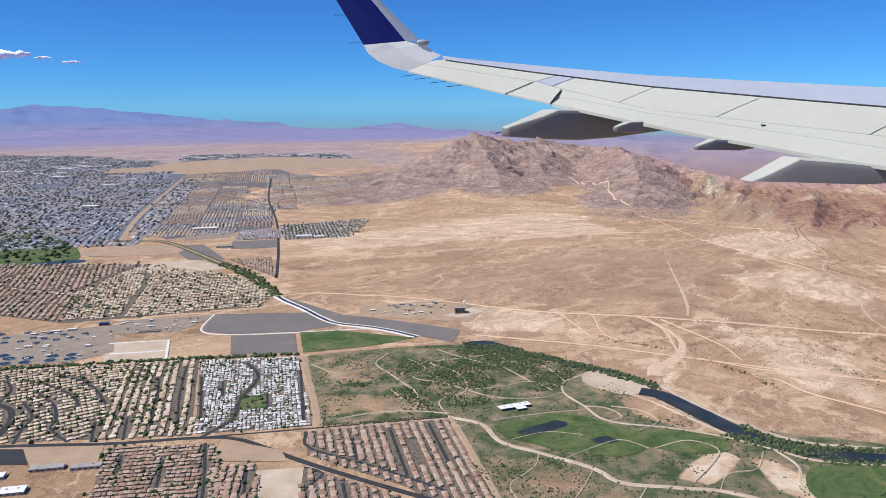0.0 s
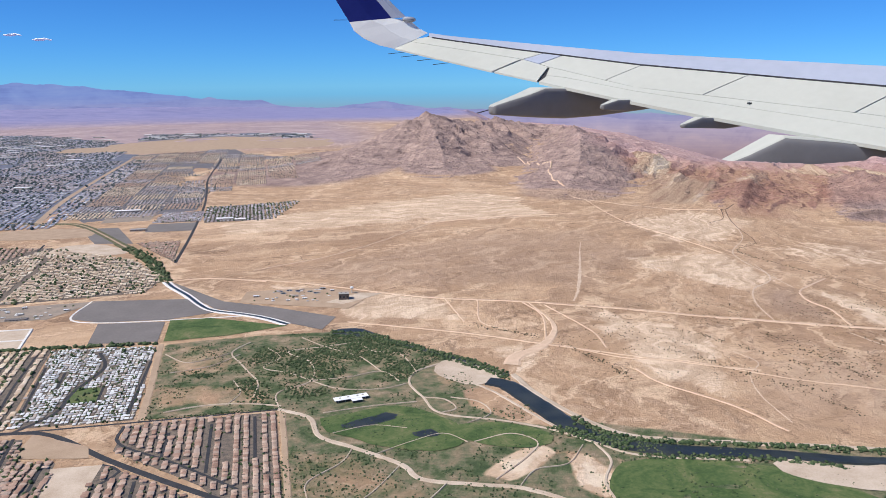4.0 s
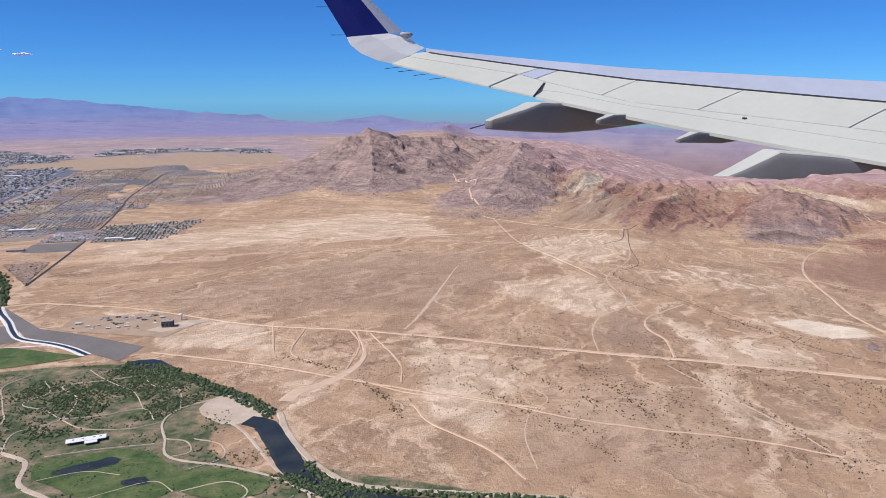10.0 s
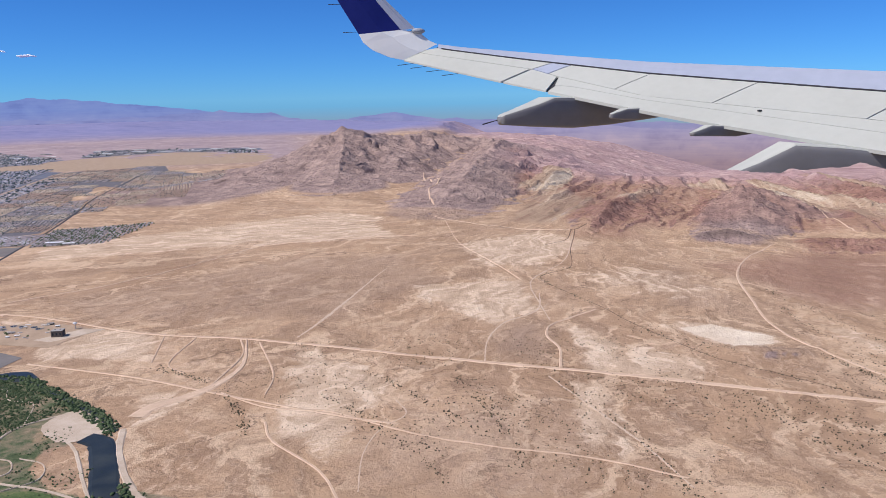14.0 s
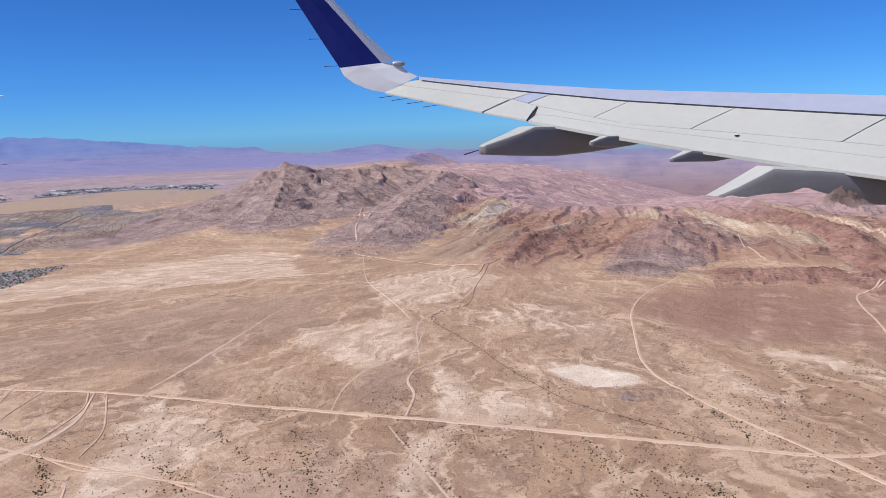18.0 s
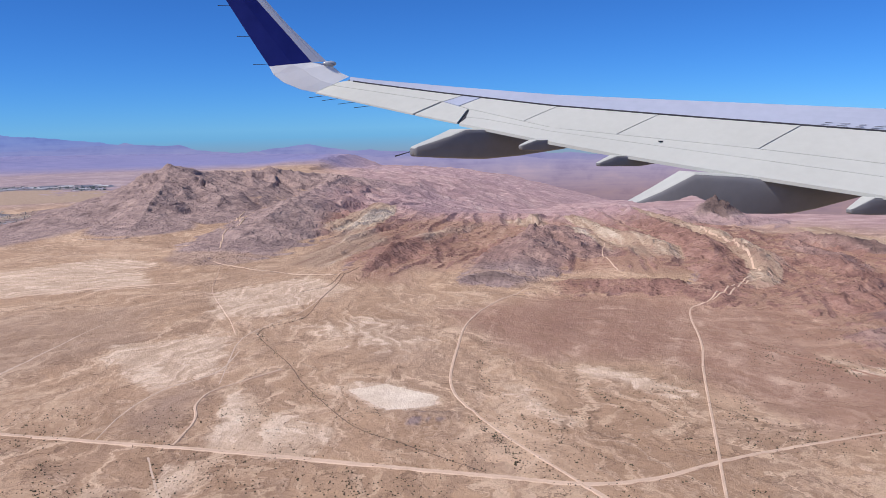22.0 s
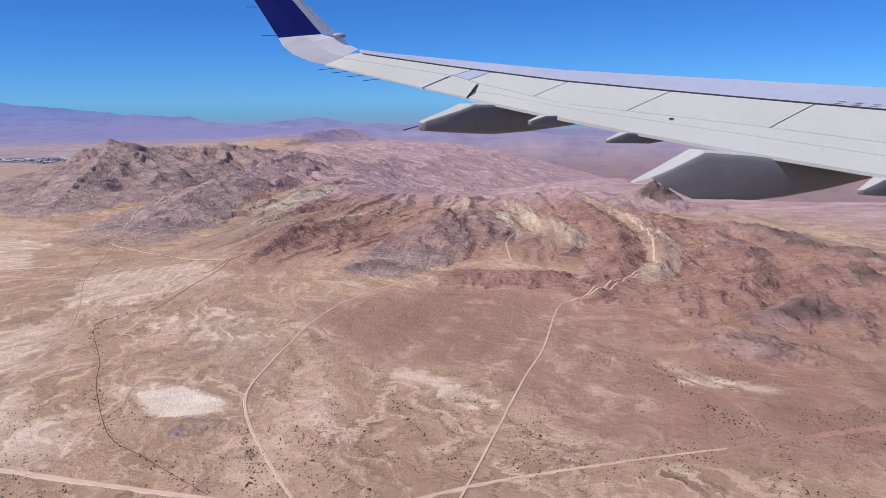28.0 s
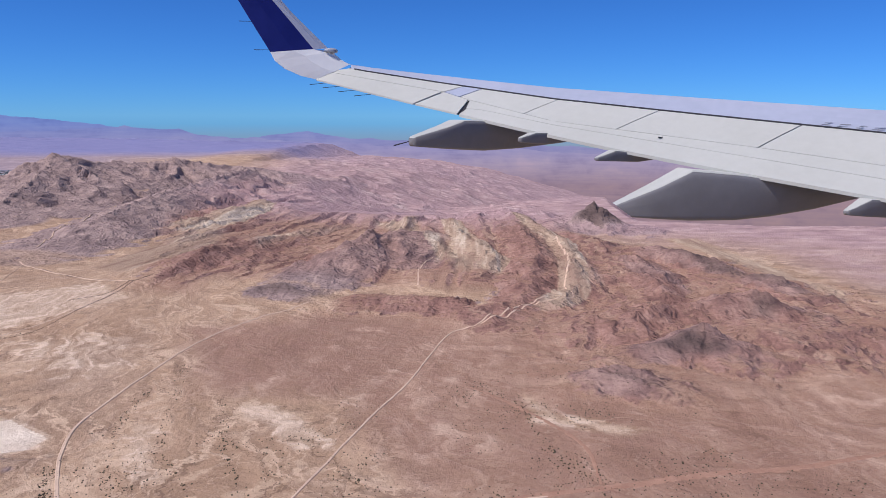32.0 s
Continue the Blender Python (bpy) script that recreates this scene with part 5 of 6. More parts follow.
TOWN_4D = ((-190, 398), (-122, 423), (-124, 457), (-164, 506), (-232, 540), (-208, 470))
TOWN_5 = ((-185, 562), (-155, 570), (-134, 500))
TOWN_5B = ((-216, 700), (-182, 706), (-168, 655), (-206, 645))
TOWN_1 = ((-187, 731), (-107, 767), (-108, 664), (-163, 647))
TOWN_2 = ((-362, 1427), (-316, 1327), (-181, 1207), (-132, 949), (-218, 845), (-300, 1000))
TOWN_3 = ((-338, 742), (-430, 1040), (-497, 1320), (-362, 1427), (-300, 1010), (-225, 850), (-192, 715), (-267, 650))
TOWN_6 = ((-1700, 1750), (-1257, 1960), (-938, 1850), (-640, 1600), (-690, 1390), (-500, 1330), (-420, 1050), (-304, 650), (-382, 591), (-520, 600), (-900, 560), (-1500, 900))
TOWN_7 = ((-720, 1900), (-465, 1940), (-300, 1900), (-270, 1740), (-493, 1800), (-640, 1660))
for poly, mat, lb in ((RES_A, TOWN_FLOOR, 1), (RES_A2, TOWN_FLOOR, 1), (RES_B, TOWN_FLOOR, 1), (RES_C, TOWN_FLOOR, 1), (RES_C2, TOWN_FLOOR, 1), (RES_D, TOWN_FLOOR, 1), (RES_E, TOWN_FLOOR, 1), (TOWN_4, TOWN_FLOOR, 1), (TOWN_5, TOWN_FLOOR, 1), (TOWN_5B, TOWN_FLOOR, 1), (TOWN_1, TOWN_FLOOR, 1)):
    patch("suburb_ground", poly, mat, 0.05, "grey and tan ground of streets and yards", "ground", False)
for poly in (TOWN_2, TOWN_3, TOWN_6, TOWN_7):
    patch("suburb_ground", poly, TOWN_FAR if poly in (TOWN_6, TOWN_7) else TOWN_MID, 0.06, "ground of distant suburbs, greyed for haze", "ground", False)

houses = (
    ("houses", RES_A, dict(turn=30, street=6.6, plot=2.0, back=3.3, bend=3.0, skip=0.04), (1.62, 1.7, 0.42, 0.36), ROOF_TAN, "tan tile-roofed houses in curving rows", 0.8),
    ("houses", RES_A2, dict(turn=106, street=6.4, plot=1.9, back=3.4, bend=0.6, skip=0.04), (1.62, 1.7, 0.42, 0.36), ROOF_TAN, "tan tile-roofed houses in straight rows", 0.8),
    ("mobile_homes", RES_B, dict(turn=15, street=4.5, plot=1.5, back=2.25, bend=0.9, skip=0.06), (1.12, 1.6, 0.36, 0.10), ROOF_WHITE, "white-roofed mobile homes packed in rows", 0.75),
    ("houses", RES_C, dict(turn=12, street=5.4, plot=1.6, back=2.7, skip=0.04), (1.36, 1.6, 0.5, 0.34), ROOF_PINK, "pinkish tile-roofed houses in straight rows", 0.6),
    ("houses", RES_C2, dict(turn=100, street=5.4, plot=1.6, back=2.7, skip=0.04), (1.36, 1.6, 0.5, 0.34), ROOF_PINK, "pinkish tile-roofed houses in straight rows", 0.6),
    ("houses", TOWN_4A, dict(turn=108, street=7.2, plot=2.2, back=3.5, bend=0.5, cross=30), (1.8, 1.9, 0.45, 0.36), ROOF_PINK, "brown-roofed suburb houses in long rows", 0.4),
    ("houses", TOWN_4B, dict(turn=112, street=7.2, plot=2.2, back=3.5, cross=34), (1.8, 1.9, 0.45, 0.36), ROOF_PINK, "brown-roofed suburb houses in long rows", 0.4),
    ("houses", TOWN_4C, dict(turn=20, street=7.2, plot=2.2, back=3.5, cross=28), (1.8, 1.9, 0.45, 0.36), ROOF_TAN, "tan-roofed suburb houses in long rows", 0.4),
    ("houses", TOWN_4D, dict(turn=14, street=7.4, plot=2.2, back=3.5, bend=5.0), (1.8, 1.9, 0.45, 0.36), ROOF_TAN, "tan-roofed suburb houses in winding rows", 0.4),
    ("houses", TOWN_5, dict(turn=15, street=6.0, plot=1.9, back=3.0), (1.5, 1.7, 0.45, 0.34), ROOF_PINK, "reddish-roofed suburb houses", 0.1),
    ("houses", TOWN_5B, dict(turn=15, street=6.0, plot=1.9, back=3.0), (1.5, 1.7, 0.45, 0.34), ROOF_FAR, "brown-roofed suburb houses", 0.2),
    ("houses", TOWN_1, dict(turn=105, street=6.6, plot=2.2, back=3.2), (1.6, 1.8, 0.45, 0.34), ROOF_FAR, "grey-brown roofed houses at the desert edge", 0.9),
)
for name, poly, kw, size, roof, lb, green in houses:
    pos = clear_of(plots(poly, rng=rng, **kw), ROADS)
    pos = pos[~in_poly(pos[:, 0], pos[:, 1], LAWN_B)]
    house_rows(name, pos, size, WALL_TAN, roof, rng, lb, flat=name == "mobile_homes")
    k = rng.integers(0, len(pos), int(green * len(pos)))
    tp = pos[k, :2] + rng.normal(0, size[0] * 0.95, (len(k), 2))
    clumps("garden_trees", tp, min(0.9, size[0] * 0.42), LEAF, rng, "dark green garden trees between the houses", squash=1.1)


def suburb(poly, block, street, plot, size, roofs, trees, leaf, label, turn=14.75, empty=0.05):
    """A town of square blocks between straight main roads, each block with its own street plan and roofs."""
    p = np.array(poly, float)
    c, s = math.cos(radians(turn)), math.sin(radians(turn))
    cx, cy = p.mean(0)
    r = np.hypot(*(p - (cx, cy)).T).max() + block
    found = [[] for _ in roofs]
    for i in np.arange(-r, r, block):
        for j in np.arange(-r, r, block):
            h = block / 2 - 1.4
            x, y = cx + (i + h) * c - (j + h) * s, cy + (i + h) * s + (j + h) * c
            way, kind, gone = rng.integers(0, 2), rng.integers(0, len(roofs)), rng.random() < empty
            bend = rng.choice((0.0, 0.0, 0.8, 2.0))
            if gone or not in_poly(np.array([x]), np.array([y]), np.array([(q[0], q[1]) for q in poly]))[0]:
                continue
            square = [(x + a * c - b * s, y + a * s + b * c) for a, b in ((-h, -h), (h, -h), (h, h), (-h, h))]
            found[kind].append(plots(square, turn + 90 * way, street, plot, street * 0.5, rng, bend=bend, skip=0.07))
    for rows, roof in zip(found, roofs):
        pos = clear_of(np.concatenate(rows), FAR_ROADS)
        house_rows("houses", pos, size, WALL_TAN, roof, rng, label)
        k = rng.integers(0, len(pos), int(trees * len(pos)))
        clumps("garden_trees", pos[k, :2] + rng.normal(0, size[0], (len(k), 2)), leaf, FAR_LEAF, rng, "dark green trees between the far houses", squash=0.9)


FLOOD_CHANNEL = ((-475, 1240), (-363, 825), (-304, 643))
FAR_ROADS = ((FLOOD_CHANNEL, 6.5), (NORTH, 3.0))
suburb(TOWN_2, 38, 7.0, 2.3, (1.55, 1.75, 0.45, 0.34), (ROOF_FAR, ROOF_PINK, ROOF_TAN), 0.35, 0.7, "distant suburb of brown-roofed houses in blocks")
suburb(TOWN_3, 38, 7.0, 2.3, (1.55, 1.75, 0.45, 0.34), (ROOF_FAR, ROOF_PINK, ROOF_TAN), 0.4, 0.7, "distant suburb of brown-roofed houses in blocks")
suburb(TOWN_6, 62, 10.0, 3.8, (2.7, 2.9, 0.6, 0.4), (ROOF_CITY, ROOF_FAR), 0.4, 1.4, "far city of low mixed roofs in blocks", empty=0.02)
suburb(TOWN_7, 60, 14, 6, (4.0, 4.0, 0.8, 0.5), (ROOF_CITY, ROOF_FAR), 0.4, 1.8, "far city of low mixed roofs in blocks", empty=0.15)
patch("pocket_park", LAWN_B, LAWN, 0.1, "small green park among the mobile homes", "grass")
clumps("park_trees", scatter(LAWN_B, 26, rng), 0.6, LEAF, rng, "dark trees of the small park")

# the nearest houses, each one a thing of its own
HOUSE_ROOF = per_piece("single_house_roof", ((0.0, (0.32, 0.20, 0.145)), (0.4, (0.46, 0.31, 0.23)), (0.8, (0.56, 0.42, 0.32)), (1.0, (0.38, 0.29, 0.23))))
HOUSE_WALL = per_piece("single_house_wall", ((0.0, (0.42, 0.33, 0.25)), (1.0, (0.56, 0.47, 0.37))))
GLASS = two_tone("dark_window_glass", (0.03, 0.035, 0.04), (0.06, 0.065, 0.07), 2.0, 0.15)


def build_house(lx, ly, hw, hr, wing):
    h = thing("house", "small stucco house with a brown tile roof", "house", group="houses of the near suburb")

    def box(bm, x0, y0, x1, y1, z0, z1):
        bmesh.ops.create_cube(bm, size=1, matrix=Matrix.Translation(((x0 + x1) / 2, (y0 + y1) / 2, (z0 + z1) / 2)) @ Matrix.Diagonal((x1 - x0, y1 - y0, z1 - z0, 1)))

    bm = bmesh.new()
    box(bm, -lx, -ly, lx, ly, 0, hw)
    box(bm, lx - 0.01, -ly * 0.9, lx + wing, -ly * 0.05, 0, hw * 0.82)
    part("wall", bm, HOUSE_WALL, h)

    def hip(x0, y0, x1, y1, z, rise):
        bm = bmesh.new()
        o, r = 0.07, min(x1 - x0, y1 - y0) / 2
        c = [bm.verts.new(q) for q in ((x0 - o, y0 - o, z), (x1 + o, y0 - o, z), (x1 + o, y1 + o, z), (x0 - o, y1 + o, z))]
        my = (y0 + y1) / 2
        a, b = bm.verts.new((x0 + r * 0.9, my, z + rise)), bm.verts.new((x1 - r * 0.9, my, z + rise))
        for f in ((c[0], c[1], b, a), (c[2], c[3], a, b), (c[1], c[2], b), (c[3], c[0], a), (c[3], c[2], c[1], c[0])):
            bm.faces.new(f)
        return bm

    part("roof", hip(-lx, -ly, lx, ly, hw, hr), HOUSE_ROOF, h)
    part("garage_roof", hip(lx - 0.25, -ly * 0.9, lx + wing, -ly * 0.05, hw * 0.82, hr * 0.7), HOUSE_ROOF, h)
    for y in (-0.5, 0.45):
        bm = bmesh.new()
        box(bm, -lx - 0.012, ly * y - 0.12, -lx + 0.01, ly * y + 0.12, hw * 0.4, hw * 0.78)
        part("window", bm, GLASS, h)
    return h


kinds = [build_house(0.64, 0.76, 0.5, 0.32, 0.42), build_house(0.70, 0.72, 0.55, 0.34, 0.34), build_house(0.60, 0.78, 0.48, 0.30, 0.46)]
pos = clear_of(np.concatenate([plots(RES_D, 105, 5.9, 1.62, 2.9, rng, skip=0.02), plots(RES_E, 105, 5.9, 1.62, 2.9, rng, skip=0.02)]), ROADS + ((((-25, 252), (-8, 200)), 0.6),))
order = np.argsort(-pos[:, 0] + 0.2 * pos[:, 1])
near, rest = pos[order[:300]], pos[order[300:]]
used = [False, False, False]
for k, (x, y, h) in enumerate(near):
    m = Matrix.Translation((x, y, 0.05)) @ Matrix.Rotation(h + math.pi / 2 * (0 if k % 2 else 2), 4, "Z")
    if not used[k % 3]:
        kinds[k % 3].matrix_world = m
        used[k % 3] = True
    else:
        copy_thing(kinds[k % 3], m)
house_rows("houses", rest, (1.5, 1.6, 0.5, 0.32), WALL_TAN, ROOF_PINK, rng, "brown tile-roofed houses in straight rows")
k = rng.random(len(pos)) < 0.6
clumps("garden_trees", pos[k, :2] + rng.normal(0, 1.1, (k.sum(), 2)), 0.46, LEAF, rng, "dark green garden trees between the houses")

# streets
ribbon("road", ART1, 2.6, ASPHALT, 0.1, 0.03, "dark asphalt arterial road through the suburb")
ribbon("road", ART2, 1.2, ASPHALT, 0.1, 0.03, "narrow asphalt road along the suburb edge")
ribbon("road", WIND, 1.9, ASPHALT, 0.1, 0.03, "winding dark asphalt street")
ribbon("road", WIDE, 3.0, ASPHALT, 0.1, 0.03, "wide curving asphalt road at the suburb edge")
for c in CURVES:
    ribbon("road", c, 1.5, ASPHALT, 0.1, 0.03, "curving dark asphalt street")
for c in SHORT:
    ribbon("road", c, 1.3, ASPHALT, 0.1, 0.03, "short straight asphalt street")
for c in (((-250, 556), (-196, 398)), ((-340, 548), (-300, 470), (-222, 440)), ((-430, 1060), (-300, 900), (-200, 860)), ((-316, 1327), (-218, 826)), ((-560, 1330), (-470, 700)), ((-900, 1300), (-520, 900), (-420, 880))):
    ribbon("road", c, 1.8, ASPHALT, 0.14, 0.03, "straight dark road through the suburbs")
ribbon("road", NORTH, 2.4, ASPHALT, 0.14, 0.03, "straight dark road along the desert edge")
ribbon("road", FLOOD_CHANNEL, 6.5, TAN_EARTH, 0.16, 0.2, "pale sandy flood channel through the suburb")
ribbon("road", ((-79, 335), (-66, 293), (-55, 255)), 3.0, TAN_EARTH, 0.1, 0.3, "tan dirt strip beside the mobile homes")
ribbon("road", ((-9, 265), (-2, 238), (6, 207), (12, 185)), 2.2, TAN_EARTH, 0.1, 0.3, "tan dirt strip at the suburb edge")
clumps("tree_line", clump_along(((-240, 306), (-208, 313), (-151, 325), (-81, 336)), 330, 0.7, rng), 0.95, LEAF, rng, "row of dark trees along the suburb edge")
# ---------------------------------------------------------------- basins, canal, works
YARD = two_tone("grey_tan_yard", (0.22, 0.185, 0.15), (0.36, 0.29, 0.225), 0.15, fine=1.0)
GR = "grey gravel floor of a drained basin"
patch("basin_floor", ((-143, 405), (-87, 410), (-71, 384), (-90, 372), (-122, 368), (-139, 373)), GREY_FIELD, 0.07, GR, "ground", False)
patch("basin_floor", ((-121, 365), (-90, 369), (-82, 339), (-112, 335)), GREY_FIELD, 0.07, GR, "ground", False)
patch("basin_floor", ((-115, 446), (-73, 405), (-44, 394), (-8, 376), (-11, 356), (-29, 366), (-55, 383), (-73, 391), (-96, 419)), GREY_FIELD, 0.07, GR, "ground", False)
patch("basin_floor", ((-255, 620), (-226, 626), (-186, 560), (-215, 560)), GREY_FIELD, 0.09, GR, "ground", False)
patch("basin_floor", ((-206, 640), (-170, 650), (-160, 612), (-196, 604)), GREY_FIELD, 0.09, GR, "ground", False)
patch("works_yard", ((-262, 690), (-222, 700), (-214, 660), (-250, 645)), YARD, 0.07, "tan yard beside the flood channel", "ground", False)
CANAL = ((-119, 447), (-110, 434), (-96, 417), (-84, 400), (-73, 388), (-55, 381), (-42, 374), (-29, 364))
ribbon("canal_bank", CANAL, 5.6, CONCRETE, 0.20, 0.02, "white concrete banks of a canal", "canal")
ribbon("canal_water", CANAL, 2.6, WATER, 0.26, 0.03, "dark water in a concrete canal", "water")
ribbon("levee_road", ((-143, 405), (-139, 374), (-122, 367), (-90, 371), (-55, 378)), 1.2, CONCRETE, 0.16, 0.1, "white gravel road round the basin", "road")
UP = ((-330, 650), (-299, 643), (-262, 637), (-184, 545), (-151, 503), (-119, 447))
ribbon("channel_bank", UP, 9, SCRUB, 0.14, 0.2, "green overgrown flood channel", "channel")
ribbon("channel_bank", UP, 2.4, TAN_EARTH, 0.2, 0.4, "dry sandy bed of the flood channel", "channel")
clumps("channel_bushes", clump_along(UP[3:], 260, 2.4, rng), 1.0, LEAF, rng, "green bushes in the flood channel", "bushes")
patch("bare_plot", ((-176, 351), (-149, 357), (-139, 328), (-165, 321)), PALE_EARTH, 0.07, "pale graded plot with white berms", "ground", False)
for a, b in (((-176, 351), (-149, 357)), ((-168, 335), (-143, 341)), ((-149, 357), (-139, 328))):
    ribbon("berm", (a, b), 1.6, CONCRETE, 0.3, 0.1, "white earth berm", "berm")
patch("works_yard", ((-240, 361), (-188, 384), (-168, 339), (-180, 324), (-211, 318), (-250, 312)), YARD, 0.06, "tan yard of the water works", "ground", False)
patch("works_yard", ((-150, 372), (-140, 405), (-188, 392), (-186, 365)), YARD, 0.06, "tan yard of the water works", "ground", False)
patch("works_yard", ((-65, 424), (-26, 433), (6, 420), (-4, 390), (-63, 402)), TAN_EARTH, 0.06, "tan yard of the treatment plant", "ground", False)
patch("bare_plot", ((-234, 547), (-209, 557), (-177, 527), (-222, 512)), PALE_EARTH, 0.09, "pale empty lot", "ground")
patch("bare_plot", ((-310, 610), (-250, 622), (-235, 585), (-300, 575)), TAN_EARTH, 0.09, "tan empty lot", "ground")
patch("bare_plot", ((-86, 244), (-64, 236), (-60, 228), (-84, 227)), TAN_EARTH, 0.09, "tan empty lot", "ground", False)
patch("bare_plot", ((-68, 221), (-54, 224), (-50, 200), (-62, 200)), PALE_EARTH, 0.09, "pale empty lot", "ground", False)
patch("bare_plot", ((-152, 236), (-124, 238), (-120, 224), (-140, 222)), TAN_EARTH, 0.09, "tan empty lot", "ground", False)
patch("car_park", ((-175, 234), (-150, 235), (-142, 224), (-172, 221)), ASPHALT, 0.09, "dark empty asphalt lot", "ground", False)
patch("golf_course", ((-470, 720), (-421, 712), (-330, 616), (-298, 548), (-353, 545), (-480, 600)), LAWN, 0.12, "green golf course among suburbs", "grass")
clumps("golf_trees", scatter(((-470, 720), (-421, 712), (-330, 616), (-298, 548), (-353, 545), (-480, 600)), 260, rng), 2.0, LEAF, rng, "dark trees on the golf course")
patch("golf_pond", ((-330, 545), (-300, 560), (-290, 552), (-318, 536)), WATER, 0.16, "blue pond on the golf course", "water")
patch("bare_plot", ((-684, 1392), (-503, 1345), (-362, 1430), (-211, 1487), (-255, 1708), (-493, 1785), (-633, 1607)), TAN_EARTH, 0.16, "pale open land beyond the suburbs", "ground", True, 4, 20)

TANK_WALL = two_tone("tank_concrete", (0.30, 0.28, 0.26), (0.40, 0.38, 0.35), 0.5)
TANK_WATER = two_tone("tank_water", (0.02, 0.03, 0.045), (0.04, 0.055, 0.075), 0.5, 0.2)
SHED_ROOF = two_tone("shed_white_roof", (0.70, 0.70, 0.68), (0.80, 0.80, 0.78), 0.6)
SHED_WALL = two_tone("shed_wall", (0.40, 0.36, 0.31), (0.50, 0.45, 0.39), 0.6)
DARK_WALL = two_tone("dark_building_wall", (0.09, 0.075, 0.065), (0.14, 0.115, 0.10), 0.6)
BLUE_ROOF = two_tone("blue_metal_roof", (0.03, 0.07, 0.22), (0.05, 0.10, 0.28), 0.6, 0.5)


def block(name, label, x, y, lx, ly, h, turn, wall, roof, group=""):
    """A flat building: walls, a roof slab with a parapet edge and small roof boxes."""
    t = thing(name, label, "building", pose(x, y, height_at(x, y) + 0.05, 0, 0, turn), group)
    bm = bmesh.new()
    bmesh.ops.create_cube(bm, size=1, matrix=Matrix.Translation((0, 0, h / 2)) @ Matrix.Diagonal((lx, ly, h, 1)))
    part("wall", bm, wall, t)
    bm = bmesh.new()
    bmesh.ops.create_cube(bm, size=1, matrix=Matrix.Translation((0, 0, h + 0.06)) @ Matrix.Diagonal((lx + 0.2, ly + 0.2, 0.12, 1)))
    bmesh.ops.bevel(bm, geom=[e for e in bm.edges], offset=0.03, segments=1, affect="EDGES")
    part("roof", bm, roof, t)
    for k in range(2):
        bm = bmesh.new()
        bmesh.ops.create_cube(bm, size=1, matrix=Matrix.Translation((lx * (-0.25 + 0.45 * k), ly * 0.1, h + 0.2)) @ Matrix.Diagonal((min(lx, ly) * 0.16, min(lx, ly) * 0.12, 0.2, 1)))
        part("roof_unit", bm, wall, t)
    n = max(2, int(lx / 1.6))
    for k in range(n):
        bm = bmesh.new()
        bmesh.ops.create_cube(bm, size=1, matrix=Matrix.Translation((lx * ((k + 0.5) / n - 0.5), -ly / 2 - 0.01, h * 0.5)) @ Matrix.Diagonal((lx / n * 0.5, 0.04, h * 0.35, 1)))
        part("window", bm, GLASS, t)
    return t


def tank(x, y, r, group):
    t = thing("settling_tank", "round concrete settling tank with dark water", "tank", pose(x, y, 0.06), group)
    bm = bmesh.new()
    n = 24
    rings = [[(q * math.cos(2 * math.pi * k / n), q * math.sin(2 * math.pi * k / n), z) for k in range(n)] for q, z in ((r, 0), (r, 0.3), (r * 0.9, 0.3), (r * 0.9, 0.05))]
    part("rim", loft(rings, caps=False), TANK_WALL, t)
    bm = bmesh.new()
    bmesh.ops.create_circle(bm, cap_ends=True, segments=n, radius=r * 0.9, matrix=Matrix.Translation((0, 0, 0.2)))
    part("water", bm, TANK_WATER, t)
    bm = bmesh.new()
    bmesh.ops.create_cube(bm, size=1, matrix=Matrix.Translation((0, 0, 0.34)) @ Matrix.Rotation(x, 4, "Z") @ Matrix.Diagonal((r * 1.8, 0.18, 0.06, 1)))
    part("walkway", bm, TANK_WALL, t)
    return t


G1, G2 = "tanks of the water works", "tanks of the treatment plant"
for x, y in ((-211, 328), (-201, 323), (-191, 326), (-183, 328), (-203, 329), (-193, 332), (-185, 334), (-209, 321), (-218, 324), (-216, 332)):
    tank(x, y, 2.9, G1)
for x, y in ((-221, 354), (-218, 360), (-212, 359), (-205, 357), (-200, 361), (-196, 368), (-226, 369), (-214, 368), (-206, 366), (-232, 360), (-228, 352), (-238, 366), (-233, 346), (-212, 352)):
    tank(x, y, 2.0, G1)
for x, y in ((-47, 424), (-42, 426), (-37, 425), (-44, 420), (-30, 424), (-26, 421)):
    tank(x, y, 1.7, G2)
for x, y, lx, ly, h, tr, w, r in ((-194, 384, 4.5, 2.6, 1.2, 14, DARK_WALL, BLUE_ROOF), (-206, 374, 4, 2, 0.8, 14, SHED_WALL, SHED_ROOF), (-213, 371, 5, 1.8, 0.7, 14, SHED_WALL, SHED_ROOF), (-221, 366, 3, 1.6, 0.7, 14, SHED_WALL, SHED_ROOF),
                                  (-212, 345, 3, 1.6, 0.8, 14, SHED_WALL, SHED_ROOF), (-204, 347, 2.6, 1.5, 0.7, 14, SHED_WALL, SHED_ROOF), (-184, 347, 2.4, 1.5, 0.8, 14, SHED_WALL, SHED_ROOF), (-168, 380, 3.4, 1.6, 0.7, 14, SHED_WALL, SHED_ROOF),
                                  (-165, 372, 10, 3.0, 0.5, 14, TANK_WALL, GREY_FIELD), (-148, 388, 2.6, 1.2, 0.7, 14, SHED_WALL, SHED_ROOF), (-172, 392, 2, 1.4, 0.8, 14, SHED_WALL, SHED_ROOF)):
    block("works_building", "low flat-roofed building of the water works", x, y, lx, ly, h, tr, w, r, "works buildings")
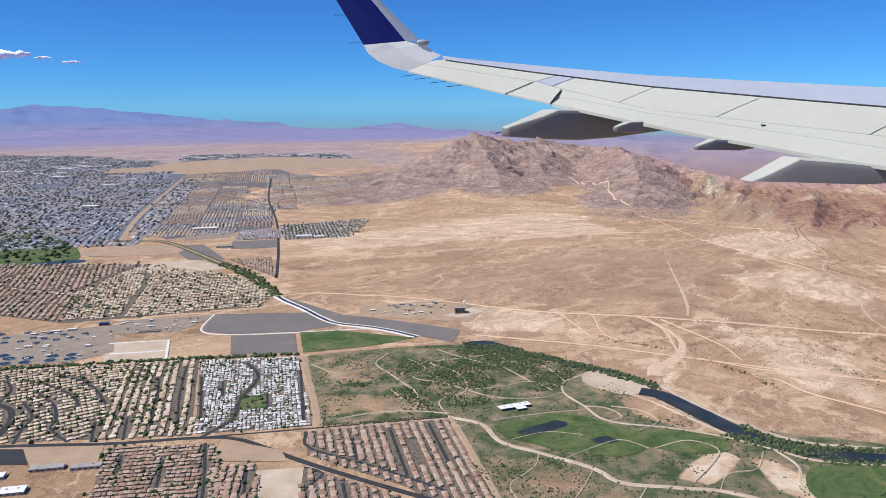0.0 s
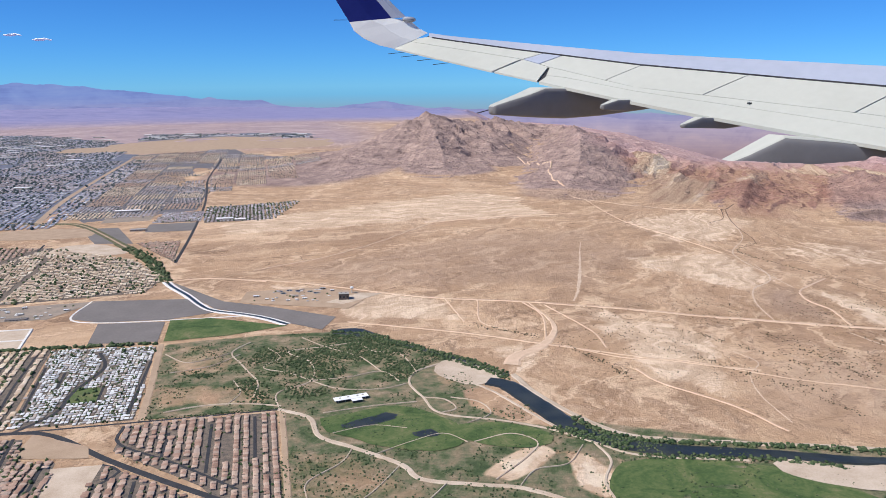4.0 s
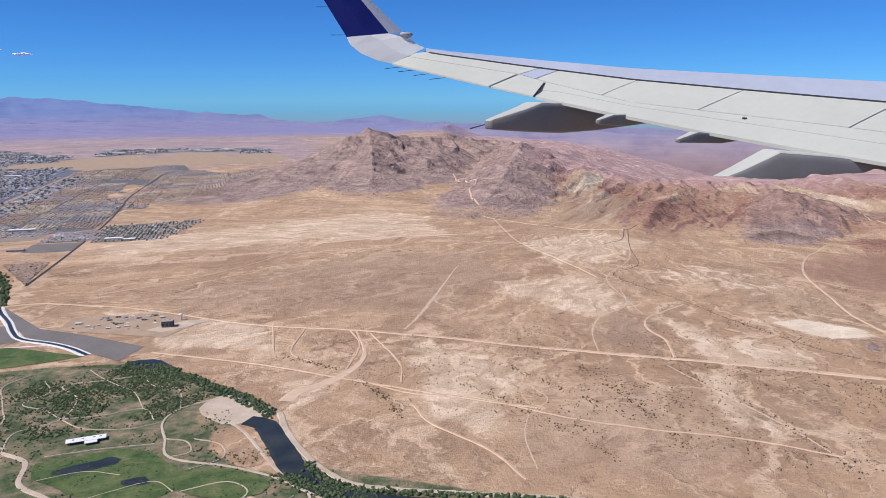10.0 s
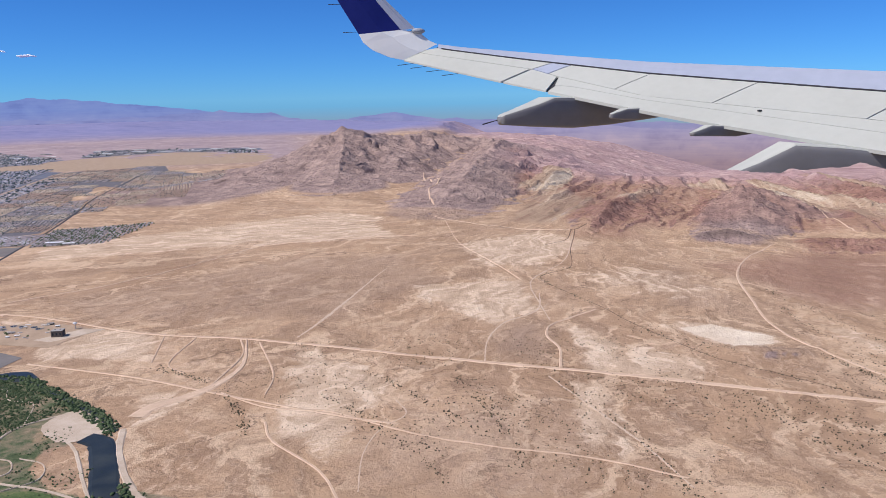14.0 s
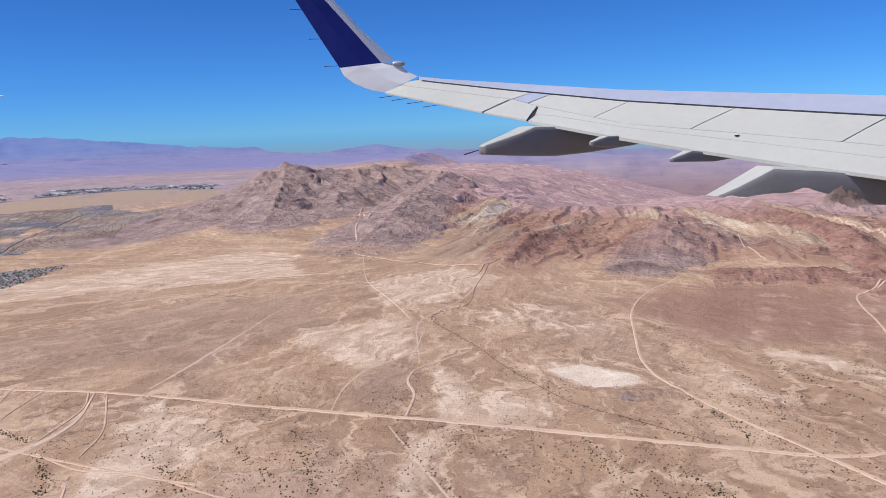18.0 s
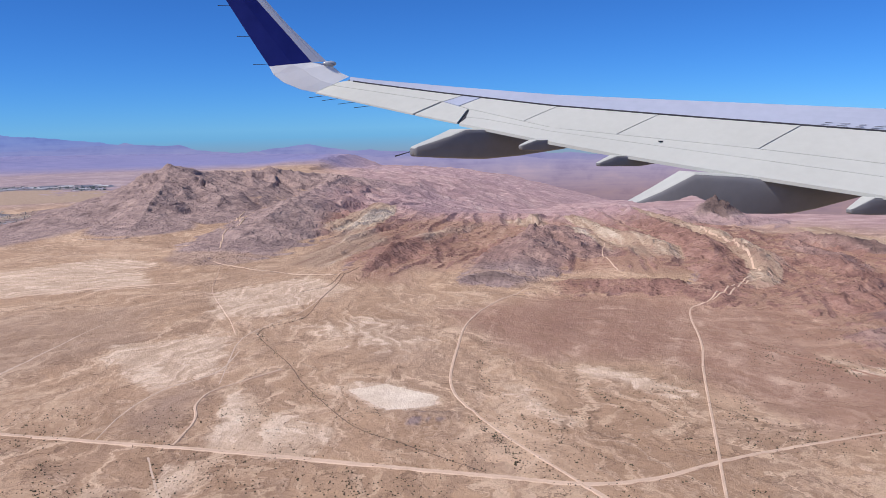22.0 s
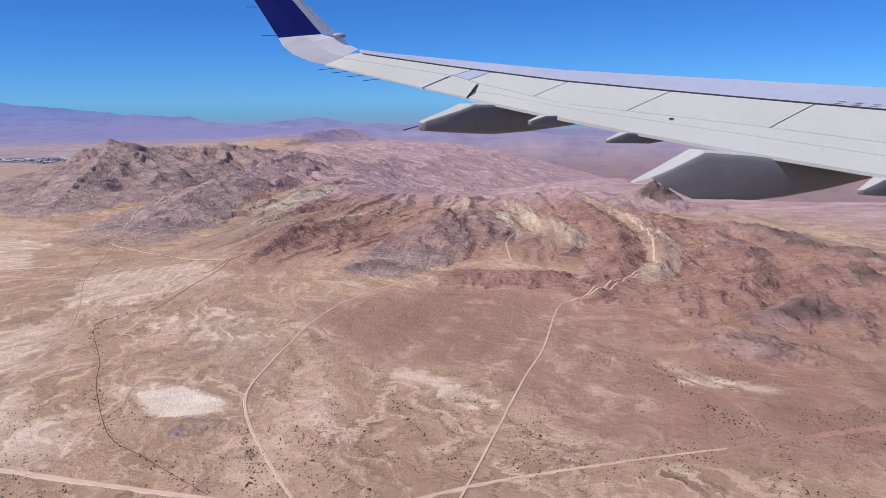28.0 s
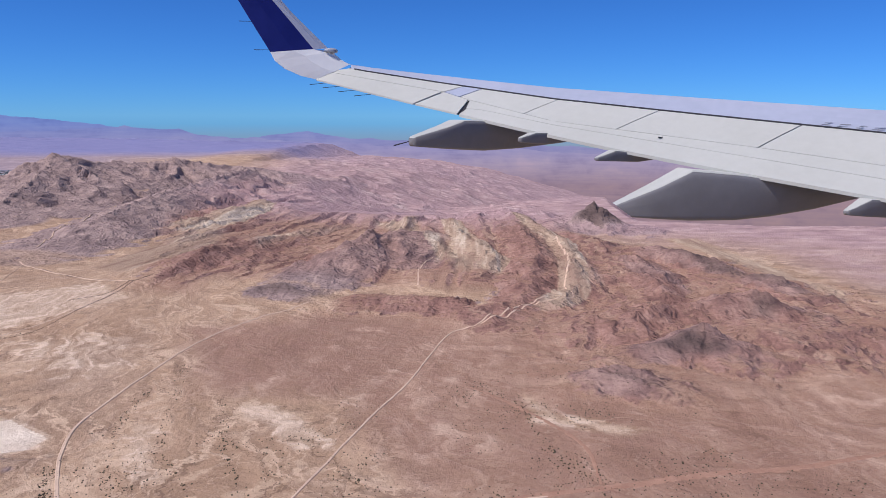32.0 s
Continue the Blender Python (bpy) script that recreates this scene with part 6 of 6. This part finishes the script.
for x, y, lx, ly, h, tr, w, r in ((-57, 413, 3, 1.8, 0.8, 10, SHED_WALL, SHED_ROOF), (-50, 408, 2, 1.2, 0.6, 10, SHED_WALL, SHED_ROOF), (-36, 414, 3, 1.4, 0.7, 10, SHED_WALL, TANK_WALL), (-30, 409, 2.4, 1.2, 0.6, 10, SHED_WALL, SHED_ROOF), (-24, 429, 3.2, 1.6, 0.9, 10, DARK_WALL, TANK_WALL), (-18, 425, 2, 1.2, 0.7, 10, SHED_WALL, SHED_ROOF), (-38, 405, 1.8, 1.2, 0.6, 10, SHED_WALL, SHED_ROOF)):
    block("works_building", "low flat-roofed building of the water works", x, y, lx, ly, h, tr, w, r, "works buildings")


def water_tower(x, y):
    """A white tank on a slim stem."""
    t = thing("water_tower", "white water tower beside the treatment plant", "water tower", pose(x, y, height_at(x, y) + 0.04))
    n = 16

    def turned(profile):
        return loft([[(r * math.cos(2 * math.pi * k / n), r * math.sin(2 * math.pi * k / n), z) for k in range(n)] for r, z in profile])

    part("stem", turned(((0.55, 0.0), (0.28, 0.35), (0.22, 1.6), (0.26, 2.5))), SHED_WALL, t, "grey stem", True)
    part("tank", turned(((0.26, 2.45), (0.85, 2.7), (1.05, 3.05), (1.0, 3.4), (0.6, 3.7), (0.05, 3.8))), SHED_ROOF, t, "white tank", True)
    return t


water_tower(-6.5, 421)
PLANT_YARD = ((-63, 422), (-26, 431), (-14, 424), (-18, 404), (-60, 404))
for poly, count, size in ((PLANT_YARD, 22, (1.5, 0.9, 0.5, 0.08)), (((-240, 361), (-188, 384), (-172, 345), (-180, 326), (-245, 318)), 20, (2.0, 1.1, 0.6, 0.08)), (((-186, 368), (-152, 374), (-142, 402), (-186, 390)), 14, (1.8, 1.0, 0.5, 0.08))):
    q = scatter(poly, count, rng)
    house_rows("sheds", np.column_stack([q, np.full(len(q), radians(14))]), size, SHED_WALL, ROOF_WHITE, rng, "small flat-roofed sheds and equipment in a yard", True)
    clumps("yard_trees", scatter(poly, count // 2, rng), 0.6, LEAF, rng, "dark trees and bushes in a works yard")
block("plant_tower_block", "tall dark brown plant building on a gravel pad", -9, 409, 5.4, 4.2, 3.2, 8, DARK_WALL, TANK_WALL)
patch("gravel_pad", ((-18, 402), (-8, 399), (4, 412), (10, 420), (-2, 421)), PALE_EARTH, 0.09, "pale gravel pad round the plant building", "ground", False)
for x, y, lx, ly, h, tr, w, r in ((-150, 214, 12, 3.4, 0.9, 14, SHED_WALL, SHED_ROOF), (-152, 207, 9, 3.6, 0.9, 14, SHED_WALL, SHED_ROOF), (-134, 221, 10, 3.0, 0.9, 14, SHED_WALL, TANK_WALL), (-136, 206, 7, 4.2, 0.9, 14, SHED_WALL, SHED_ROOF), (-122, 222, 9, 2.6, 1.0, 14, SHED_WALL, TANK_WALL), (-166, 212, 10, 3.2, 0.9, 14, SHED_WALL, SHED_ROOF),
                                  (-253, 707, 22, 7, 1.6, 14, SHED_WALL, SHED_ROOF), (-150, 663, 14, 6, 1.4, 14, SHED_WALL, SHED_ROOF), (-136, 660, 9, 6, 1.3, 14, SHED_WALL, SHED_ROOF), (-204, 612, 12, 5, 1.4, 14, SHED_WALL, TANK_WALL)):
    block("warehouse", "long flat warehouse with a pale roof", x, y, lx, ly, h, tr, w, r, "warehouses and stores")
far_sheds = np.concatenate([rng.uniform((-1500, 1250), (-700, 1800), (60, 2)), scatter(TOWN_7, 30, rng), scatter(TOWN_6, 25, rng)])[:200]
house_rows("warehouses", np.column_stack([far_sheds, np.full(len(far_sheds), radians(14))]), (20, 9, 1.6, 0.2), SHED_WALL, SHED_ROOF, rng, "far white-roofed warehouses of the city", True)

# ---------------------------------------------------------------- park and river
patch("park_meadow", ((-88, 371), (-71, 375), (-29, 362), (-53, 347), (-79, 339)), LAWN, 0.09, "dark green reed meadow", "grass", False)
patch("park_meadow", ((102, 226), (146, 224), (170, 204), (180, 190), (103, 190)), LAWN, 0.12, "bright green field beside the river", "grass")
patch("park_meadow", ((6, 257), (16, 262), (28, 268), (38, 266), (52, 254), (56, 242), (48, 234), (30, 236), (18, 243), (10, 247)), LAWN, 0.1, "green lawn below the visitor centre", "grass")
patch("park_meadow", ((52, 252), (70, 254), (84, 244), (76, 236), (58, 240)), LAWN, 0.1, "green lawn beside the pale trail", "grass")
patch("bare_spit", ((50, 316), (71, 301), (66, 292), (56, 288), (43, 302)), PALE_EARTH, 0.1, "pale sandy spit at the river weir", "ground")
patch("sand_bar", ((150, 229), (170, 225), (215, 228), (240, 220), (235, 206), (201, 209), (166, 211), (147, 221)), PALE_EARTH, 0.12, "pale sand bar along the river", "ground", True, 0.6)
patch("park_pond", ((14, 252), (28, 262), (32, 258), (20, 250)), WATER, 0.16, "dark reedy pond in the lawn", "water", True, 1.0, 2)
patch("park_pond", ((38, 246), (44, 249), (47, 245), (41, 243)), WATER, 0.16, "dark reedy pond in the lawn", "water", True, 0.6, 2)
patch("river_pool", ((-6, 354), (4, 358), (14, 350), (6, 345)), WATER, 0.16, "dark pool at the head of the river", "water")
RIVER_1 = ((-5, 350), (13, 346), (28, 335), (50, 318), (62, 308), (72, 297))
RIVER_2 = ((64, 292), (71, 288), (80, 272), (90, 252), (100, 242), (119, 235), (141, 233), (161, 230), (185, 227), (214, 223), (260, 214), (330, 196))
ribbon("river", RIVER_1, 3.0, WATER, 0.2, 0.4, "narrow dark river with green banks", "water")
ribbon("river", RIVER_2, (9, 9.5, 9, 8, 6, 5.5, 6, 6.5, 7, 7, 7), WATER, 0.24, 0.12, "wide dark river below a weir", "water")
ribbon("weir_bank", ((58, 290), (66, 281), (78, 262), (86, 250)), 1.3, PALE_EARTH, 0.22, 0.5, "pale earth bank of the weir pool", "bank")
ribbon("river_beach", ((74, 299), (79, 285), (88, 268), (99, 253), (112, 244), (140, 240), (180, 236), (215, 234)), 2.6, PALE_EARTH, 0.2, 0.6, "pale beach along the river", "bank")
PT = "pale gravel path winding through the park"
for pts, w in ((((-10, 265), (2, 258), (8, 244), (20, 236), (36, 225), (43, 216), (60, 213), (72, 211), (86, 202), (100, 185)), 2.6), (((46, 312), (36, 302), (34, 290), (40, 276), (47, 262), (68, 256), (84, 249), (96, 240), (110, 231), (140, 228)), 1.3),
               (((40, 276), (48, 274), (52, 266), (46, 262)), 0.7), (((-40, 338), (-44, 324), (-36, 310), (-30, 300), (-24, 290), (-22, 276)), 0.9), (((-10, 265), (-14, 280), (-4, 292), (-8, 312), (-20, 325), (-5, 332), (8, 338)), 0.8), (((-4, 292), (10, 296), (22, 302), (30, 292)), 0.6),
               (((8, 338), (16, 326), (28, 322), (36, 302)), 0.6), (((-62, 300), (-48, 308), (-40, 322)), 0.6), (((-50, 262), (-38, 268), (-24, 270), (-10, 268)), 1.0), (((20, 236), (18, 226), (10, 214), (12, 204)), 0.6), (((50, 214), (46, 206), (40, 196)), 0.6)):
    ribbon("park_path", pts, 0.78 * w, PALE_EARTH, 0.22, 0.3, PT, "path", 1.5)
for pts, w in ((((58, 240), (70, 246), (78, 240), (74, 230), (64, 216)), 0.8), (((96, 240), (99, 228), (95, 214), (98, 196)), 1.2), (((6, 262), (22, 268), (38, 272)), 0.6), (((12, 246), (24, 252), (36, 250)), 0.5), (((-30, 330), (-22, 318), (-26, 306), (-14, 300), (-4, 292)), 0.5), (((-18, 344), (-8, 334), (2, 326), (12, 318), (22, 302)), 0.5), (((34, 290), (24, 284), (8, 284), (-4, 292)), 0.5), (((56, 254), (64, 262), (60, 272), (50, 276)), 0.6), (((-72, 322), (-60, 312), (-52, 316), (-44, 324)), 0.5),
               (((26, 230), (38, 240), (48, 246), (56, 240)), 0.5), (((70, 211), (76, 222), (86, 226), (92, 238)), 0.5), (((24, 200), (30, 210), (36, 225)), 0.5), (((-30, 268), (-28, 280), (-34, 292)), 0.5)):
    ribbon("park_path", pts, 0.78 * w, PALE_EARTH, 0.22, 0.3, PT, "path", 1.5)

THICK = ((-34, 329), (-5, 351), (28, 338), (44, 316), (34, 296), (6, 280), (-14, 270), (-34, 296))
thick = scatter(THICK, 6000, rng)
dense = fbm(thick[:, 0], thick[:, 1], 16, 4, 87)
thick = thick[dense + rng.uniform(-0.14, 0.14, len(dense)) > 0.55]
clumps("park_thicket", np.concatenate([thick, clump_along(((-6, 342), (14, 334), (30, 322)), 500, 2.5, rng), clump_along(((-30, 292), (-22, 280), (-18, 272)), 240, 2.6, rng), clump_along(((-54, 300), (-44, 296)), 90, 2.0, rng), clump_along(((96, 245), (108, 240), (116, 238)), 260, 2.2, rng)]), 0.40, LEAF, rng, "dense green thicket of the wetland park", "bushes")
meadow = scatter(((4, 258), (30, 276), (56, 254), (84, 246), (76, 232), (40, 226), (12, 242)), 900, rng)
dense = fbm(meadow[:, 0], meadow[:, 1], 14, 4, 97)
clumps("meadow_reeds", meadow[dense > 0.56], 0.32, LEAF, rng, "patches of green reeds in the wet meadows", "bushes", 0.5)
clumps("river_bushes", np.concatenate([clump_along([(a - 1, b + 2.2) for a, b in RIVER_1], 520, 0.9, rng), clump_along([(a - 1, b - 2.2) for a, b in RIVER_1], 420, 1.1, rng), clump_along(((92, 258), (98, 250), (108, 243), (124, 240), (150, 238), (180, 234), (214, 230)), 620, 0.9, rng), clump_along(((86, 250), (96, 243), (106, 238)), 200, 2.0, rng), clump_along(((110, 231), (150, 228), (166, 224)), 220, 0.8, rng)]), 0.6, LEAF, rng, "dark green bushes along the river", "bushes")
shrubs = scatter(PARK, 9000, rng)
dense = fbm(shrubs[:, 0], shrubs[:, 1], 11, 4, 93)
shrubs = shrubs[dense + rng.uniform(-0.08, 0.08, len(dense)) > 0.53]
clumps("park_shrubs", np.concatenate([shrubs, scatter(((-2, 238), (40, 222), (60, 196), (4, 192)), 500, rng), clump_along(((-55, 256), (-10, 266)), 160, 0.6, rng)]), 0.30, LEAF, rng, "scattered green shrubs of the park", "bushes")


def visitor_centre():
    t = thing("visitor_centre", "long low visitor centre with white flat roofs", "building", pose(14, 274, 0.1, 0, 0, 24))

    def slab(name, mat, x, y, z, a, b, c):
        bm = bmesh.new()
        bmesh.ops.create_cube(bm, size=1, matrix=Matrix.Translation((x, y, z)) @ Matrix.Diagonal((a, b, c, 1)))
        bmesh.ops.bevel(bm, geom=bm.edges[:], offset=0.03, segments=1, affect="EDGES")
        part(name, bm, mat, t)

    slab("wall", DARK_WALL, 0, 0, 0.4, 11.5, 2.4, 0.8)
    slab("wall", DARK_WALL, 1.5, -2.6, 0.35, 3.4, 1.8, 0.7)
    slab("roof", SHED_ROOF, 0, 0, 0.88, 12.6, 3.4, 0.14)
    slab("roof", SHED_ROOF, 1.5, -2.7, 0.76, 4.0, 2.2, 0.12)
    for x in (-4, -1, 2.5, 4.5):
        slab("roof_unit", TANK_WALL, x, 0.2, 1.02, 0.8, 0.6, 0.16)
    for x in (-5, -2.5, 0, 2.5, 5):
        slab("post", SHED_WALL, x, -1.5, 0.42, 0.14, 0.14, 0.8)
    return t


visitor_centre()

# ---------------------------------------------------------------- desert scrub
desert = np.concatenate([scatter(((70, 330), (130, 300), (330, 215), (470, 240), (640, 330), (560, 480), (420, 420), (240, 420), (90, 390)), 16000, rng)])
desert = desert[~in_poly(desert[:, 0], desert[:, 1], WHITE_PIT)]
thin = fbm(desert[:, 0], desert[:, 1], 26, 4, 77)
desert = desert[thin + rng.uniform(-0.12, 0.12, len(thin)) > 0.55]
clumps("desert_shrubs", desert, 0.27, SHRUB, rng, "small dark creosote shrubs scattered over the desert", "shrubs", 0.7)
runs = [((100, 330), (112, 312), (118, 296)), ((88, 345), (78, 352), (60, 362)), ((140, 330), (165, 300), (190, 262)), ((190, 350), (205, 310), (215, 270)), ((230, 345), (250, 300), (262, 250)), ((150, 360), (175, 330), (205, 290)), ((300, 330), (310, 290), (330, 250)), ((330, 300), (345, 270), (352, 240)), ((430, 300), (436, 280), (450, 262)), ((366, 486), (377, 419), (385, 382), (403, 351), (415, 330)), ((395, 440), (405, 392), (419, 354), (431, 328)), ((359, 451), (360, 408), (376, 353), (397, 324)), ((348, 374), (358, 346), (360, 326)), ((503, 455), (522, 429), (528, 382), (538, 354)), MAIN_WASH[5:], MAIN_WASH[2:6]]
clumps("wash_shrubs", np.concatenate([clump_along(r, 110, 1.3, rng) for r in runs]), 0.30, SHRUB, rng, "dark shrubs lining the dry washes", "shrubs", 0.75)

# ---------------------------------------------------------------- clouds
cm = Mat("cloud_white", 1.0)
cm.b.inputs["Base Color"].default_value = (0.9, 0.9, 0.92, 1)
CLOUD = cm.m


def cloud(x, y, z, a, b, c, count, seed):
    """A small flat fair-weather cloud of many overlapping puffs."""
    r = random.Random(seed)
    bm = bmesh.new()
    for k in range(count):
        u = r.uniform(-1, 1)
        s = (1 - abs(u) ** 2) * 0.6 + 0.25
        bmesh.ops.create_icosphere(bm, subdivisions=3, radius=1, matrix=Matrix.Translation((u * a, r.uniform(-0.3, 0.3) * b, r.uniform(0, 0.3) * c * s)) @ Matrix.Diagonal((a * 0.34 * s, b * 0.5 * s, c * 0.42 * s, 1)))
    for q in bm.verts:
        q.co += Vector((0, 0, 0.25 * c)) * noise.noise(q.co * 0.03)
    me = bpy.data.meshes.new("cloud")
    bm.to_mesh(me)
    bm.free()
    me.materials.append(CLOUD)
    me.polygons.foreach_set("use_smooth", np.ones(len(me.polygons), bool))
    ob = new("cloud", me)
    ob.location = (x, y, z)
    return tagged(ob, "small thin white fair-weather cloud", "cloud", "clouds over the mountains")


cloud(-2215, 3684, 372, 125, 60, 44, 30, 25)
cloud(-2077, 3756, 363, 46, 40, 13, 16, 85)
cloud(-1970, 3814, 344, 50, 40, 14, 16, 135)


# ---------------------------------------------------------------- one scale for the whole land
for ob in list(scene.objects):
    if ob.parent is None and ob not in (cam, sun_lamp, wing_root, *far_walls):
        ob.matrix_basis = Matrix.Scale(UNIT, 4) @ ob.matrix_basis
